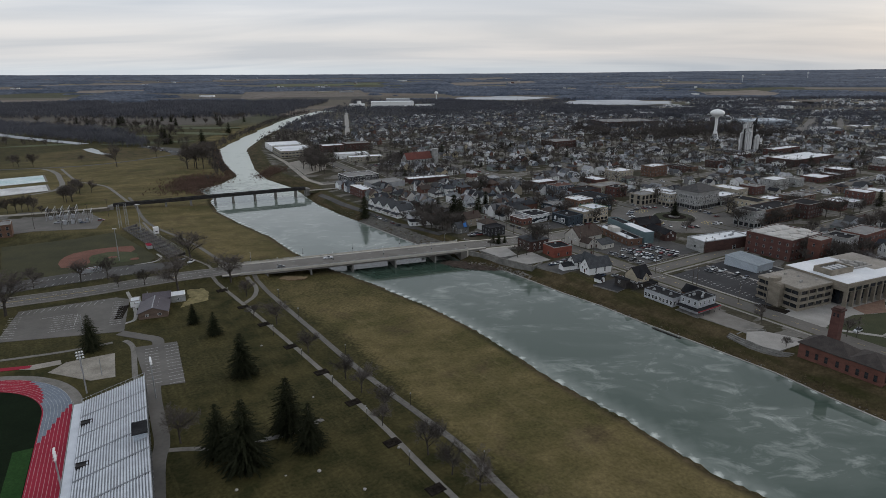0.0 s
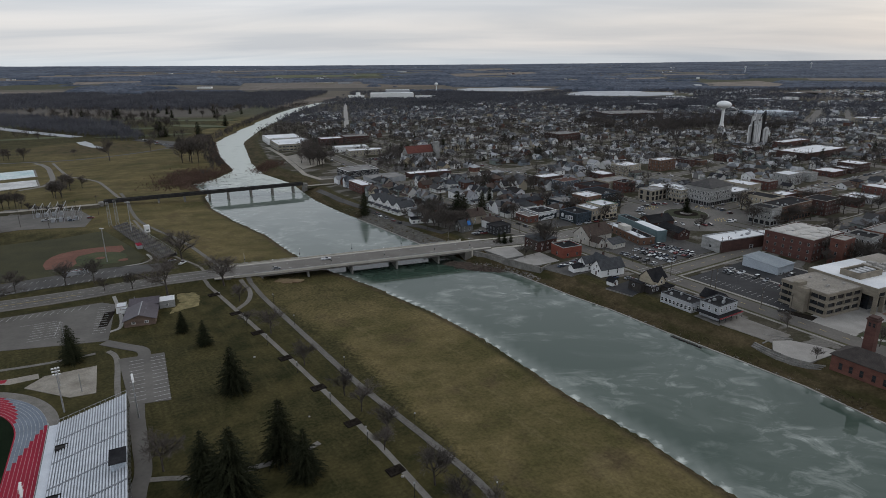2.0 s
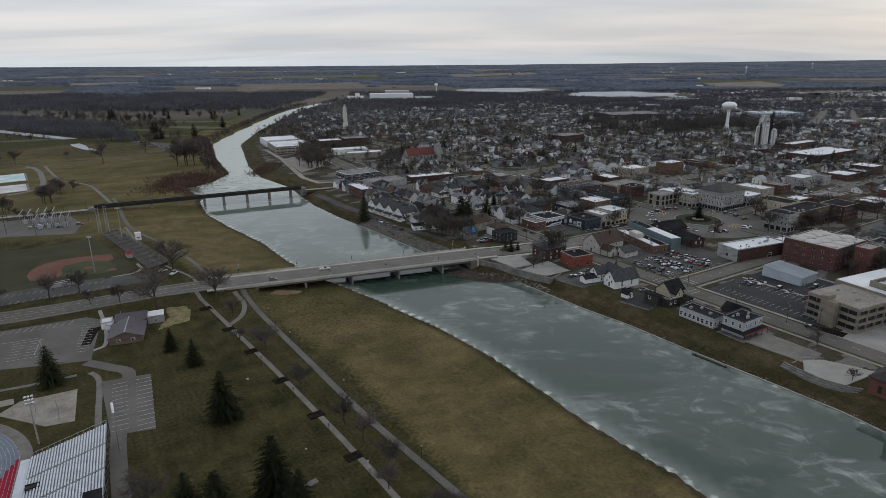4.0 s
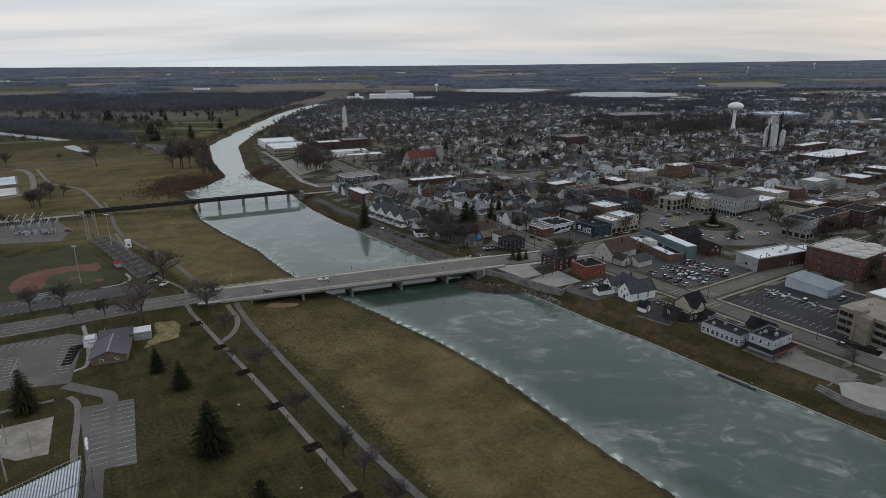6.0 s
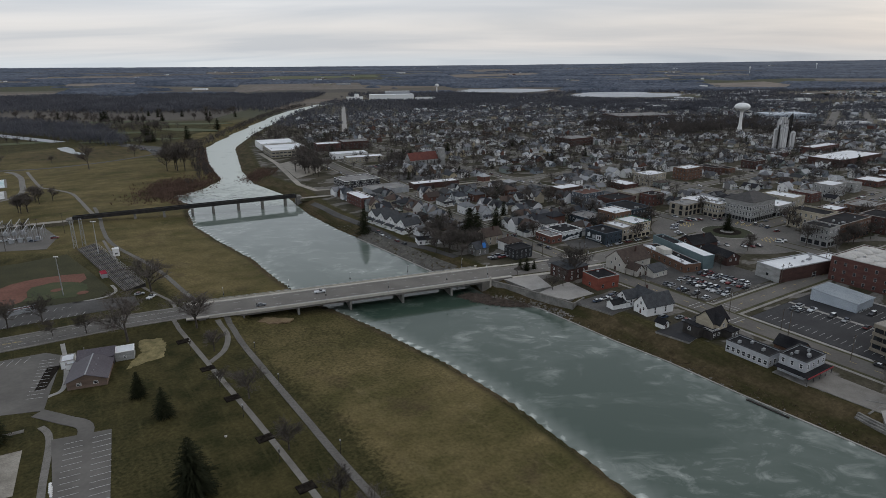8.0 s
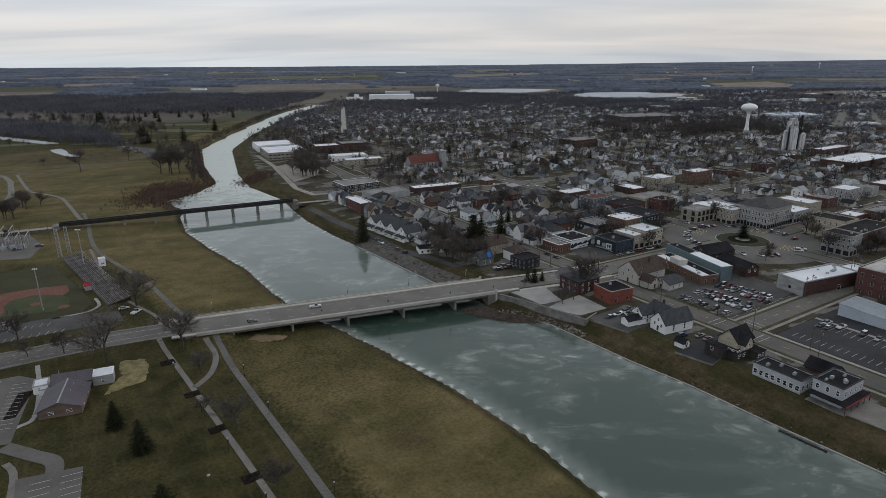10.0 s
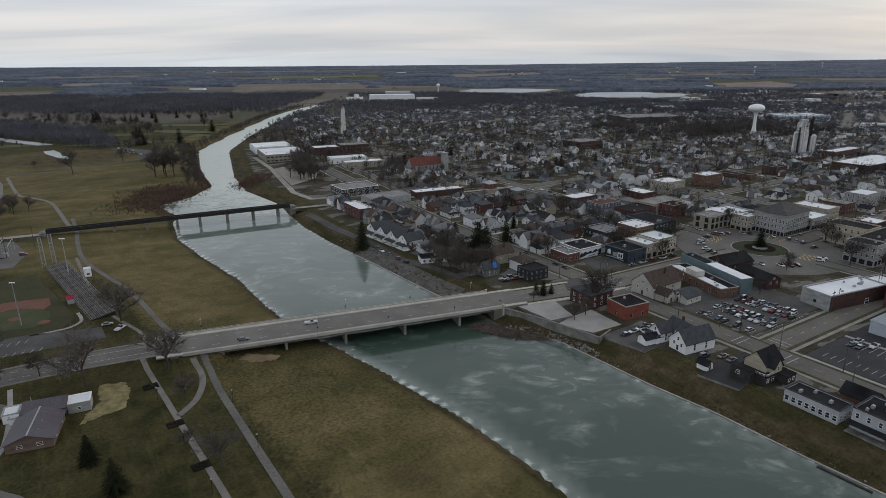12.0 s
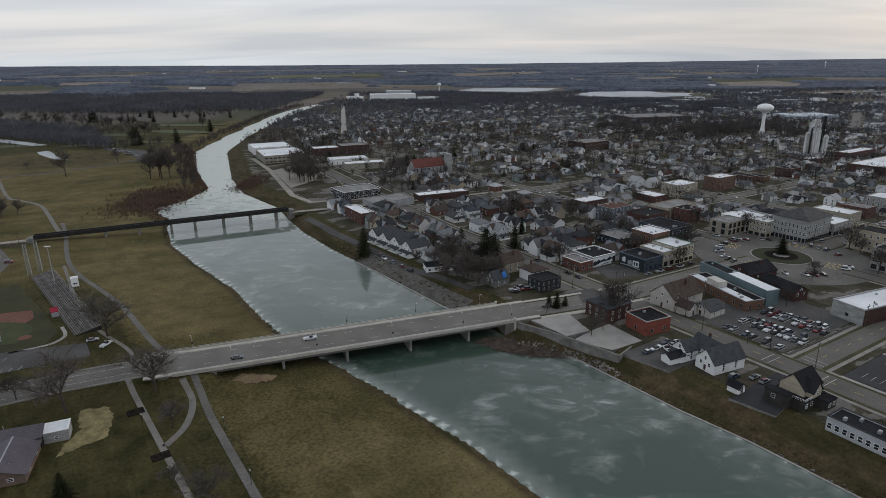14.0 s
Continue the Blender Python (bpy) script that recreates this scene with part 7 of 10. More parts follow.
def office_building():
    take(164.5, 263.7, 23, 24, 24)
    take(186, 267, 34, 52, 24)
    top = thing("office_building", "tan concrete office block with deep window bands", "office building", 164.5, 263.7, None, 24)
    L, D, h = 22.5, 24.0, 11.0
    s = Shape()
    s.box(0.8, 0.8, -0.5, D, L, h - 0.4)
    s.make("core", OFFICE_STONE, top)
    for k in range(4):
        z = k * 3.25
        s = Shape()
        s.box(0, 0, z, D - 1.0, 0.9, z + 1.25)
        s.box(0, 0.9, z, 0.9, L, z + 1.25)
        s.make("spandrel", OFFICE_STONE, top)
    for k in range(3):
        z = k * 3.25 + 1.25
        for i in range(4):
            g = Shape()
            g.box(1.2 + i * 5.6, 0.55, z, 6.1 + i * 5.6, 0.79, z + 2.0)
            g.make("window_band", GLASS, top)
        for y0, y1 in ((1.2, 4.3), (4.7, 7.8), (15.4, 18.5), (18.9, 22.0)):
            g = Shape()
            g.box(0.55, y0, z, 0.79, y1, z + 2.0)
            g.make("window_band", GLASS, top)
    for i in range(5):
        s = Shape()
        s.box(0.6 + i * 5.6, -0.1, 0, 1.15 + i * 5.6, 0.85, h - 0.1)
        s.make("pilaster", OFFICE_STONE, top)
    s = Shape()
    s.box(-2.6, 8.2, -0.5, 0.0, 14.8, h + 0.2)
    s.box(-2.6, 12.2, h + 0.2, 3.0, 14.8, h + 2.0)
    s.make("stair_tower", OFFICE_STONE, top)
    r = Shape()
    r.box(0.3, 0.3, h, D, L, h + 0.25)
    roof = r.make("roof", TAN_ROOF, top)
    for x, y in ((8, 6), (9.5, 6.5), (15, 12), (18, 5), (12, 17)):
        s = Shape()
        s.box(x, y, h + 0.25, x + 1.1, y + 1.0, h + 1.0, 0, 0.08)
        s.make("roof_vent", PALE_CONCRETE, roof)
    # the raised main wing on columns, with its white roof
    X0, Y0, X1, Y1, H = 23.0, -6.8, 76.0, 26.0, 12.2
    s = Shape()
    s.box(X0 + 3.5, Y0 + 5, -0.5, X1, Y1, 7.4)
    s.make("recessed_wall", GLASS, top)
    s = Shape()
    s.box(X0, Y0, 8.2, X1, Y1, H)
    s.make("upper_storey", OFFICE_STONE, top)
    for i in range(10):
        g = Shape()
        g.box(X0 + 1.2 + i * 5.2, Y0 - 0.06, 8.5, X0 + 5.2 + i * 5.2, Y0 + 0.03, 10.1)
        g.make("window_band", GLASS, top)
    for i in range(11):
        s = Shape()
        s.box(X0 + 0.1 + i * 5.2, Y0 - 0.3, -0.5, X0 + 1.0 + i * 5.2, Y0 + 1.4, H - 1.9)
        s.make("column", OFFICE_STONE, top)
    r = Shape()
    r.box(X0 + 0.5, Y0 + 0.5, H, X1 - 20.0, Y1 - 0.5, H + 0.2)
    r.make("white_roof", WHITE_ROOF, top, "bright white flat roof")
    r = Shape()
    r.box(X1 - 20.0, Y0 + 8.5, H, X1 - 0.5, Y1 - 0.5, H + 0.24)
    r.make("gravel_roof", TAN_ROOF, top, "brown gravelled roof end")
    r = Shape()
    r.box(X1 - 20.0, Y0 + 0.5, H, X1 - 0.5, Y0 + 8.5, H + 0.2)
    r.make("white_roof", WHITE_ROOF, top)
    # sunk plant deck behind its screen, and the cluster of ducts beside it
    A, B, C, E = X0 + 4.0, 4.0, X0 + 20.0, 13.5
    s = Shape()
    for x0, y0, x1, y1 in ((A, B, C, B + 0.6), (A, E - 0.6, C, E), (A, B + 0.6, A + 0.6, E - 0.6), (C - 0.6, B + 0.6, C, E - 0.6)):
        s.box(x0, y0, H + 0.2, x1, y1, H + 2.9)
    s.make("roof_screen", OFFICE_STONE, top)
    s = Shape()
    s.box(A + 0.6, B + 0.6, H + 0.2, C - 0.6, E - 0.6, H + 1.9)
    s.make("plant_deck", DARK_STEEL, top)
    for i in range(4):
        s = Shape()
        s.box(A + 1.6 + i * 3.5, B + 2, H + 1.9, A + 4.0 + i * 3.5, B + 7, H + 2.6, 0, 0.1)
        s.make("rooftop_unit", STEEL, top)
    for i in range(7):
        s = Shape()
        x, y = X0 + 24 + (i % 4) * 3.6, 8.0 + (i // 4) * 5.0
        s.box(x, y, H + 0.2, x + 2.6, y + 3.4, H + 1.2 + 0.5 * (i % 3), 0, 0.08)
        s.make("rooftop_unit", PALE_CONCRETE, top)
    s = Shape()
    s.box(X0 + 23, 13, H + 0.21, X0 + 38, 13.6, H + 0.9)
    s.box(X0 + 23, 6, H + 0.21, X0 + 38, 6.6, H + 0.9)
    s.make("duct", PALE_CONCRETE, top)


office_building()


def courthouse():
    take(203, 476, 22, 27)
    top = thing("corner_block", "pale grey three-storey block with a dark hip roof", "building", 203, 476, None, 32)
    L, D, h = 21.0, 27.0, 14.0
    s = Shape()
    s.box(0, 0, -0.5, D, L, h)
    s.make("wall", GREY_STONE, top)
    r = Shape()
    hip_roof(r, 0, 0, D, L, h + 0.3, 5.0, 0.9)
    r.make("roof", material("dark_slate", (0.05, 0.048, 0.048), (0.08, 0.076, 0.074), 0.4, 4, 0.9), top)
    s = Shape()
    s.box(-0.5, -0.5, h - 0.8, D + 0.5, L + 0.5, h + 0.05)
    s.make("cornice", GREY_STONE, top)
    for ax, ay, ex, ey, n, k in ((0, 0, D, 0, D, 12), (0, L, 0, 0, L, 9)):
        for fl in range(3):
            for i in range(k):
                nm, me, z = ("shop_window", window_mesh(1.6, 2.4, DARK_STEEL), 0.5) if fl == 0 else ("window", window_mesh(0.95, 2.2, WHITE_PAINT), 0.9 + fl * 3.8)
                same_mesh(nm, me, top, face_pose(ax, ay, ex, ey, n * (i + 0.5) / k, z))


courthouse()


BROWN_SHINGLE = material("dark_brown_shingles", (0.04, 0.034, 0.031), (0.065, 0.055, 0.05), 0.4, 4, 0.95)


def fire_house():
    take(156, 194, 30, 14)
    top = thing("brick_works", "red brick riverside works with a dark roof and arched openings", "building", 156.0, 194.0, None, 32)
    s = Shape()
    s.box(0, 0, -1.0, 11, 30, 5.6)
    s.make("wall", ORANGE_BRICK, top)
    r = Shape()
    hip_roof(r, 0, 12, 11, 30, 5.9, 3.6, 0.6)
    r.make("roof", BROWN_SHINGLE, top)
    r = Shape()
    hip_roof(r, 0, 0, 13, 12.5, 6.1, 3.2, 0.6)
    r.make("roof", BROWN_SHINGLE, top)
    for y in (2.5, 5.5, 8.5, 12.0, 15.5, 19.5, 23, 26.5):
        same_mesh("window", window_mesh(1.1, 2.4, DARK_BRICK), top, face_pose(0, 30, 0, 0, 30 - y, 1.0))
    for x in (2, 5, 8):
        same_mesh("window", window_mesh(1.1, 2.2, DARK_BRICK), top, face_pose(0, 0, 11, 0, x, 1.0))
    s = Shape()
    s.box(11, 22, -0.5, 14.6, 25.6, 18.5, 0, 0.15)
    s.make("hose_tower", RED_BRICK, top)
    s = Shape()
    s.box(10.8, 21.8, 18.5, 14.8, 25.8, 19.1)
    s.box(11.3, 22.3, 19.1, 14.3, 25.3, 19.8)
    s.make("tower_cornice", DARK_BRICK, top)
    for x, y, a in ((11.1, 23.0, 1), (11.1, 24.4, 1)):
        same_mesh("window", window_mesh(0.7, 1.4, DARK_BRICK), top, face_pose(11.13, 25.6, 11.13, 22, 25.6 - y, 16.2))


fire_house()


def church():
    take(-43, 705, 14, 36)
    top = thing("church", "stone church with a red tiled gable roof and corner tower", "church", -43, 705, None, 30)
    s = Shape()
    gable_walls(s, 13, 33, 9.0, 7.0)
    w = s.make("nave_wall", GREY_STONE, top)
    w.matrix_basis = pose(19, 7, 0, 0, 0, 90)
    r = Shape()
    gable_roof(r, 13, 33, 9.0, 7.0, 0.4, 0.25)
    q = r.make("roof", RED_TILE, top)
    q.matrix_basis = pose(19, 7, 0, 0, 0, 90)
    s = Shape()
    s.box(37, -2, -0.5, 42.5, 3.5, 19)
    s.box(36.7, -2.3, 19, 42.8, 3.8, 19.6)
    s.make("tower", GREY_STONE, top)
    for i in range(7):
        same_mesh("window", window_mesh(1.0, 3.2, GREY_STONE), top, face_pose(3, 0.45, 35, 0.45, 2.5 + i * 4.3, 4.6))
    s = Shape()
    s.box(3, -4.5, -0.5, 30, 0.45, 3.6)
    s.make("aisle", GREY_STONE, top)


church()
b("school", "old dark red brick school with a pale flat roof", 160, 870, 30, 40, 10, DARK_BRICK, GREY_ROOF, floors=2, units=3)

# houses that can be told apart along the river
house("white farm-style house with a dark gable roof on the river bank", 85.5, 325.0, 294, 8.5, 15.0, 4.2, 4.2, WHITE_PAINT, DARK_SHINGLES, False, False, 0, windows=11)
house("white cross-gabled house with a dark grey roof", 77.0, 333.0, 294, 6.5, 9.0, 4.4, 3.0, WHITE_PAINT, DARK_SHINGLES, True, False, 0, windows=11)
house("small white gabled garage beside the house", 70.5, 329.5, 114, 4.6, 8.5, 2.7, 1.4, WHITE_PAINT, BLACK_ROOF, False, False, 0, windows=1)
house("white two-storey wing with a dark roof", 84.0, 331.5, 24, 7.0, 11.0, 5.2, 3.0, WHITE_PAINT, DARK_SHINGLES, False, True, 0, windows=11)


def tavern_house(x, y):
    top = thing("tavern", "dark tavern with cream upper gables and roof decks", "tavern", x, y, None, 32)
    dark = material("dark_siding", (0.03, 0.026, 0.025), (0.055, 0.05, 0.045))
    for nm, x0, y0, x1, y1, z1 in (("ground_floor", -6.5, -5.0, 6.0, 6.0, 3.2), ("side_wing", -9.5, -1.0, -6.5, 6.5, 4.6), ("front_wing", 0.5, -8.6, 6.0, -5.0, 3.0)):
        s = Shape()
        s.box(x0, y0, -1.2, x1, y1, z1)
        wing = s.make(nm, dark, top)
        s = Shape()
        s.box(x0 - 0.2, y0 - 0.2, z1, x1 + 0.2, y1 + 0.2, z1 + 0.2)
        s.make("deck_roof", BLACK_ROOF, wing)
    s = Shape()
    gable_walls(s, 8.0, 10.0, 6.0, 4.0, 0, 3.3)
    s.make("upper_storey", CREAM_WALL, top).matrix_basis = pose(1.5, 1.0, 0, 0, 0, 90)
    r = Shape()
    gable_roof(r, 8.0, 10.0, 6.0, 4.0, 0.5, 0.25)
    r.make("main_roof", BLACK_ROOF, top).matrix_basis = pose(1.5, 1.0, 0, 0, 0, 90)
    s = Shape()
    gable_walls(s, 5.0, 6.5, 5.6, 3.0, 0, 3.3)
    s.make("cross_gable", CREAM_WALL, top).matrix_basis = pose(0.5, -1.8, 0)
    r = Shape()
    gable_roof(r, 5.0, 6.5, 5.6, 3.0, 0.45, 0.22)
    r.make("cross_roof", BLACK_ROOF, top).matrix_basis = pose(0.5, -1.8, 0)
    for x0, y0, x1, y1 in ((-6.5, -5.0, 0.0, -4.9), (-6.5, -5.0, -6.4, -1.0)):
        s = Shape()
        s.box(x0, y0, 4.2, x1, y1, 4.3)
        n = int(max(x1 - x0, y1 - y0) / 0.5)
        for i in range(n + 1):
            q = i / n
            s.box(x0 + (x1 - x0 - 0.06) * q, y0 + (y1 - y0 - 0.06) * q, 3.4, x0 + (x1 - x0 - 0.06) * q + 0.06, y0 + (y1 - y0 - 0.06) * q + 0.06, 4.2)
        s.make("deck_rail", WHITE_PAINT, top)
    for q in (1.5, 4.5, 8.0):
        same_mesh("window", window_mesh(1.2, 1.3, WHITE_PAINT), top, face_pose(-6.5, -5.0, 6.0, -5.0, q, 1.0))
    for q in (1.5, 4.0):
        same_mesh("window", window_mesh(1.2, 1.2, WHITE_PAINT), top, face_pose(0.5, -8.6, 6.0, -8.6, q, 1.0))
    same_mesh("window", window_mesh(0.9, 1.5, WHITE_PAINT), top, face_pose(-2.0, -5.05, 3.0, -5.05, 2.5, 4.2))
    same_mesh("window", window_mesh(0.9, 1.5, WHITE_PAINT), top, face_pose(6.5, -3.0, 6.5, 5.0, 4.0, 4.6))
    same_mesh("window", window_mesh(1.2, 1.3, WHITE_PAINT), top, face_pose(-9.5, 6.5, -9.5, -1.0, 3.0, 2.2))


tavern_house(101.5, 301.8)
house("little white shed with a grey roof", 83.4, 307.6, 32, 3.6, 4.2, 2.3, 1.4, WHITE_PAINT, BLACK_ROOF, False, False, 0, windows=1)
house("small dark-roofed garage behind the diner", 124.5, 283.0, 32, 7, 10, 3.0, 2.8, BROWN_BRICK, BLACK_ROOF, False, False, 0, windows=2)
house("large white meeting house with a steep brown-grey roof", 92.0, 386.0, 302, 13.0, 20.0, 5.6, 5.4, OLD_WHITE, BROWN_SHINGLES, False, True, 0, windows=11)
house("low white wing of the meeting house", 91.5, 374.5, 32, 5.5, 9.0, 3.6, 2.6, OLD_WHITE, BROWN_SHINGLES, False, False, 0, windows=3)
house("low white annex with a grey roof", 101.5, 374.0, 302, 10.0, 10.5, 3.2, 2.4, OLD_WHITE, DARK_SHINGLES, False, False, 0)
OLD_HOUSE = (57.0, 372.5)
def hip_house(label, x, y, turn, w, d, z, rise, wall, roof):
    top = thing("house", label, "house", x, y, None, turn, "houses of the town")
    s = Shape()
    s.box(-w / 2, -d / 2, -0.8, w / 2, d / 2, z)
    s.make("wall", wall, top)
    s = Shape()
    hip_roof(s, -w / 2, -d / 2, w / 2, d / 2, z, rise, 0.6)
    s.make("roof", roof, top)
    s = Shape()
    s.box(w * 0.2, -0.4, z + rise * 0.4, w * 0.2 + 0.7, 0.4, z + rise + 0.9)
    s.make("chimney", RED_BRICK, top)
    for i in range(3):
        for k in (0.9, 3.6):
            same_mesh("window", window_mesh(0.9, 1.5, WHITE_PAINT), top, face_pose(-w / 2, -d / 2, w / 2, -d / 2, w * (0.2 + 0.3 * i), k))
            same_mesh("window", window_mesh(0.9, 1.5, WHITE_PAINT), top, face_pose(w / 2, -d / 2, w / 2, d / 2, d * (0.2 + 0.3 * i), k))
            same_mesh("window", window_mesh(0.9, 1.5, WHITE_PAINT), top, face_pose(-w / 2, d / 2, -w / 2, -d / 2, d * (0.2 + 0.3 * i), k))


hip_house("white house with a brown hip roof by the bridge", 31.5, 421.5, 122, 10.0, 10.5, 5.4, 2.6, WHITE_PAINT, BROWN_SHINGLES)
house("beige house with a tall gable near the bridge", 20.0, 434.5, 302, 9.5, 13.0, 5.8, 4.0, TAN_STONE, BROWN_SHINGLES, True, True, 0, windows=11)
hip_house("large old dark brick house behind a bare tree", *OLD_HOUSE, 32, 14.0, 13.0, 6.8, 2.6, DARK_BRICK, DARK_SHINGLES)
house("grey weathered house above the river", 12.0, 413.0, 302, 8.0, 9.0, 4.2, 3.2, DARK_SIDING, DARK_SHINGLES, False, True, 0)
for i_ in range(4):
    house("white terraced house with a grey gable roof facing the river", -31.0 - i_ * 7.4, 463.5 + i_ * 9.4, 308, 9.6, 13.0, 5.6, 3.6, WHITE_PAINT, DARK_SHINGLES, True, False, 0, group="riverside terrace")
for x, y, L, D in ((80, 311, 10, 12), (72, 322, 8, 10), (99, 294, 12, 12), (84, 388, 14, 18), (98, 372, 10, 12), (48, 368, 14, 16), (18, 414, 14, 14), (6, 428, 14, 16), (0, 408, 12, 12), (120, 278, 10, 10)):
    take(x, y, L, D)
for i_ in range(5):
    take(-42.0 - i_ * 7.6, 454 + i_ * 9.6, 16, 14)
block("cottage", "low dark-roofed cottage with pale walls by the river road", "cottage", -24.0, 431.0, 9.0, 17.0, 3.2, WHITE_PAINT, BLACK_ROOF, 1, (1.2, 1.2), 3.0, turn=14, parapet=0.05, units=1, trim=BLACK_WALL)
take(-26, 429, 12, 20)

# more blocks filling the streets round the square
rnd_town = random.Random(11)
FILL = [("brick_building", "brick commercial block on a town street", w, r) for w in (RED_BRICK, DARK_BRICK, BROWN_BRICK, GREY_STONE, YELLOW_BLOCK) for r in (WHITE_ROOF, WHITE_ROOF, GREY_ROOF, BLACK_ROOF)]
count = 0
for u0 in (-96, -56, 18, 92, 132, -150, -190, -230):
    v = 46.0
    while v < 420 and count < 60:
        D, L = rnd_town.uniform(10, 26), rnd_town.uniform(14, 22)
        cv, cu = v + D / 2, u0 + L / 2
        x, y = town(v, u0)
        if abs(u0) > 60 and v > 260:
            break
        if is_free(cv, cu, min(D, L) / 2 - 0.5) and not any(a < v + D and v < c and bb < u0 + L and u0 < d for a, bb, c, d in TAKEN) and x < 0.76 * y + 25:
            nm, lb, w, r = rnd_town.choice(FILL)
            h = rnd_town.choice((5.0, 7.5, 8.0, 10.5, 11.0))
            block(nm, lb, "building", x, y, L, D, h, w, r, int(h / 3.4), (1.0, 1.6), rnd_town.uniform(2.8, 4.2), units=rnd_town.randint(0, 4), group="town blocks")
            take(x, y, L, D)
            count += 1
        v += D + rnd_town.choice((0.5, 0.5, 4, 9))
# ---- painted walls, crossings and the stone-faced bank ----
def wall_panels(name, label, ax, ay, bx, by, base, shapes):
    """Flat painted shapes on the wall from a to b (outside to the right): (colour material, list of (along, height))."""
    L = math.hypot(bx - ax, by - ay)
    top = thing(name, label, "mural", ax, ay, base, math.degrees(math.atan2(by - ay, bx - ax)))
    for i, (mat, pts) in enumerate(shapes):
        s = Shape()
        y0, y1 = -0.06 - i * 0.012, 0.0
        n = len(pts)
        s.solid([(x, y0, z) for x, z in pts] + [(x, y1, z) for x, z in pts], [tuple(range(n))] + [(k, k + n, (k + 1) % n + n, (k + 1) % n) for k in range(n)])
        s.make("painted_shape", mat, top)
    return top


NAVY = material("mural_navy", (0.012, 0.018, 0.024), (0.025, 0.034, 0.04), 0.5, 3, 0.8)
MURAL_WHITE = material("mural_white", (0.5, 0.52, 0.53), (0.66, 0.67, 0.68), 0.6, 3, 0.8)
MURAL_GREY = material("mural_grey", (0.20, 0.22, 0.23), (0.32, 0.34, 0.35), 0.6, 3, 0.8)
m0 = (65.5, 435.6)
wall_panels("wall_mural", "black, white and grey abstract mural on a hall's side wall", *m0, m0[0] + 17 * VX, m0[1] + 17 * VY, 0.3, (
    (MURAL_WHITE, [(0.2, 0.3), (16.8, 0.3), (16.8, 5.4), (0.2, 5.4)]),
    (NAVY, [(0.2, 2.6), (1.5, 4.0), (2.4, 3.0), (4.2, 4.2), (5.6, 3.2), (8, 3.9), (10, 3.0), (12.5, 4.4), (14.2, 3.5), (16.8, 4.6), (16.8, 0.3), (14.6, 0.3), (12, 2.4), (6, 2.2), (2, 1.0), (0.2, 1.2)]),
    (MURAL_WHITE, [(2.5, 0.6), (7, 1.8), (12, 2.3), (14.5, 3.1), (15, 1.6), (12.6, 0.7), (6, 0.4)]),
    (NAVY, [(6, 0.9), (11.5, 1.5), (12.2, 1.1), (7, 0.7)]),
))
m1 = (90.3 - 17 * VY, 427.2 + 17 * VX)
wall_panels("wall_mural", "navy mural with white blocky shapes on a shop's side wall", *m1, 90.3, 427.2, 0.3, (
    (NAVY, [(0.2, 0.2), (16.8, 0.2), (16.8, 6.6), (0.2, 6.6)]),
    (MURAL_WHITE, [(2, 4.6), (3.5, 5.6), (4.4, 4.8), (4.4, 2.6), (2, 2.6)]),
    (MURAL_GREY, [(6, 4.3), (9, 4.6), (9, 2.2), (6, 2.2)]),
    (MURAL_WHITE, [(9.4, 4.9), (13.5, 5.2), (13.5, 1.8), (9.4, 1.8)]),
    (MURAL_GREY, [(1, 1.4), (7, 1.9), (14.5, 1.2), (14.5, 0.7), (7, 1.1), (1, 0.8)]),
    (NAVY, [(10.2, 4.2), (11.2, 4.2), (11.2, 2.4), (10.2, 2.4)]),
    (NAVY, [(11.8, 4.3), (12.8, 4.3), (12.8, 2.4), (11.8, 2.4)]),
))


def crossing(v, u, along, n=8, length=3.2):
    """The two thin lines of a street crossing."""
    x, y = town(v, u)
    c, s = math.cos(radians(along)), math.sin(radians(along))
    return [(x - c * 4.2 - s * o, y - s * 4.2 + c * o, along, 8.4) for o in (-1.3, 1.3)]


stripes("crossing_marking", "thin white lines of a street crossing", crossing(-127, -64, 32) + crossing(-116, -74, 122) + crossing(-127, -84, 32) + crossing(-138, 2, 32) + crossing(-120, -2, 122, 9), PAINT_LINE, 0.22)
stripes("lane_marking", "white dashed lines along the town streets", [(*town(-127, u), 122, 3.0) for u in range(-240, 400, 9)] + [(*town(v, 0), 32, 3.0) for v in range(44, 500, 9)] + [(*town(v, -74), 32, 3.0) for v in range(-110, 280, 9)], YELLOW_LINE, 0.16)
stripes("lane_marking", "white lines on the street from the bridge", [(ax + (bx - ax) * i / 6 - 0.45 * o, ay + (by - ay) * i / 6 + 0.88 * o, math.degrees(math.atan2(by - ay, bx - ax)), 3.0) for (ax, ay), (bx, by) in zip(MAIN[:-1], MAIN[1:]) for i in range(6) for o in (-2.8, 2.8)], PAINT_LINE, 0.16)


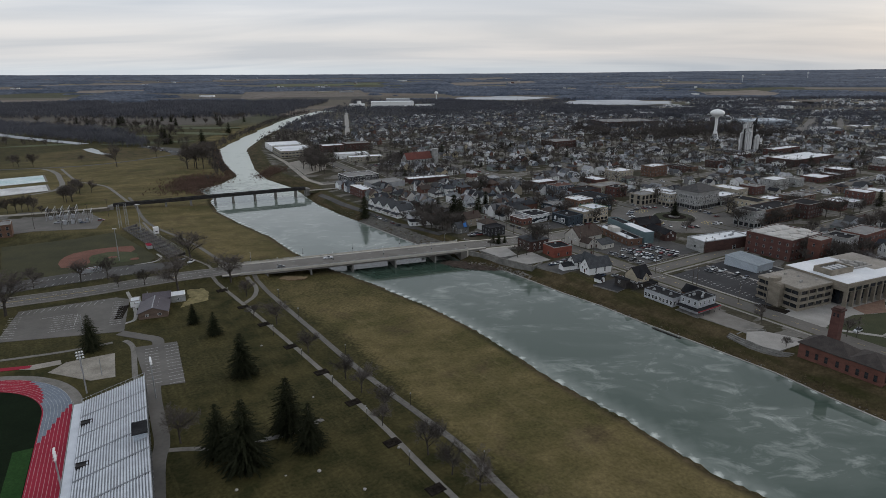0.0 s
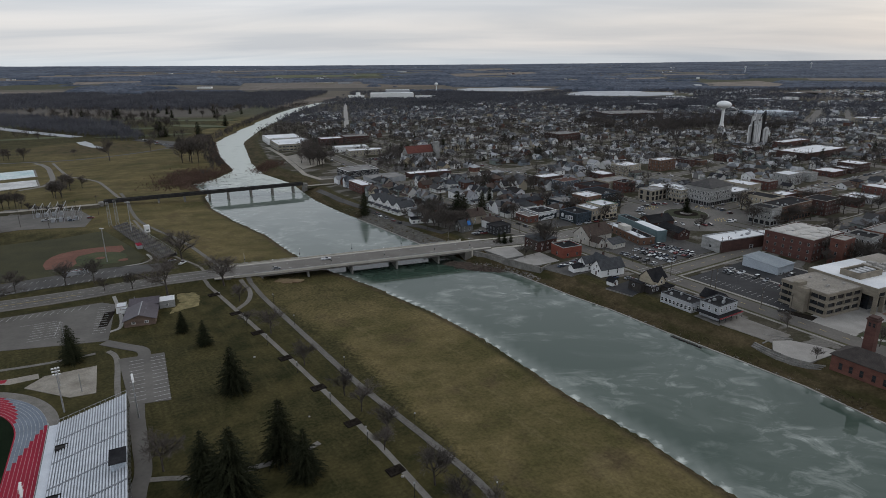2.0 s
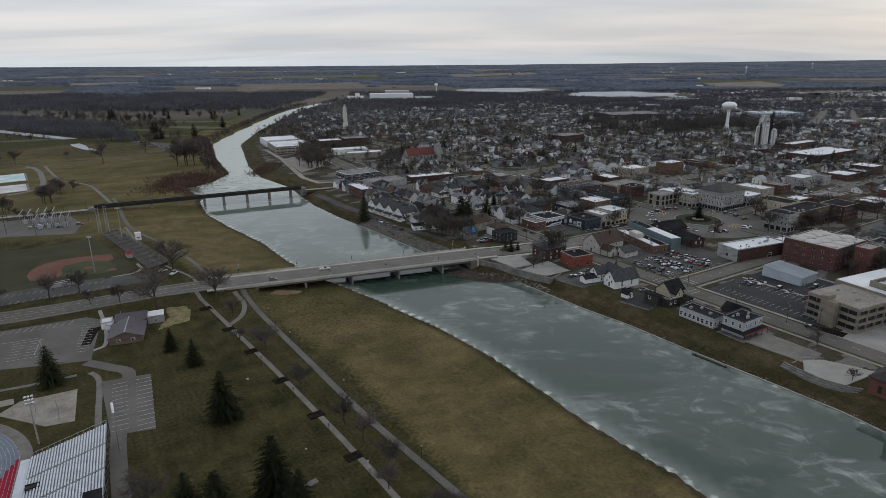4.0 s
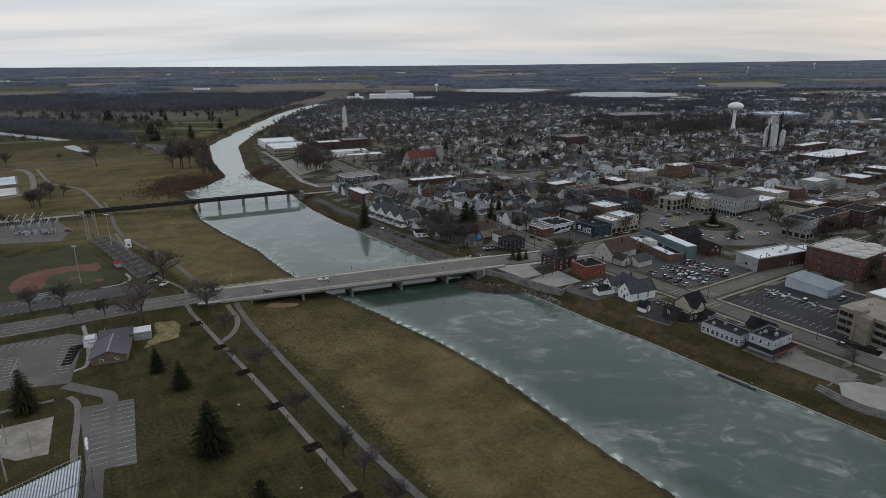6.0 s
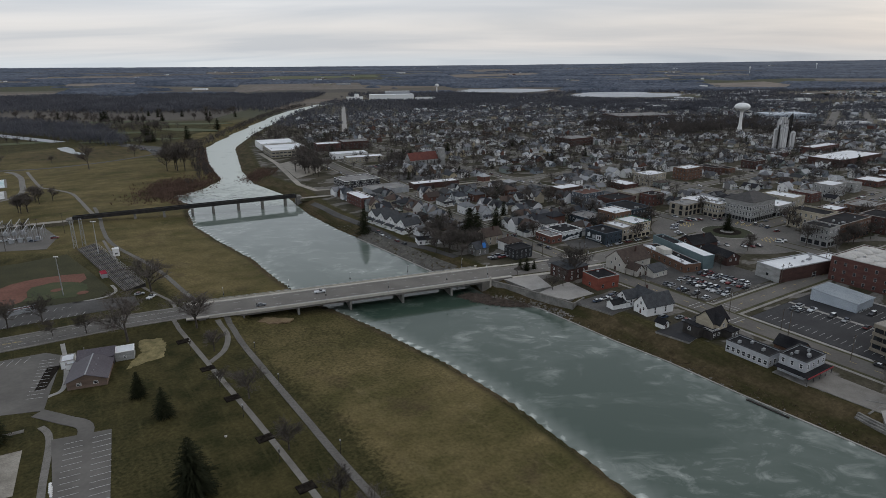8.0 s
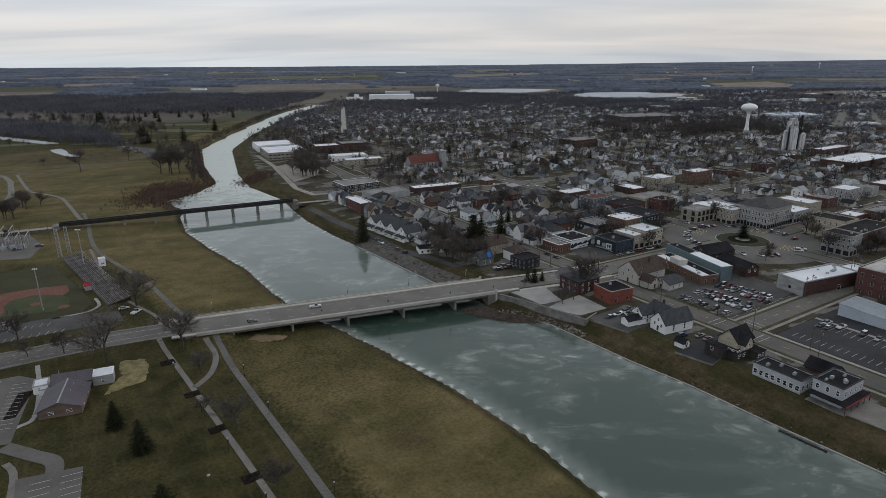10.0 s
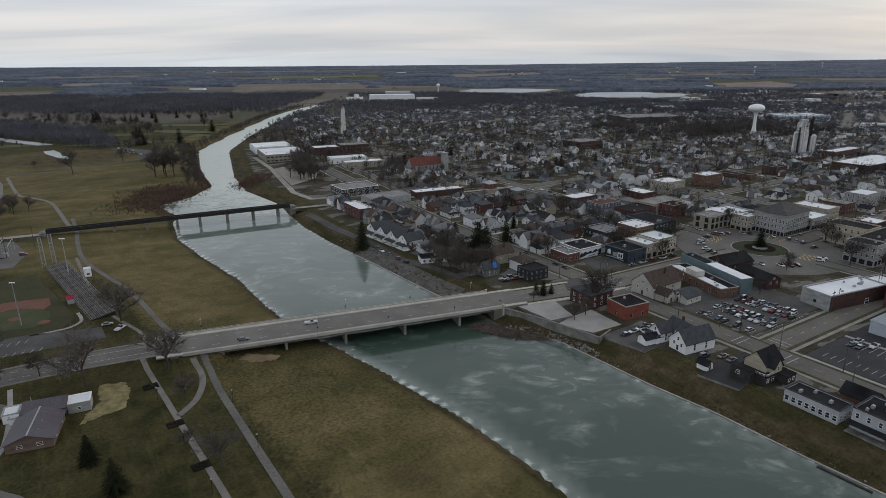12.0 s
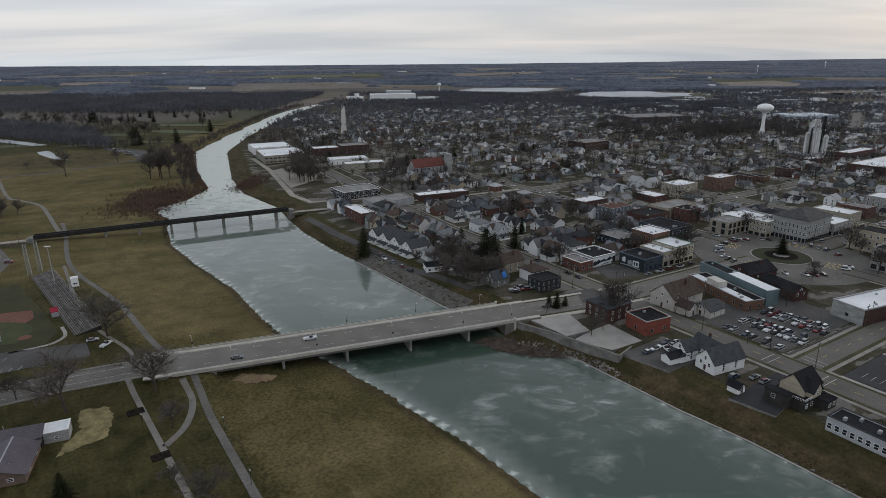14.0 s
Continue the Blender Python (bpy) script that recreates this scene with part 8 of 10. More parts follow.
def revetment():
    """Courses of old concrete slabs facing the bank above the bridge."""
    rnd = random.Random(14)
    line = [(-8, 387.5), (-19, 401), (-53, 448), (-66, 465)]
    slab = material("mossy_slabs", (0.085, 0.079, 0.068), (0.145, 0.136, 0.12), 0.3, 2.5, 0.95, vary=0.16, island=True, world_space=True)
    s = Shape()
    for (ax, ay), (bx, by) in zip(line[:-1], line[1:]):
        L = math.dist((ax, ay), (bx, by))
        dx, dy = (bx - ax) / L, (by - ay) / L
        nx, ny = dy, -dx
        for row in range(10):
            d0 = 0.3 + row * 0.95
            t = rnd.uniform(0, 1)
            while t < L:
                w = rnd.uniform(0.9, 2.2)
                if rnd.random() < 0.93:
                    x, y = ax + dx * (t + w / 2) + nx * (d0 + 0.6), ay + dy * (t + w / 2) + ny * (d0 + 0.6)
                    za = np.interp((d0, d0 + 0.88), (0, 1.0, 3, 13), (-4.5, -3.95, -3.3, 0.1))
                    p = [(ax + dx * q + nx * r, ay + dy * q + ny * r, z + rnd.uniform(0.06, 0.16)) for q, r, z in ((t, d0, za[0]), (t, d0 + 0.88, za[1]), (t + w - 0.12, d0 + 0.88, za[1]), (t + w - 0.12, d0, za[0]))]
                    s.solid(p + [(a, b_, c - 0.5) for a, b_, c in p], [(3, 2, 1, 0), (0, 1, 5, 4), (1, 2, 6, 5), (2, 3, 7, 6), (3, 0, 4, 7)])
                t += w
    return tagged(s.make("slab_facing", slab), "old slab facing on the river bank", "revetment", kind="stuff")


revetment()
ribbon("water_edge", [(-8, 385.8), (-19, 400), (-53, 447), (-66, 464)], 0.9, PALE_CONCRETE, -4.2, "pale concrete toe of the slab facing at the waterline", "edging", drape=False)


# ---- utility poles along the streets ----
POLE_WOOD = material("pole_wood", (0.07, 0.058, 0.046), (0.12, 0.10, 0.083), 0.6, 6, 0.95)


def utility_pole(x, y, h=12.0, turn=32.0):
    top = thing("utility_pole", "grey weathered wooden utility pole with a crossarm", "utility pole", x, y, None, turn, "utility poles")
    s = Shape()
    s.rod((0, 0, -0.5), (0, 0, h), 0.17, 0.11, 8)
    s.make("pole", POLE_WOOD, top)
    s = Shape()
    s.box(-1.3, -0.06, h - 1.2, 1.3, 0.06, h - 1.0)
    s.make("crossarm", POLE_WOOD, top)
    for i in (-1.2, -0.5, 0.5, 1.2):
        q = Shape()
        q.rod((i, 0, h - 1.0), (i, 0, h - 0.75), 0.06, 0.05, 6)
        q.make("insulator", STEEL, top)
    q = Shape()
    q.rod((0.35, 0, h - 3.2), (0.35, 0, h - 2.2), 0.25, 0.25, 10)
    q.make("transformer", STEEL, top)


for k_, (x, y) in enumerate(((91.4, 354.9), (104.4, 343.1), (102.1, 380.5), (117.5, 320.1), (86.9, 372.5), (68.3, 381.3), (48.7, 406.9), (45, 421), (70, 396), (131, 297), (143, 276), (27, 452), (10, 478), (160, 357), (196, 380))):
    utility_pole(x, y, (12.0, 10.5, 13.0)[k_ % 3])


def river_terrace():
    """Curved stone seats stepping down from the plaza to the grass bank."""
    top = thing("river_terrace", "curved stone seat steps below the paved plaza", "terrace steps", 0, 0, 0, 0)
    line = [(122.5, 241.0), (124.6, 236.0), (127.2, 231.0), (130.6, 226.2), (134.6, 222.4), (139.0, 220.6)]
    base = height(131, 232)
    for k in range(3):
        s = Shape()
        o = 1.0 * k - 1.2
        for (ax, ay), (bx, by) in zip(line[:-1], line[1:]):
            s.beam((ax - 0.80 * o, ay - 0.6 * o, base + 0.25 - 0.42 * k), (bx - 0.80 * o, by - 0.6 * o, base + 0.25 - 0.42 * k), 0.7, 1.6)
        s.make("seat_step", DARK_CONCRETE, top)


river_terrace()
for line_ in ([(126, 240.5), (131.5, 243.5), (139.5, 243.2)], [(130, 248), (139, 243.5)]):
    top_ = thing("low_wall", "low dark stone wall beside the gravel lot", "wall", 0, 0, 0, 0)
    for (ax, ay), (bx, by) in zip(line_[:-1], line_[1:]):
        s_ = Shape()
        s_.beam((ax, ay, height(ax, ay) + 0.3), (bx, by, height(bx, by) + 0.3), 0.6, 1.2)
        s_.make("wall_course", DARK_CONCRETE, top_)
# ---- ordinary houses of the town ----
def house_places():
    """House plots along the streets of the grid, nearest first."""
    rnd = random.Random(5)
    spots = []
    rows = []
    for u in (0, 70, 112, 160, 225, 340, 455, 575, 700, 830, 960, -74, -170, -260):
        rows += [(u + 16, 122 - 90), (u - 16, 122 + 90), (u + 38, 122 - 90), (u - 38, 122 + 90)]
    for u, turn in rows:
        v = -112.0 + max(0, u - 430) * 0.3
        while v < 1250:
            step = rnd.uniform(13.5, 19)
            vv, uu = v + rnd.uniform(-1, 1), u + rnd.uniform(-3, 3)
            v += step
            x, y = town(vv, uu)
            dist = math.hypot(x, y - 100)
            if not (x < 0.80 * y + 30 and y > 150) or dist > 1750 or rnd.random() < (0.10 if dist < 500 else 0.28) or (590 < y < 930 and x < -45) or math.dist((x, y), (440, 1070)) < 90 or (-25 < x < 52 and 392 < y < 448):
                continue
            if vv > 20 and -60 < uu < 36 and vv < 110:
                continue
            spots.append((dist, x, y, turn + rnd.choice((0, 0, 90, 90, 180)) + rnd.uniform(-2, 2), vv, uu))
    for vv0, turn in ((-144, 302), (-168, 122), (-190, 302), (-214, 122)):
        u = 52.0
        while u < 520:
            x, y = town(vv0 + rnd.uniform(-2, 2), u)
            if not (-25 < x < 52 and 392 < y < 448) and not (590 < y < 930 and x < -45):
                spots.append((math.hypot(x, y - 100), x, y, turn - 90 + rnd.choice((0, 90)), *grid(x, y)))
            u += rnd.uniform(13, 18)
    xs, ys = np.array([s[1] for s in spots]), np.array([s[2] for s in spots])
    z, dp, dt, wet = land(xs, ys)
    spots = [s for s, ok in zip(spots, ~wet & (dt < dp) & (dt > 26)) if ok]
    spots.sort()
    out = []
    for s in spots:
        if is_free(s[4], s[5], 5.0):
            out.append(s)
            TAKEN.append((s[4] - 5.5, s[5] - 5.5, s[4] + 5.5, s[5] + 5.5))
    return out


PLOTS = house_places()
NEAR = 70
LOOKS = ("pale sided house with a dark shingled gable roof", "two-storey gabled town house with a front porch", "small sided house with a low wing and dark roof", "narrow old house with a steep gable roof")
protos = []
for n_, (w, d, z, rise, porch, chim, wing, wins, cross, hip) in enumerate((
        (8.4, 12, 5.6, 3.2, True, True, 3.0, 9, 5.0, False), (9.5, 11, 5.8, 2.8, True, True, 0, 8, 0, True), (9, 10.5, 3.4, 3.0, True, True, 3.5, 5, 0, False),
        (8, 11, 5.8, 3.8, True, True, 3.2, 9, 5.2, False), (10, 12, 5.6, 3.0, True, False, 3.6, 8, 4.6, True), (10.5, 9, 3.2, 2.6, False, True, 0, 5, 4.2, False), (9, 13, 5.6, 2.6, True, True, 2.6, 8, 5.0, True), (7.6, 12.5, 5.8, 3.6, True, False, 0, 9, 4.8, False))):
    protos.append((house(LOOKS[n_ % 4] if not hip else "square two-storey house under a dark hip roof", *town(20, 2000 + n_ * 20), 0, w, d, z, rise, None, None, porch, chim, wing, 0.0, windows=wins, cross=cross, hip=hip), w, d))
for k, (dist, x, y, turn, v, u) in enumerate(PLOTS[:NEAR]):
    p = protos[k % 8][0] if k >= 8 else protos[k][0]
    m = pose(x, y, height(x, y) + 0.05, 0, 0, turn)
    if k < 8:
        p.matrix_basis = m
    else:
        copy_thing(p, m)


def far_houses(plots):
    """The many houses further off, joined."""
    rnd = random.Random(3)
    s = Shape()
    ground_z = land([p[1] for p in plots], [p[2] for p in plots])[0]
    for (dist, x, y, turn, v, u), gz in zip(plots, ground_z):
        w, d, z, rise = rnd.uniform(6.2, 9.2), rnd.uniform(8, 12.5), rnd.choice((2.8, 3.0, 3.2, 4.8, 5.4)), rnd.uniform(2.0, 3.3)
        hipped = rnd.random() < 0.38
        c, n = math.cos(radians(turn)), math.sin(radians(turn))
        t = Shape()
        if hipped:
            t.box(-w / 2, -d / 2, -0.5, w / 2, d / 2, z, 0)
            hip_roof(t, -w / 2, -d / 2, w / 2, d / 2, z, rise * 0.9, 0.5, 1)
        else:
            gable_walls(t, w, d, z, rise, 0)
            e = 0.5
            zl = z - rise / (w / 2) * e + 0.12
            top = z + rise + 0.12
            t.solid([(-w / 2 - e, -d / 2 - e, zl), (0, -d / 2 - e, top), (w / 2 + e, -d / 2 - e, zl), (-w / 2 - e, d / 2 + e, zl), (0, d / 2 + e, top), (w / 2 + e, d / 2 + e, zl), (0, -d / 2 - e, top - 0.3), (0, d / 2 + e, top - 0.3)], [(0, 1, 4, 3), (1, 2, 5, 4), (0, 6, 1), (1, 6, 2), (3, 4, 7), (4, 5, 7)], 1)
        if rnd.random() < 0.45 and dist < 1100:
            a, b0, rr = rnd.uniform(1.9, 2.6), w / 2 + rnd.uniform(0.5, 1.4), rise * 0.85
            t.solid([(-b0, -a, -0.5), (b0, -a, -0.5), (b0, a, -0.5), (-b0, a, -0.5), (-b0, -a, z), (b0, -a, z), (b0, a, z), (-b0, a, z), (-b0, 0, z + rr), (b0, 0, z + rr)], [(0, 1, 5, 4), (2, 3, 7, 6), (1, 2, 6, 9, 5), (3, 0, 4, 8, 7)], 0)
            t.solid([(-b0 - 0.4, -a - 0.4, z - 0.2), (b0 + 0.4, -a - 0.4, z - 0.2), (b0 + 0.4, a + 0.4, z - 0.2), (-b0 - 0.4, a + 0.4, z - 0.2), (-b0 - 0.4, 0, z + rr + 0.15), (b0 + 0.4, 0, z + rr + 0.15)], [(0, 1, 5, 4), (2, 3, 4, 5)], 1)
        if rnd.random() < 0.6:
            q = rnd.uniform(2.5, 4)
            t.box(w / 2 - 0.05, -d * 0.3, -0.5, w / 2 + q, d * 0.3, z * 0.5, 0)
            t.solid([(w / 2, -d * 0.34, z * 0.5 + 1.0), (w / 2 + q + 0.4, -d * 0.34, z * 0.5), (w / 2 + q + 0.4, d * 0.34, z * 0.5), (w / 2, d * 0.34, z * 0.5 + 1.0)], [(0, 1, 2, 3)], 1)
        if rnd.random() < 0.6 and dist < 1300:
            t.box(-w / 2, -d / 2 - 2.0, -0.4, w / 2, -d / 2 - 0.02, 0.9, 0)
            t.solid([(-w / 2 - 0.2, -d / 2 - 2.3, 2.5), (w / 2 + 0.2, -d / 2 - 2.3, 2.5), (w / 2 + 0.2, -d / 2, 3.2), (-w / 2 - 0.2, -d / 2, 3.2)], [(0, 1, 2, 3)], 1)
        for q in (-0.25, 0.25) if dist < 900 else ():
            for zz in ((0.9, z * 0.56) if z > 4 else (0.9,)):
                t.box(q * w - 0.4, -d / 2 - 0.04, zz, q * w + 0.4, -d / 2, zz + 1.3, 2)
                t.box(w / 2, q * d - 0.4, zz, w / 2 + 0.04, q * d + 0.4, zz + 1.3, 2)
                t.box(-w / 2 - 0.04, q * d - 0.4, zz, -w / 2, q * d + 0.4, zz + 1.3, 2)
        off = len(s.v)
        s.v += [(x + a * c - b_ * n, y + a * n + b_ * c, h + gz) for a, b_, h in t.v]
        s.f += [tuple(i + off for i in f) for f in t.f]
        s.k += t.k
    return tagged(s.make("distant_houses", [FAR_SIDING, FAR_SHINGLES, GLASS]), "many pale gabled houses of the town", "houses", kind="stuff")


rnd_s = random.Random(77)
SUBURB = []
RIM_WOOD = [(257, 1541), (470, 1385), (720, 1480), (650, 1740), (300, 1690)]
while len(SUBURB) < 520:
    x, y = rnd_s.uniform(60, 1500), rnd_s.uniform(1250, 2150)
    if math.hypot(x, y - 100) > 1500 and x < 0.8 * y + 30 and float(wobble(np.float64(x), np.float64(y * 1.3), 95.0)) > -0.05 and not (-20 < x < 420 and y > 1900) and not (370 < x < 770 and y > 1760) and not inside(np.array([x]), np.array([y]), RIM_WOOD)[0]:
        SUBURB.append((2000.0, x, y, rnd_s.uniform(0, 180), 0, 0))
far_houses(PLOTS[NEAR:] + SUBURB)


# ---- trees among the houses ----
def twig_cloud(name, seed, spots, n, wide, twig, mat, label, category="trees", high=0.60):
    """Many leafless trees as one mesh: rows of (x, y, z, height), each a stem, limbs and n thin twigs."""
    rng = np.random.default_rng(seed)
    p = np.array(spots, float)
    N = len(p)
    hgt = p[:, 3]
    spread = hgt * wide * rng.uniform(0.7, 1.25, N)
    tall = hgt * rng.uniform(0.34, 0.44, N)
    foot = p[:, :3]

    def blades(a, b, w):
        d = b - a
        r = rng.normal(size=d.shape)
        c = np.cross(d, r)
        c /= np.linalg.norm(c, axis=-1, keepdims=True) + 1e-9
        c = c * w[..., None]
        return np.stack([a - c, a + c, b], -2).reshape(-1, 3)

    d = rng.normal(size=(N, n, 3))
    d[..., 2] = d[..., 2] * 0.9 + 0.25
    d /= np.linalg.norm(d, axis=-1, keepdims=True)
    f = rng.uniform(0.25, 1.0, (N, n)) ** 0.6
    reach_out = np.stack([spread, spread, tall], -1)
    centre = foot + np.stack([np.zeros(N), np.zeros(N), hgt * high], -1)
    tip = centre[:, None] + d * reach_out[:, None] * f[..., None]
    root = np.repeat(foot[:, None], n, 1)
    root[..., 2] += hgt[:, None] * 0.24 + 0.45 * np.clip(tip[..., 2] - foot[:, None, 2] - hgt[:, None] * 0.24, 0, None)
    t = rng.uniform(0.45, 0.8, (N, n))
    limb = np.arange(n)[None] < max(2, n // 7)
    t = np.where(limb, 0.0, t)
    base = root + (tip - root) * t[..., None]
    w = twig * rng.uniform(0.6, 1.4, (N, n)) * np.where(limb, 1.6, 1.0)
    top = foot + np.stack([np.zeros(N), np.zeros(N), hgt * 0.75], -1)
    pts = [blades(base, tip, w), blades(foot - (0, 0, 0.3), top, hgt * 0.014 + twig * 0.6), blades(foot - (0, 0, 0.3), top, hgt * 0.014 + twig * 0.6)]
    v = np.concatenate(pts)
    me = bpy.data.meshes.new(name)
    k = len(v) // 3
    me.vertices.add(len(v))
    me.vertices.foreach_set("co", v.astype(np.float32).ravel())
    me.loops.add(len(v))
    me.loops.foreach_set("vertex_index", np.arange(len(v), dtype=np.int32))
    me.polygons.add(k)
    me.polygons.foreach_set("loop_start", np.arange(0, 3 * k, 3, dtype=np.int32))
    me.materials.append(mat)
    me.update(calc_edges=True)
    return tagged(new(name, me), label, category, kind="stuff")


def town_trees():
    rnd = random.Random(21)
    pts = []
    for i in range(29000):
        v, u = rnd.uniform(-125, 1350), rnd.uniform(-330, 1150)
        x, y = town(v, u)
        if x < 0.8 * y + 30 and y > 200 and math.hypot(x, y) < 1850:
            pts.append((x, y, v, u))
    z, dp, dt, wet = land([p[0] for p in pts], [p[1] for p in pts])
    keep = []
    for p, zz, a, b_, w in zip(pts, z, dp, dt, wet):
        if w or a < b_ or b_ < 15:
            continue
        if (-60 < p[2] < 240 and -100 < p[3] < 160 or -120 < p[2] < 100 and 0 < p[3] < 240) and rnd.random() < 0.72:
            continue
        if -130 < p[2] < -50 and p[3] < 20:
            continue
        if rnd.random() < 0.66 and not any(q[0] < p[2] < q[2] and q[1] < p[3] < q[3] for q in TAKEN):
            keep.append((math.hypot(p[0], p[1]), p[0], p[1], zz))
    keep.sort()
    for k, (dist, x, y, zz) in enumerate(keep[:90]):
        tree("bare%d" % (k % 5), "leafless street tree among the houses", x, y, rnd.uniform(9, 15), k * 47, "bare town trees", zz)
    rest = [(x, y, zz, rnd.uniform(7, 13) * (1.0 if rnd.random() < 0.8 else 1.35), dist) for dist, x, y, zz in keep[90:]]
    rest += [(x + rnd.uniform(-9, 9), y + rnd.uniform(-9, 9), zz, h * rnd.uniform(0.7, 1.1), dist) for x, y, zz, h, dist in rest if dist > 620 and rnd.random() < 0.34]
    rest += [(x + rnd.uniform(-7, 7), y + rnd.uniform(-7, 7), zz, h * rnd.uniform(0.6, 1.0), dist) for x, y, zz, h, dist in rest if dist < 620 and rnd.random() < 0.5]
    label = "leafless trees between the houses"
    twig_cloud("town_trees", 71, [r[:4] for r in rest if r[4] < 750], 170, 0.42, 0.085, WOOD_TWIGS, label)
    twig_cloud("distant_town_trees", 72, [r[:4] for r in rest if 750 <= r[4] < 1150], 64, 0.43, 0.16, WOOD_TWIGS, label)
    # beyond 1150 m the twig colour has haze painted in
    twig_cloud("distant_town_trees", 73, [r[:4] for r in rest if r[4] >= 1150], 36, 0.44, 0.27, HAZED_TWIGS, label)
    rnd2 = random.Random(4)
    for k in range(34):
        dist, x, y, zz = keep[rnd2.randint(60, min(len(keep) - 1, 1300))]
        tree("spruce%d" % (3 + k % 3), "dark conifer among the town houses", x + 4, y + 3, rnd2.uniform(8, 15), k * 31, "town conifers", zz)


town_trees()
for n_, (x, y, h) in enumerate(((51, 357, 9), (58, 366, 18), (45, 352, 8), (30, 372, 5), (-8, 418, 12), (-2, 424, 13), (-14, 428, 12), (2, 406, 9), (-20, 438, 12), (-30, 446, 8), (-4, 432, 12), (8, 424, 10), (-12, 440, 13), (6, 442, 12), (-3, 448, 12), (142, 252, 8), (139, 226, 5), (170, 236, 9), (196, 236, 10), (205, 250, 9), (140, 380, 8), (176, 421, 8), (170, 412, 7), (-148, 690, 15), (-160, 700, 16), (-140, 702, 14), (-156, 715, 15), (-128, 706, 13))):
    tree("bare%d" % (n_ % 5), "leafless tree on the town side of the river", x, y, h, n_ * 71, "bare town trees")
rnd_w = random.Random(91)
for n_ in range(34):
    a_, b_ = rnd_w.random(), rnd_w.random()
    x, y = -30 + a_ * 42 + b_ * 6, 420 - a_ * 12 + b_ * 58
    if -30 < x < -4 and 426 < y < 447:
        continue
    tree("bare%d" % (n_ % 5), "leafless tree in the riverside thicket", x, y, rnd_w.uniform(6, 13), n_ * 71, "riverside thicket")
for n_, (x, y, h) in enumerate(((32.5, 381, 6), (35.7, 379, 7.5), (40, 381.5, 5), (-61.5, 468.7, 18), (8, 439, 22), (13, 442, 19), (-12, 456, 13), (28, 474, 14), (-4, 478, 12), (36, 506, 11))):
    tree("spruce%d" % (3 + n_ % 3), "dark evergreen beside the riverside houses", x, y, h, n_ * 71, "town conifers")
for n_ in range(26):
    a_, b_ = rnd_w.random(), rnd_w.random()
    tree("bare%d" % (n_ % 5), "leafless tree in the thicket below the white warehouse", -172 + a_ * 34 + b_ * 8, 770 - a_ * 120 + b_ * 20, rnd_w.uniform(12, 19), n_ * 71, "upriver thicket")
# ---- landmarks far off ----
def water_tower(x, y):
    top = thing("water_tower", "white water tower with a wide bulb on a stem", "water tower", x, y, None, 0)
    s = Shape()
    s.lathe([(5.6, -0.5), (4.6, 1.5), (3.4, 5), (2.5, 10), (2.2, 16), (2.2, 28), (2.9, 30.3), (4.6, 32.3)], 24)
    s.make("stem", WHITE_PAINT, top)
    s = Shape()
    s.lathe([(4.5, 32.1)] + [(11.3 * math.cos(radians(a)), 37.6 + 6.0 * math.sin(radians(a))) for a in range(-60, 86, 10)] + [(0.5, 43.7)], 36)
    tank = s.make("tank", WHITE_PAINT, top)
    tank.data.polygons.foreach_set("use_smooth", [True] * len(tank.data.polygons))
    s = Shape()
    s.rod((0, 0, 43.4), (0, 0, 45.4), 0.5, 0.35, 8)
    s.make("vent", STEEL, top)


water_tower(452, 1022)


def grain_elevator(x, y, label):
    """Two rows of stained silos, a tall headhouse and the steel legs and spouts of its conveyors."""
    top = thing("grain_elevator", label, "grain elevator", x, y, None, 24)
    for i in range(4):
        for j in range(2):
            s = Shape()
            h = (27, 28, 22, 22)[i] - j
            s.lathe([(3.1, -0.5), (3.1, h), (0.6, h + 2.2)], 20, 0, (0, 6.3, 14.2, 20.5)[i], j * 6.3)
            s.make("silo", SILO, top)
    s = Shape()
    s.box(1.5, 1.0, 26, 11.5, 8.5, 37.5)
    s.box(3.0, 2.0, 37.5, 10.5, 7.5, 40.5)
    house_top = s.make("headhouse", SILO, top)
    for k in (2.6, 5.0, 7.4):
        same_mesh("window", window_mesh(1.0, 1.6, DARK_STEEL), house_top, face_pose(1.5, 1.0, 11.5, 1.0, k, 32.5))
    for ax, ay, h in ((-4.8, -0.5, 33), (9.6, -2.6, 42), (12.0, -2.6, 45)):
        s = Shape()
        for dx, dy in ((0, 0), (1.3, 0), (1.3, 1.3), (0, 1.3)):
            s.rod((ax + dx, ay + dy, -0.5), (ax + dx, ay + dy, h), 0.14, 0.14, 4)
        for q in range(int(h / 3)):
            s.rod((ax, ay, q * 3), (ax + 1.3, ay, q * 3 + 3), 0.08, 0.08, 3)
            s.rod((ax, ay, q * 3), (ax, ay + 1.3, q * 3 + 3), 0.08, 0.08, 3)
        s.rod((ax + 0.6, ay + 0.6, h), (8, 4, 33), 0.35, 0.35, 6)
        s.box(ax + 0.2, ay + 0.2, -0.5, ax + 1.1, ay + 1.1, h - 1)
        s.make("elevator_leg", DARK_STEEL, top)
    s = Shape()
    s.beam((-5, 3, 29.6), (22, 3, 29.6), 1.6, 1.8)
    s.make("conveyor", STEEL, top)


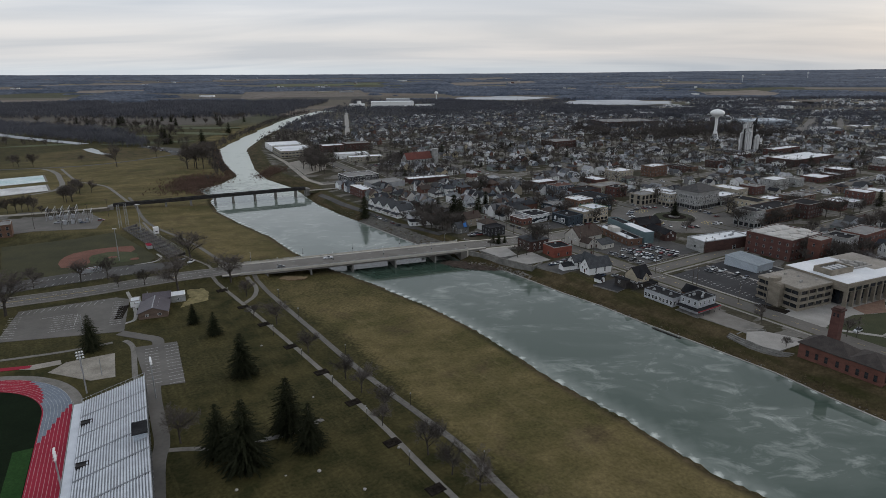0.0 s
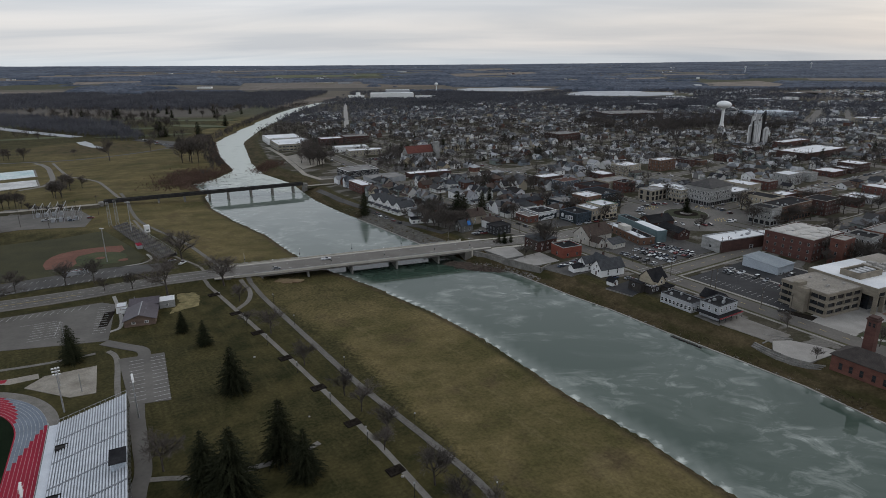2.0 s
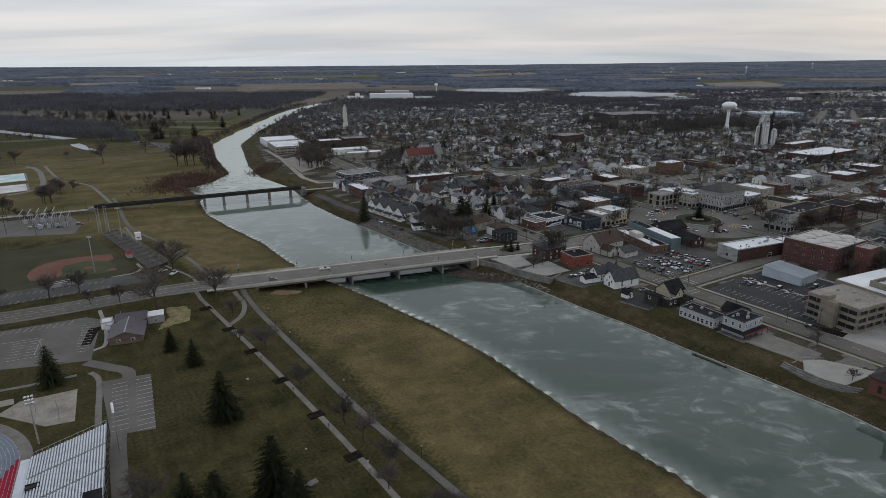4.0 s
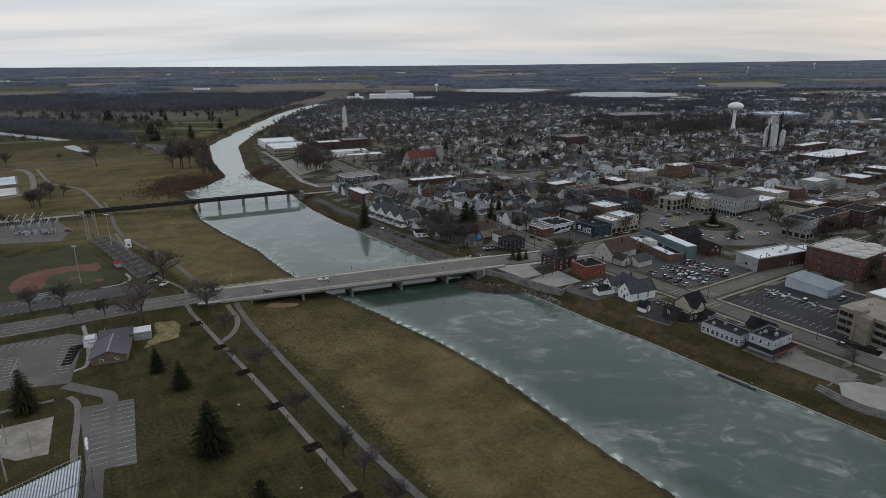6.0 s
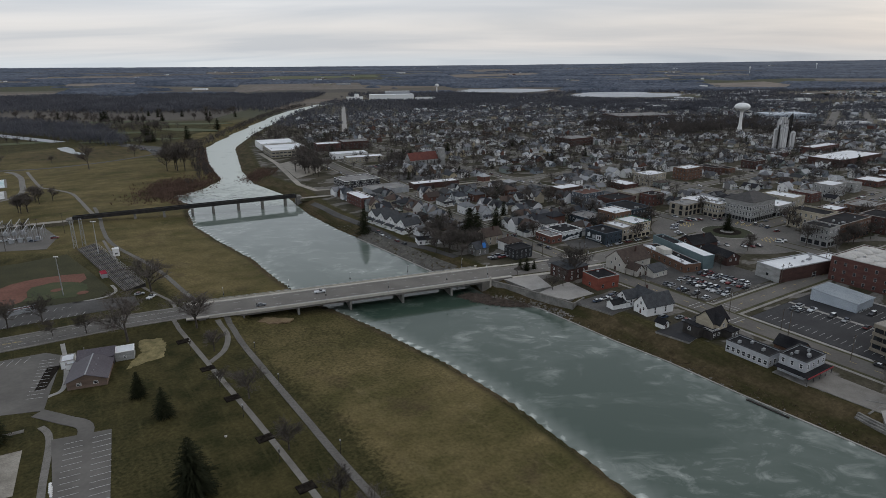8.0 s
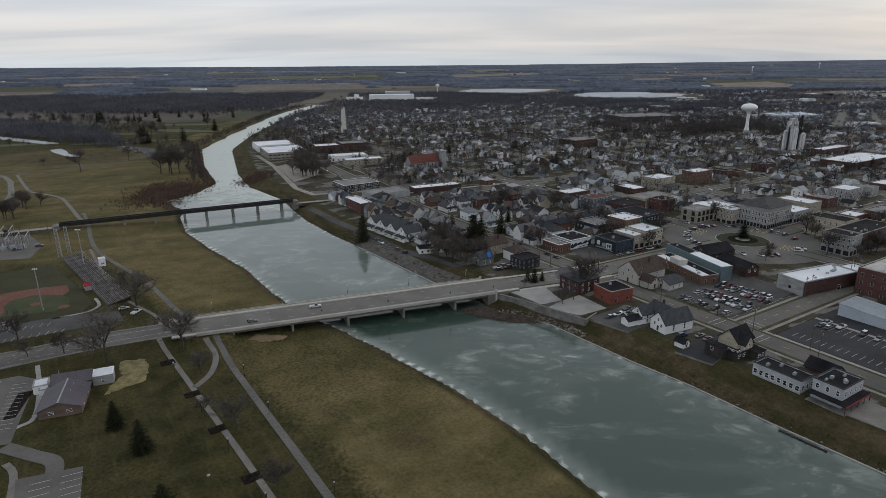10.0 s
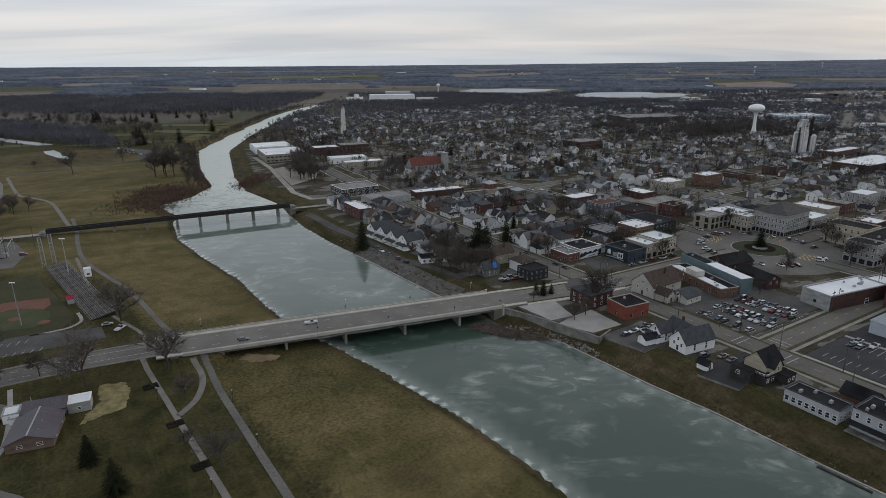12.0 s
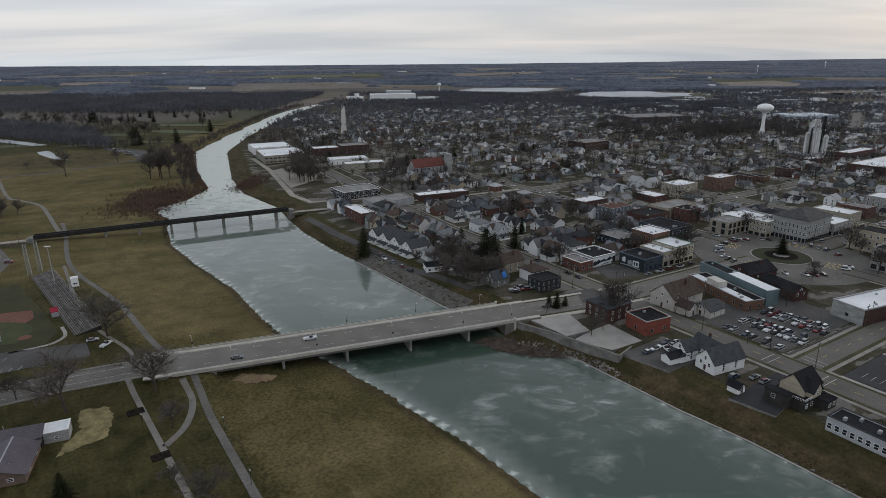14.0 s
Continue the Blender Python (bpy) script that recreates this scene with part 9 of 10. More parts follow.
SILO = material("stained_silo_concrete", (0.22, 0.215, 0.21), (0.70, 0.70, 0.69), 0.16, 1.2, 0.85, stretch=(2.2, 2.2, 0.22), grain=0.25)
grain_elevator(398, 806, "cluster of stained pale concrete grain silos with a headhouse")
block("factory", "long red brick mill with a white roof beside the silos", "building", 420, 775, 14, 60, 9, RED_BRICK, WHITE_ROOF, 2, (1.2, 1.8), 4, units=2)
block("factory", "dark brick warehouse with a broad white roof", "building", 400, 690, 34, 85, 8, DARK_BRICK, WHITE_ROOF, 1, (1.2, 1.8), 9, units=6)
block("factory", "low red shed near the silos", "building", 372, 760, 12, 22, 5, RED_BRICK, WHITE_ROOF, 0, units=0)
block("factory", "broad factory hall with a dark red brick front", "building", 318, 1203, 70, 112, 9, DARK_BRICK, GREY_ROOF, 1, (2, 1.6), 9, units=0, turn=12)
block("factory", "big pale blue-roofed works", "building", 600, 1205, 60, 85, 9, BLUEWHITE_METAL, BLUEWHITE_METAL, 0, units=3, turn=6)
block("factory", "large white plant beyond the woods", "building", -216, 1905, 60, 130, 15, WHITE_PAINT, WHITE_ROOF, 1, (4, 2), 12, units=8, turn=6)
block("factory", "tall pale hall behind the white plant", "building", -175, 1968, 34, 74, 22, GREY_WALL, WHITE_ROOF, 0, units=2, turn=6)
block("factory", "outlying pale shed of the white plant", "building", -80, 1890, 22, 60, 8, WHITE_PAINT, WHITE_ROOF, 0, units=2, turn=6)
block("factory", "white hall at the end of the straight road", "building", -292, 1965, 24, 50, 9, WHITE_PAINT, WHITE_ROOF, 0, units=2, turn=10)
block("water_works", "tall white tower-like works", "building", -262, 1960, 12, 10, 20, WHITE_PAINT, WHITE_ROOF, 0, units=0)
block("school", "long low pale school building", "building", 560, 1650, 30, 120, 9, YELLOW_BLOCK, WHITE_ROOF, 2, (2, 1.5), 7, units=2, turn=10)
for x, y, h in ((2210, 4649, 50), (3411, 5900, 60), (-20, 2223, 34)):
    gx_, gy_ = drawn_in(x, y)
    top_ = thing("far_mast", "slender pale water tower on the skyline", "water tower", gx_, gy_, None, 0, "skyline towers")
    s_, q_ = Shape(), shrink(gx_, gy_)
    s_.lathe([(r_ * q_, z_ * q_) for r_, z_ in ((3, -1), (1.6, 6), (1.4, h * 0.7), (6, h * 0.78), (7, h * 0.88), (4, h), (0.5, h + 1))], 14)
    s_.make("shaft", WHITE_PAINT, top_)
FAR_SPOTS = ((1017, 2851, 60), (998, 2555, 50), (611, 1624, 44), (881, 1964, 80), (1004, 2110, 60), (892, 1818, 50), (678, 1615, 30), (655, 1077, 40), (735, 1092, 50), (485, 1582, 30), (579, 1694, 60), (895, 3025, 140), (994, 2857, 90), (854, 2434, 60), (-612, 3112, 90), (-514, 3160, 70), (-1053, 2728, 60), (-3338, 5508, 120), (-1851, 5540, 70), (-430, 6120, 90), (-94, 5245, 70), (3312, 5965, 200), (4222, 6138, 260), (2426, 4758, 160), (560, 1420, 30), (470, 1500, 40), (760, 1500, 40), (820, 1640, 50), (640, 1780, 44), (1050, 1900, 70), (1180, 1750, 60), (920, 1700, 40))
for k_, (x, y, D) in enumerate(FAR_SPOTS):
    gx_, gy_ = drawn_in(x, y)
    q_ = shrink(gx_, gy_)
    block("shed", ("white-roofed shed in the outskirts", "low pale works hall among bare trees", "long grey shed with a bright roof")[k_ % 3], "building", gx_, gy_, 26 * q_, D * q_, 7 * q_, (GREY_WALL, WHITE_PAINT, YELLOW_BLOCK)[k_ % 3], WHITE_ROOF, 0, units=0, turn=(15, 2, 28)[k_ % 3], group="outlying sheds")


def farmsteads():
    """Barns, houses and silos scattered over the far country, joined."""
    rnd = random.Random(29)
    s = Shape()
    for k in range(110):
        y = rnd.uniform(2800, 4600)
        x = rnd.uniform(-0.8, 0.8) * y
        q = shrink(x, y)
        z = height(x, y)
        for i in range(rnd.randint(1, 3)):
            w, d, h = rnd.uniform(8, 13) * q ** 0.8, rnd.uniform(10, 22) * q ** 0.8, rnd.uniform(5, 8) * q
            ox, oy = x + rnd.uniform(-25, 25) * q, y + rnd.uniform(-20, 20) * q
            s.box(ox, oy, z - 0.5, ox + d, oy + w, z + h, 0)
            s.solid([(ox - 0.4, oy - 0.4, z + h), (ox + d + 0.4, oy - 0.4, z + h), (ox + d + 0.4, oy + w + 0.4, z + h), (ox - 0.4, oy + w + 0.4, z + h), (ox, oy + w / 2, z + h * 1.35), (ox + d, oy + w / 2, z + h * 1.35)], [(0, 1, 5, 4), (2, 3, 4, 5), (1, 2, 5), (3, 0, 4)], 1)
    tagged(s.make("distant_farmsteads", [FAR_SIDING, FAR_SHINGLES]), "scattered pale barns and farmhouses far off", "farms", kind="stuff")


farmsteads()


def far_bridge():
    top = thing("far_road_bridge", "low grey road bridge at the river bend", "bridge", -395, 1730, 0, 8)
    s = Shape()
    s.box(-20, 0, 4, 90, 9, 5.2)
    s.make("deck", DARK_CONCRETE, top)
    for x in (5, 25, 45, 65):
        p = Shape()
        p.box(x - 1, 1, -8, x + 1, 8, 4)
        p.make("pier", CONCRETE, top)


far_bridge()
ICE = material("lake_ice", (0.30, 0.32, 0.34), (0.46, 0.47, 0.49), 0.01, 0.1, 0.5, world_space=True)
def shore(cx, cy, rx, ry, seed):
    rnd = random.Random(seed)
    k = [rnd.uniform(0.82, 1.15) for i in range(28)]
    return [(cx + rx * k[i] * math.cos(i * math.tau / 28), cy + ry * k[i] * math.sin(i * math.tau / 28)) for i in range(28)]


pad("lake", shore(232, 2420, 180, 150, 1), ICE, 1.0, "frozen white lake", "lake")
pad("lake", shore(575, 2065, 165, 165, 2), ICE, 1.0, "frozen white lake near the outskirts", "lake")
pad("lake", [(-1000, 1250), (-715, 1050), (-575, 966), (-560, 975), (-585, 992), (-724, 1078), (-1010, 1285)], ICE, 0.5, "frozen backwater in the woods", "lake")


# ---- woods ----
def woods(name, seed, spots, label, n, twig, mat=None, wide=0.36):
    """A wood of leafless trees, none of them in the water."""
    xs, ys = np.array([s[0] for s in spots]), np.array([s[1] for s in spots])
    z, dp, dt, wet = land(xs, ys)
    rows = []
    for (x, y, h), zz, a, b_, w in zip(spots, z, dp, dt, wet):
        if not w and min(a, b_) > 4:
            q = shrink(x, y)
            rows.append((x, y, zz, h * q))
    return twig_cloud(name, seed, rows, n, wide, twig, mat or WOOD_TWIGS, label, "woods", 0.55)


def wood_spots(seed, count, x0, x1, y0, y1, keep, h=(11, 18)):
    rnd = random.Random(seed)
    out = []
    while len(out) < count:
        x, y = rnd.uniform(x0, x1), rnd.uniform(y0, y1)
        if keep(x, y, rnd):
            out.append((x, y, rnd.uniform(*h)))
    return out


def patchy(size, cut, ox=0.0):
    return lambda x, y, rnd: float(wobble(np.float64(x + ox), np.float64(y), size)) + rnd.uniform(-0.25, 0.25) > cut


PONDS = ((240, 2340, 205, 250), (580, 1990, 190, 260))


def off_ponds(x, y):
    """Whether a place neither covers a lake nor hides it from the town."""
    return all(math.hypot((x - cx) / rx, (y - cy) / ry) > 1.0 for cx, cy, rx, ry in PONDS)


view = lambda x, y: -0.80 * y - 60 < x < 0.80 * y + 60
FAR_FIELDS = (((-1663, 2323), (-1435, 2396), 380), ((-1150, 2140), (-1022, 2184), 170), ((-2045, 3535), (-1716, 3621), 480), ((-905, 2861), (-371, 2988), 800), ((-685, 2196), (-560, 2420), 60), ((82, 4789), (791, 5297), 900), ((313, 7050), (808, 7609), 1500), ((1113, 2641), (1478, 2802), 560), ((1082, 1870), (1392, 2039), 300), ((-1300, 4700), (-500, 5000), 700), ((-3300, 5200), (-2500, 5300), 700), ((-2600, 7200), (-1500, 7700), 1300), ((1500, 4300), (2000, 4200), 500), ((1000, 2480), (1290, 2420), 260), ((1130, 1990), (1290, 1900), 150), ((700, 3500), (1300, 3700), 260), ((1900, 3300), (2500, 3200), 350), ((300, 3300), (700, 3350), 220))
TILTH = (material("stubble_field", (0.15, 0.125, 0.10), (0.21, 0.175, 0.145), 0.01, 0.06, 0.95, world_space=True), material("tan_field", (0.125, 0.106, 0.088), (0.165, 0.142, 0.12), 0.01, 0.06, 0.95, world_space=True), material("winter_wheat", (0.075, 0.085, 0.042), (0.11, 0.115, 0.06), 0.01, 0.06, 0.95, world_space=True))
CLEAR = []
for k_, (p_, q_, w_) in enumerate(FAR_FIELDS):
    (ax, ay), (bx, by) = drawn_in(*p_), drawn_in(*q_)
    mx_, my_ = (p_[0] + q_[0]) / 2, (p_[1] + q_[1]) / 2
    d_ = math.hypot(mx_, my_)
    n0, n1 = drawn_in(mx_ * (1 - w_ / 2 / d_), my_ * (1 - w_ / 2 / d_)), drawn_in(mx_ * (1 + w_ / 2 / d_), my_ * (1 + w_ / 2 / d_))
    wide = math.dist(n0, n1)
    ribbon("field", [(ax, ay), (bx, by)], wide, TILTH[(0, 1, 0, 1, 2)[k_ % 5]], 0.5, ("pale stubble field among the far woods", "tan fallow field among the far woods", "pale stubble field among the far woods", "tan fallow field among the far woods", "green winter wheat field far off")[k_ % 5], "field", step=40)
    CLEAR.append(((ax, ay), (bx, by), wide / 2 + 5))


def off_fields(x, y):
    for (ax, ay), (bx, by), r in CLEAR:
        dx, dy = bx - ax, by - ay
        t = ((x - ax) * dx + (y - ay) * dy) / (dx * dx + dy * dy)
        if -0.02 < t < 1.02 and abs((x - ax) * dy - (y - ay) * dx) / math.hypot(dx, dy) < r:
            return False
    return True


# the belt of woods along the far side of the river
belt = wood_spots(31, 12000, -1900, -380, 1440, 2250, lambda x, y, r: view(x, y) and x < -405 and off_fields(x, y) and (y - 1520 - 30 * math.sin(x / 90)) > r.uniform(-40, 40), (10, 19))
# haze over these woods is part of the twig colour
woods("river_woods", 41, belt, "dense leafless woods along the far bank", 26, 0.55, HAZED_TWIGS, 0.42)


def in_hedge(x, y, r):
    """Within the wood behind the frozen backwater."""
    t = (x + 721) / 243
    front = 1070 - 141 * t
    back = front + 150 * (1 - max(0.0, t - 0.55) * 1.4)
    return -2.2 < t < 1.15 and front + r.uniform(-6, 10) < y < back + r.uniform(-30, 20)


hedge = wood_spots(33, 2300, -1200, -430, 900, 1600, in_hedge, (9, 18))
woods("backwater_woods", 43, hedge, "dense leafless woods behind the frozen backwater", 60, 0.22, HAZED_TWIGS, 0.42)
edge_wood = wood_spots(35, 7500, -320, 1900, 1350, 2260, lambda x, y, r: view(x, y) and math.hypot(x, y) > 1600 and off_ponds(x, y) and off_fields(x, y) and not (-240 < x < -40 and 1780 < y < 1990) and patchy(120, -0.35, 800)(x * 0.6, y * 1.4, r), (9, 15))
woods("outskirt_woods", 45, edge_wood, "leafless woods round the town's outskirts", 26, 0.55, HAZED_TWIGS, 0.46)


def canopy(name, seed, y0, y1, dx, dy, tall, cut, label):
    """Closed canopy of the far woods, where single trees cannot be told apart: a rough sheet over each wooded patch."""
    rng = np.random.default_rng(seed)
    xs, ys = np.arange(-0.84 * y1, 0.84 * y1, dx), np.arange(y0, y1, dy)
    gx, gy = np.meshgrid(xs, ys)
    gx, gy = gx + rng.uniform(-0.4, 0.4, gx.shape) * dx, gy + rng.uniform(-0.4, 0.4, gx.shape) * dy
    far = np.hypot(gx, gy)
    beyond = np.clip(far - 2600, 0, None)
    true = np.where(far > 2600, 2600 + beyond * 1.3 + beyond ** 2 * 0.0019, far)
    tx, ty = gx * true / far, gy * true / far
    patch = wobble(tx * 0.8, ty, 330.0) + 0.55 * wobble(tx + 900, ty * 1.3, 120.0) + 0.2 * wobble(tx, ty + 300, 38.0)
    keep = (patch > cut - 0.12 * (gx > -300) - 0.2 * np.clip((true - 5000) / 5000, 0, 1)) & (np.abs(gx) < 0.82 * gy + 60) & ~((gx < 0) & (gy < 2290))
    for cx, cy, rx, ry in PONDS:
        keep &= np.hypot((gx - cx) / rx, (gy - cy) / ry) > 1.0
    for (ax, ay), (bx, by), r in CLEAR:
        ux, uy = bx - ax, by - ay
        t = ((gx - ax) * ux + (gy - ay) * uy) / (ux * ux + uy * uy)
        keep &= ~((t > -0.02) & (t < 1.02) & (np.abs((gx - ax) * uy - (gy - ay) * ux) / math.hypot(ux, uy) < r))
    keep[:2] = False
    full = keep.astype(float)
    for i in range(4):
        near = np.pad(full, 1, mode="edge")
        full = (near[:-2, 1:-1] + near[2:, 1:-1] + near[1:-1, :-2] + near[1:-1, 2:] + 2 * full) / 6
    rough = rng.uniform(0.62, 1.0, gx.shape) * (0.9 + 0.1 * wobble(tx, ty, 60.0))
    z = land(gx, gy)[0] + np.where(keep, tall * far / true * rough * full ** 1.5, -0.6)
    idx = np.arange(gx.size).reshape(gx.shape)
    use = keep[:-1, :-1] | keep[:-1, 1:] | keep[1:, 1:] | keep[1:, :-1]
    faces = np.stack([idx[:-1, :-1], idx[:-1, 1:], idx[1:, 1:], idx[1:, :-1]], -1)[use]
    used, inv = np.unique(faces, return_inverse=True)
    verts = np.stack([gx.ravel()[used], gy.ravel()[used], z.ravel()[used]], -1)
    # the sheet's bluish colour carries the haze of distance
    ob = mesh_object(name, verts.tolist(), inv.reshape(-1, 4).tolist(), HAZED_FAR_TWIGS)
    return tagged(ob, label, "woods", kind="stuff")


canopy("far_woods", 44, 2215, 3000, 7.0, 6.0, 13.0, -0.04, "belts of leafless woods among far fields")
canopy("horizon_woods", 46, 2982, 4760, 10.0, 8.0, 13.0, -0.04, "leafless woods reaching to the horizon, haze-blue in their colour")
grove = wood_spots(37, 1500, 225, 580, 965, 1230, lambda x, y, r: math.dist((x, y), (452, 1022)) > 14 and not (425 < x < 470 and 960 < y < 1022) and is_free(*grid(x, y), 3), (9, 17))
woods("tower_grove", 47, grove, "leafless grove round the water tower", 60, 0.15, WOOD_TWIGS)
lake_wood = wood_spots(38, 3000, 250, 725, 1380, 1760, lambda x, y, r: inside(np.array([x]), np.array([y]), RIM_WOOD)[0] and is_free(*grid(x, y), 3), (8, 14))
lake_wood += wood_spots(40, 1500, -30, 190, 1735, 2160, lambda x, y, r: off_ponds(x, y), (8, 14))
lake_wood += wood_spots(42, 420, -260, -20, 1780, 1875, lambda x, y, r: True, (6, 10))
woods("lake_woods", 48, lake_wood, "low leafless woods before the frozen lakes", 26, 0.5, HAZED_TWIGS, 0.45)
bank = wood_spots(36, 900, -430, -250, 640, 1750, lambda x, y, r: 3 < float(reach(np.array([x]), np.array([y]), PARK_BANK)[0]) < 22 and not inside(np.array([x]), np.array([y]), RIVER)[0], (4, 10))
woods("bank_trees", 46, bank, "scrubby leafless trees along the river bank", 60, 0.12)


FAIRWAY = material("fairway_turf", (0.058, 0.072, 0.034), (0.088, 0.096, 0.048), 0.02, 0.4, 0.95, world_space=True)
for cx, cy, rx, ry, a in ((-470, 985, 70, 16, 20), (-560, 1090, 90, 18, 5), (-440, 1130, 60, 20, -20), (-700, 1180, 110, 20, 10), (-480, 1240, 80, 18, 0), (-850, 1120, 90, 20, 12), (-620, 960, 60, 14, 25), (-640, 1290, 120, 20, 5)):
    c_, n_ = math.cos(radians(a)), math.sin(radians(a))
    pad("fairway", [(cx + rx * math.cos(q) * c_ - ry * math.sin(q) * n_, cy + rx * math.cos(q) * n_ + ry * math.sin(q) * c_) for q in np.linspace(0, 2 * math.pi, 24, endpoint=False)], FAIRWAY, 0.02, "mown green fairway of the golf course", "golf course")
golf = wood_spots(39, 330, -900, -345, 940, 1520, lambda x, y, r: view(x, y) and x < -0.16 * (y - 700) - 350 and not in_hedge(x, y, r) and patchy(60, 0.1)(x, y, r), (8, 17))
woods("golf_course_trees", 49, golf, "loose stands of leafless trees between the fairways", 110, 0.13, WOOD_TWIGS, 0.42)
# single trees on the golf course and the far meadow
rnd_g = random.Random(17)
for k in range(40):
    x, y = rnd_g.uniform(-900, -330), rnd_g.uniform(940, 1500)
    if x > -0.16 * (y - 700) - 340 or not view(x, y) or in_hedge(x, y, rnd_g):
        continue
    tree("bare%d" % (k % 5), "leafless tree on the golf course", x, y, rnd_g.uniform(10, 20), k * 20, "golf course trees")
for k, (x, y, h) in enumerate(((-682, 1307, 19), (-672, 1300, 22), (-664, 1294, 20), (-606, 1388, 16), (-556, 1295, 17), (-484, 1066, 17), (-476, 1060, 16), (-433, 962, 20), (-428, 968, 16), (-379, 971, 24), (-395, 1144, 20), (-600, 1310, 14), (-614, 1316, 14), (-628, 1320, 13), (-560, 1400, 14), (-520, 1430, 14), (-500, 1400, 12), (-640, 1420, 13), (-470, 1300, 15), (-440, 1380, 13), (-760, 1330, 15), (-800, 1360, 15))):
    tree("spruce%d" % (3 + k % 3), "dark conifer on the golf course", x, y, h, k * 50, "golf course conifers")
for n_, (x, y, h) in enumerate(((-390, 729, 26), (-292, 723, 27), (-298, 732, 25), (-286, 728, 28), (-302, 720, 24), (-310, 738, 24), (-316, 790, 24), (-380, 812, 16), (-352, 838, 17), (-418, 905, 15), (-330, 862, 16), (-340, 900, 15), (-345, 566, 14), (-338, 560, 13), (-350, 574, 12), (-333, 570, 12), (-346, 556, 10), (-455, 770, 9), (-320, 840, 18), (-338, 880, 17))):
    tree("bare%d" % (n_ % 5), "leafless tree on the far meadow", x, y, h, n_ * 37, "meadow trees")
pad("parking_lot", [(-372, 842), (-360, 856), (-385, 905), (-452, 942), (-462, 928), (-398, 880)], ASPHALT, 0.04, "asphalt lot by the golf course with parked cars", "parking lot")


def scrub(name, seed, spots, label, mat, h=(1.0, 2.4), n=9, wide=0.10):
    rnd = random.Random(seed)
    z = land([p[0] for p in spots], [p[1] for p in spots])[0]
    s = Shape()
    for (x, y), zz in zip(spots, z):
        k = rnd.uniform(*h)
        for i in range(n):
            a = rnd.uniform(0, 6.28)
            r = rnd.uniform(0.3, 1.0) * k
            px, py = -math.sin(a) * wide, math.cos(a) * wide
            s.face([(x - px, y - py, zz - 0.1), (x + px, y + py, zz - 0.1), (x + math.cos(a) * r * 0.7 + px * 3, y + math.sin(a) * r * 0.7 + py * 3, max(zz, -4.6) + k * rnd.uniform(0.5, 1.0))])
    return tagged(s.make(name, mat), label, "scrub", kind="stuff")


def near_line(line, count, lo, hi, seed, y0, y1):
    rnd = random.Random(seed)
    segs = [(p, q) for p, q in zip(line[:-1], line[1:]) if max(p[1], q[1]) > y0 and min(p[1], q[1]) < y1]
    tot = [math.dist(p, q) for p, q in segs]
    out = []
    sign = 1 if line is PARK_BANK else -1
    for i in range(count):
        (p, q) = rnd.choices(segs, tot)[0]
        t, d = rnd.random(), rnd.uniform(lo, hi)
        L = math.dist(p, q)
        nx, ny = -(q[1] - p[1]) / L * sign, (q[0] - p[0]) / L * sign
        out.append((p[0] + (q[0] - p[0]) * t + nx * d, p[1] + (q[1] - p[1]) * t + ny * d))
    return out


DRY_WEED = material("dry_shore_weed", (0.085, 0.064, 0.038), (0.13, 0.10, 0.062), 0.1, 1, 0.95, vary=0.25, island=True, world_space=True)
scrub("bank_weeds", 51, near_line(PARK_BANK, 1100, 1.0, 4.0, 61, 100, 560), "brown dry weeds along the park shore", DRY_WEED, (0.12, 0.4), 6)
scrub("bank_weeds", 52, near_line(TOWN_BANK, 2200, 0.6, 5.0, 62, 120, 560), "brown dry weeds on the town bank", DRY_WEED, (0.25, 0.8), 6)
WILLOW = material("red_brown_willow", (0.095, 0.060, 0.044), (0.15, 0.098, 0.074), 0.06, 0.5, 0.95, vary=0.25, island=True, world_space=True)
rnd_b = random.Random(63)
scrub("willow_scrub", 53, [(rnd_b.gauss(-258, 12), rnd_b.gauss(630, 24)) for i in range(2600)] + near_line(PARK_BANK, 1200, 1, 12, 63, 600, 800), "red-brown willow scrub by the frozen reach", WILLOW, (1.2, 3.0), 12, 0.13)
scrub("willow_scrub", 54, [(rnd_b.gauss(-196, 8), rnd_b.gauss(692, 13)) for i in range(1100)], "red-brown scrub on the gravel bar", WILLOW, (1.0, 2.4), 12, 0.13)


# ---- river walls, debris and rubble on the town bank ----
def river_wall():
    top = thing("river_wall", "weathered concrete retaining wall above the river", "retaining wall", 0, 0, 0, 0)
    pts = [(15.6, 364.6), (20.5, 361.0), (29, 354), (41.5, 342.5), (51.0, 333.0)]
    for (ax, ay), (bx, by) in zip(pts[:-1], pts[1:]):
        s = Shape()
        s.beam((ax, ay, 0.9), (bx, by, 0.9), 0.7, 6.5)
        s.make("wall", DARK_CONCRETE, top)
        c = Shape()
        c.beam((ax, ay, 1.15), (bx, by, 1.15), 1.0, 0.26)
        c.make("coping", CONCRETE, top)
    s = Shape()
    s.beam((51, 333, 0.9), (58, 341, 0.9), 0.6, 3.5)
    s.make("return_wall", DARK_CONCRETE, top)


river_wall()
ribbon("water_edge", [p for p in TOWN_BANK if 100 < p[1] < 347], 0.7, PALE_CONCRETE, -4.25, "pale concrete edging at the waterline", "edging", drape=False)


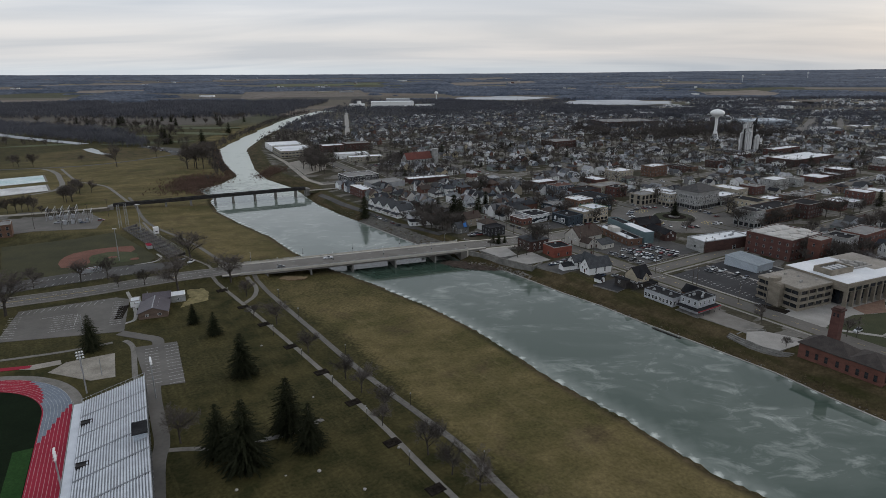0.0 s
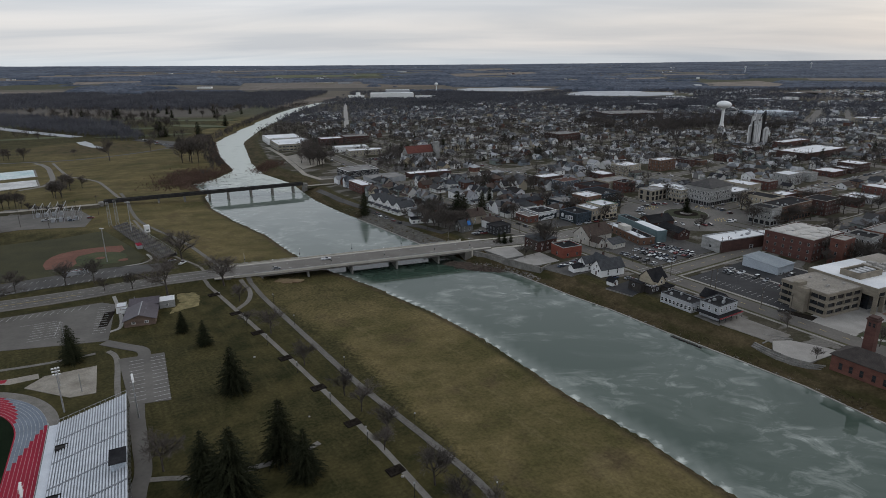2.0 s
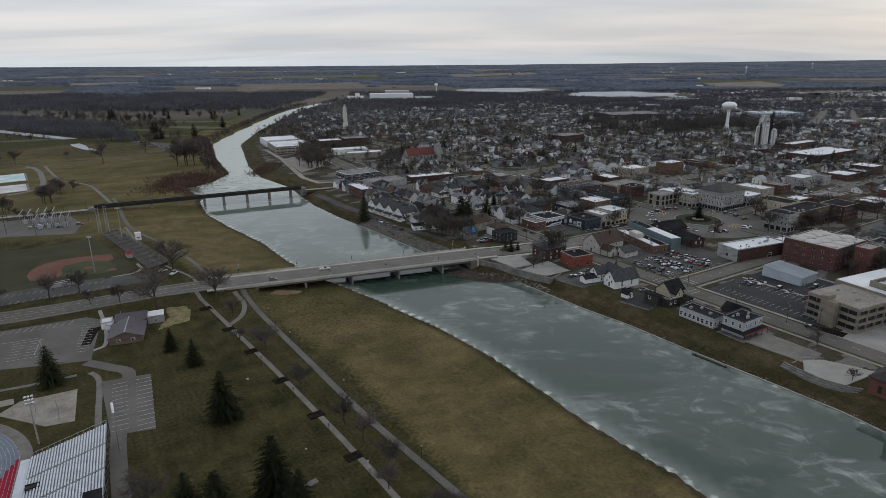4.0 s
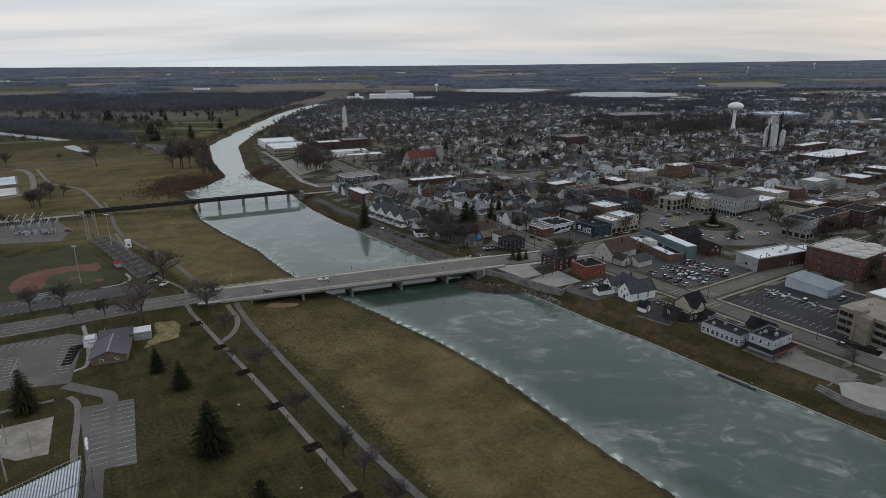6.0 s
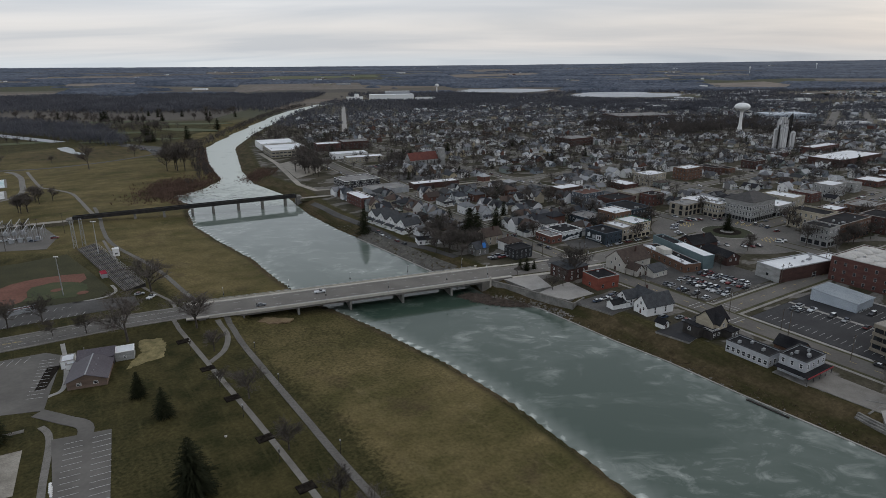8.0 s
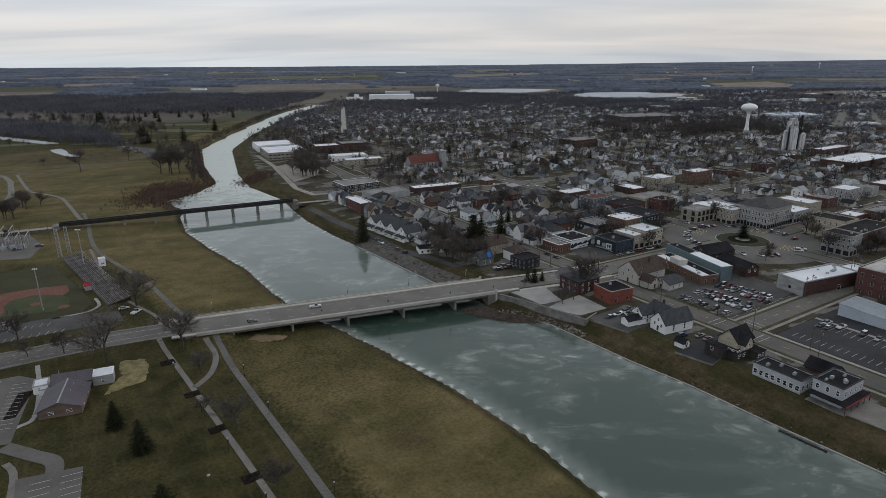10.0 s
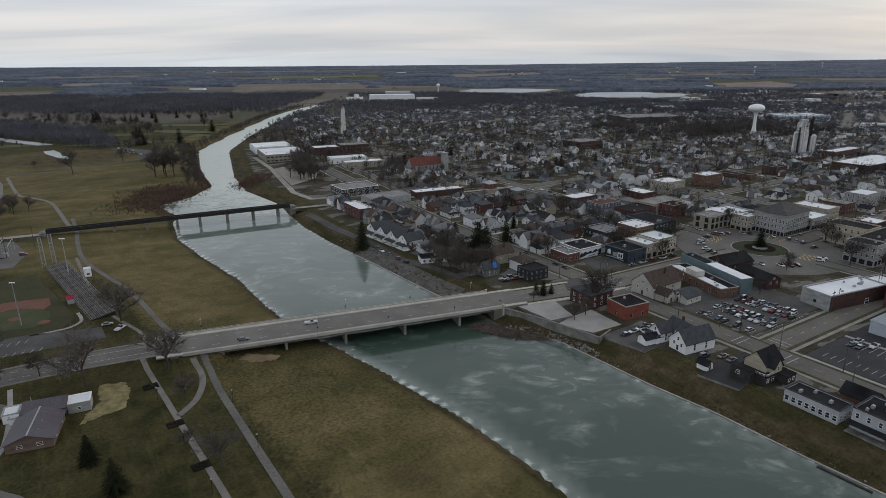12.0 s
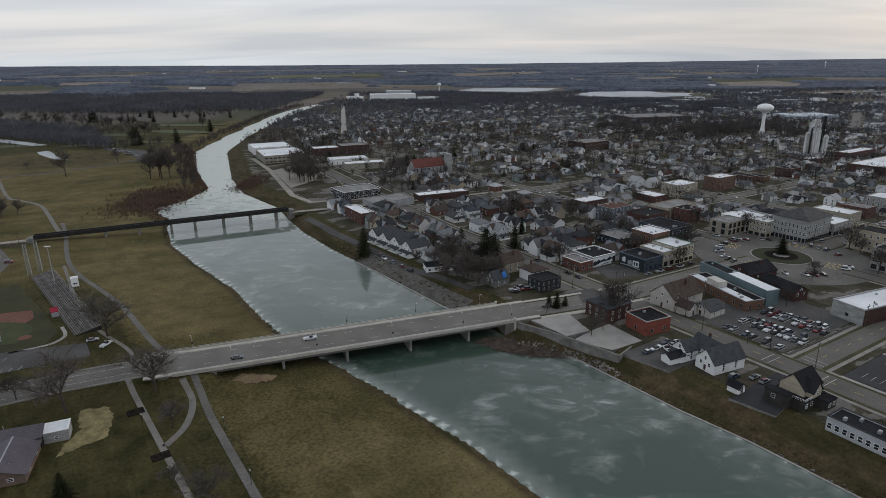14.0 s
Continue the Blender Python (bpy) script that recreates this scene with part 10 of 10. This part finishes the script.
def debris(cx, cy, rx, ry, turn, count):
    rnd = random.Random(9)
    s = Shape()
    c, n = math.cos(radians(turn)), math.sin(radians(turn))
    for i in range(count):
        r, a = math.sqrt(rnd.random()), rnd.uniform(0, 6.28)
        px, py = rx * r * math.cos(a), ry * r * math.sin(a)
        x, y = cx + px * c - py * n, cy + px * n + py * c
        q, L = rnd.uniform(0, 6.28), rnd.uniform(0.6, 3.2)
        z = WATER_Z + rnd.uniform(0.0, 0.9) * (1.1 - r)
        s.rod((x, y, z), (x + math.cos(q) * L, y + math.sin(q) * L, z + rnd.uniform(-0.1, 0.6)), rnd.uniform(0.06, 0.2), 0.05, 4, caps=False)
    return tagged(s.make("driftwood", material("driftwood_grey", (0.07, 0.052, 0.042), (0.14, 0.11, 0.09), 0.4, 3, 0.95, vary=0.4, island=True, world_space=True)), "raft of driftwood caught at the bridge", "driftwood", kind="stuff")


debris(17, 351, 19, 6, -22, 2400)


def rubble(name, spots, label, size=(0.3, 0.9)):
    rnd = random.Random(12)
    z = land([p[0] for p in spots], [p[1] for p in spots])[0]
    s = Shape()
    for (x, y), zz in zip(spots, z):
        r = rnd.uniform(*size)
        t = Shape()
        t.box(-r, -r * 0.7, -r * 0.3, r, r * 0.7, r * 0.5, 0, r * 0.25)
        m = pose(x, y, max(zz, WATER_Z) + 0.05, rnd.uniform(-20, 20), rnd.uniform(-20, 20), rnd.uniform(0, 360))
        s.solid([tuple(m @ Vector(p)) for p in t.v], t.f)
    return tagged(s.make(name, material("rubble_stone", (0.10, 0.092, 0.08), (0.22, 0.205, 0.185), 0.2, 2, 0.9, vary=0.4, island=True, world_space=True)), label, "rubble", kind="stuff")


rubble("rubble", near_line(TOWN_BANK, 120, 0.2, 7.0, 71, 400, 462), "broken concrete pieces on the bank", (0.2, 0.55))
rubble("rubble", near_line(TOWN_BANK, 260, -0.1, 1.6, 72, 120, 350), "stones along the water's edge", (0.15, 0.35))
rubble("rubble", near_line(TOWN_BANK, 120, 0.5, 4.0, 73, 330, 352), "tumbled stones below the river wall", (0.25, 0.7))


def river_jetty():
    top = thing("landing_stage", "low dark timber edging standing in the shallows", "landing stage", 96, 257, -4.6, -54)
    s = Shape()
    s.box(0, -0.6, -0.5, 14, 0.2, 0.45)
    s.make("planking", DARK_STEEL, top)
    for i in range(8):
        p = Shape()
        p.rod((i * 2, -0.8, -1), (i * 2, -0.8, 0.9), 0.14, 0.12, 6)
        p.make("pile", RUST, top)


river_jetty()
# ---- cars ----
def car_proto(kind):
    """A parked car: body, glasshouse, four wheels, lamps. Length along x."""
    L, W, hood, roof = ((4.6, 1.8, 0.85, 1.42), (4.8, 1.9, 0.98, 1.72), (5.6, 1.95, 1.05, 1.85))[kind]
    label = ("parked saloon car with dark windows", "parked tall sport utility car", "parked pickup truck with open bed")[kind]
    top = thing("car", label, "car", 0, 0, 0, 0, "parked cars")
    s = Shape()
    prof = [(-L / 2, 0.35), (-L / 2 + 0.1, hood - 0.05), (-L / 2 + 0.9, hood), (L / 2 - 1.2, hood), (L / 2 - 0.1, hood - 0.2), (L / 2, 0.35)]
    for y0, y1 in ((-W / 2, W / 2),):
        pts = [(x, y0 + (0.06 if z > 0.5 else 0), z) for x, z in prof] + [(x, y1 - (0.06 if z > 0.5 else 0), z) for x, z in prof]
        n = len(prof)
        s.solid(pts, [tuple(range(n)), tuple(range(n, 2 * n))[::-1]] + [(i, i + n, (i + 1) % n + n, (i + 1) % n) for i in range(n)])
    s.make("body", CAR_PAINT, top)
    x0, x1, x2, x3 = ((-L / 2 + 0.5, -L / 2 + 1.1, L / 2 - 2.1, L / 2 - 1.35), (-L / 2 + 0.12, -L / 2 + 0.45, L / 2 - 2.2, L / 2 - 1.5), (-0.4, -0.1, L / 2 - 2.3, L / 2 - 1.7))[kind]
    g = Shape()
    w0, w1 = W / 2 - 0.08, W / 2 - 0.25
    g.solid([(x0, -w0, hood), (x3, -w0, hood), (x3, w0, hood), (x0, w0, hood), (x1, -w1, roof - 0.06), (x2, -w1, roof - 0.06), (x2, w1, roof - 0.06), (x1, w1, roof - 0.06)], [(0, 1, 5, 4), (1, 2, 6, 5), (2, 3, 7, 6), (3, 0, 4, 7)])
    g.make("glasshouse", GLASS, top)
    g = Shape()
    g.box(x1, -w1, roof - 0.06, x2, w1, roof)
    g.make("roof_panel", CAR_PAINT, top)
    wm = None
    for x in (-L / 2 + 0.85, L / 2 - 0.9):
        for y in (-W / 2 + 0.08, W / 2 - 0.08):
            if wm is None:
                q = Shape()
                q.rod((0, -0.11, 0), (0, 0.11, 0), 0.33, 0.33, 10)
                wm = q.make("wheel", TIRE, top)
                wm.matrix_basis = pose(x, y, 0.33)
            else:
                same_mesh("wheel", wm.data, top, pose(x, y, 0.33))
    return top


CAR_PROTOS = [car_proto(k) for k in range(3)]
USED = [False, False, False]
rnd_c = random.Random(77)


def park(x, y, turn, z=None, kind=None, label=""):
    k = rnd_c.choice((0, 0, 0, 1, 1, 2)) if kind is None else kind
    m = pose(x, y, height(x, y) + 0.2 if z is None else z, 0, 0, turn)
    if USED[k]:
        return copy_thing(CAR_PROTOS[k], m)
    CAR_PROTOS[k].matrix_basis = m
    USED[k] = True
    return CAR_PROTOS[k]


def bays(v, u, n, lines, fill=0.85, pitch=2.8):
    for i in range(n):
        if rnd_c.random() < fill:
            x, y = town(v, u + pitch * (i + 0.5))
            park(x, y, lines + rnd_c.choice((0, 180)))


for v, f in ((-115.5, 0.35), (-104.5, 0.85), (-99.5, 0.92), (-88.5, 0.92), (-83.5, 0.85)):
    bays(v, -65, 10, 32, f)
for v, f in ((-111.7, 0.1), (-94.7, 0.3), (-89.7, 0.55), (-72.7, 0.2), (-67.7, 0.2)):
    bays(v, -137, 17, 32, f)
for x, y, a in ((63, 336, 30), (66.5, 338.5, 30), (70, 341, 30), (73, 344, 32), (104, 309, 40), (96, 313, 30), (150, 270, 120), (20, 401, 20), (25, 404, 20), (30, 406, 22), (-38, 444, 300), (-33, 437, 300), (-44, 452, 300), (-52, 464, 300), (-49, 459, 300), (-62, 500, 300), (178, 241, 32), (158, 232, 30)):
    park(x, y, a + rnd_c.choice((0, 180)))
for u in (-5.2, 5.2):
    for v in range(44, 420, 8):
        if rnd_c.random() < 0.6:
            park(*town(v, u), 32 + rnd_c.choice((0, 180)))
for a in np.linspace(0, 2 * math.pi, 44, endpoint=False):
    if rnd_c.random() < 0.55:
        park(SX + 32.5 * math.cos(a), SY + 32.5 * math.sin(a), math.degrees(a) + 20)
for s, w in ((62, 4), (70, 4), (78, 4.5), (86, 5), (94, 5)):
    x, y = on_bridge(0, 0)
    ax, ay = 92 + (s - 62) * 0.88, 424 + (s - 62) * 0.5
    park(ax, ay, 30)
for x, y, a in ((-158.5, 352, 30), (-151, 348, 80), (-283, 452, 25), (-287, 450, 25), (-291, 448, 25), (-272, 448, 20), (-262, 455, 20)):
    park(x, y, a)
for k in range(60):
    v, u = rnd_c.choice((-127, 0, 110, 220)), rnd_c.uniform(30, 420)
    x, y = town(v + rnd_c.choice((-3, 3)), u)
    if clear_of_river(x, y, 20):
        park(x, y, 122 + rnd_c.choice((0, 180)))
# the cars on the bridge
for s, w, k in ((24, 6.0, 0), (52, 13.0, 2)):
    x, y = on_bridge(s, w)
    park(x, y, 19.3, 1.79, k)
# poles along the streets
for v, u in ((-121, -100), (-121, -60), (-121, -22), (-121, 18), (-121, 60), (-133, 100), (-133, 140), (-133, 185), (-60, -68), (-20, -68), (-121, -140), (-121, -180), (40, 8), (80, 8), (120, 8)):
    post(*town(v, u), 9.5)

# the white box truck and the cars by the grey house, and cars at the golf lot
for x, y, a, k in ((19.5, 403.5, 20, 2), (23.5, 406.5, 20, 1), (74, 342, 100, 0), (77.5, 343.5, 100, 1), (71, 338, 100, 2), (94, 316, 30, 0), (87, 316.5, 25, 1)):
    park(x, y, a, None, k)
rnd_c2 = random.Random(5)
for i_ in range(22):
    q_ = i_ / 22
    park(-370 - 76 * q_ + rnd_c2.uniform(-3, 3), 852 + 78 * q_ + rnd_c2.uniform(-6, 6), rnd_c2.choice((40, 130)))
for i_ in range(26):
    q_ = rnd_c2.random()
    park(-88 + 30 * q_ + rnd_c2.uniform(-2, 2), 722 + rnd_c2.uniform(-4, 40) * q_, rnd_c2.choice((20, 110)))


def tarp():
    top = thing("tarpaulin", "blue tarpaulin spread over a roof corner", "tarpaulin", 14.5, 409.0, None, 32)
    s = Shape()
    s.solid([(0, 0, 4.5), (2.6, 0.3, 4.4), (2.2, 1.2, 7.4), (0.2, 1.4, 7.2), (0, 0.15, 4.4), (2.6, 0.45, 4.3), (2.2, 1.4, 7.3), (0.2, 1.6, 7.1)], [(0, 1, 2, 3), (7, 6, 5, 4), (0, 4, 5, 1), (1, 5, 6, 2), (2, 6, 7, 3), (3, 7, 4, 0)])
    s.make("sheet", material("blue_tarpaulin", (0.02, 0.13, 0.42), (0.03, 0.18, 0.5), 0.8, 5, 0.5), top)


tarp()
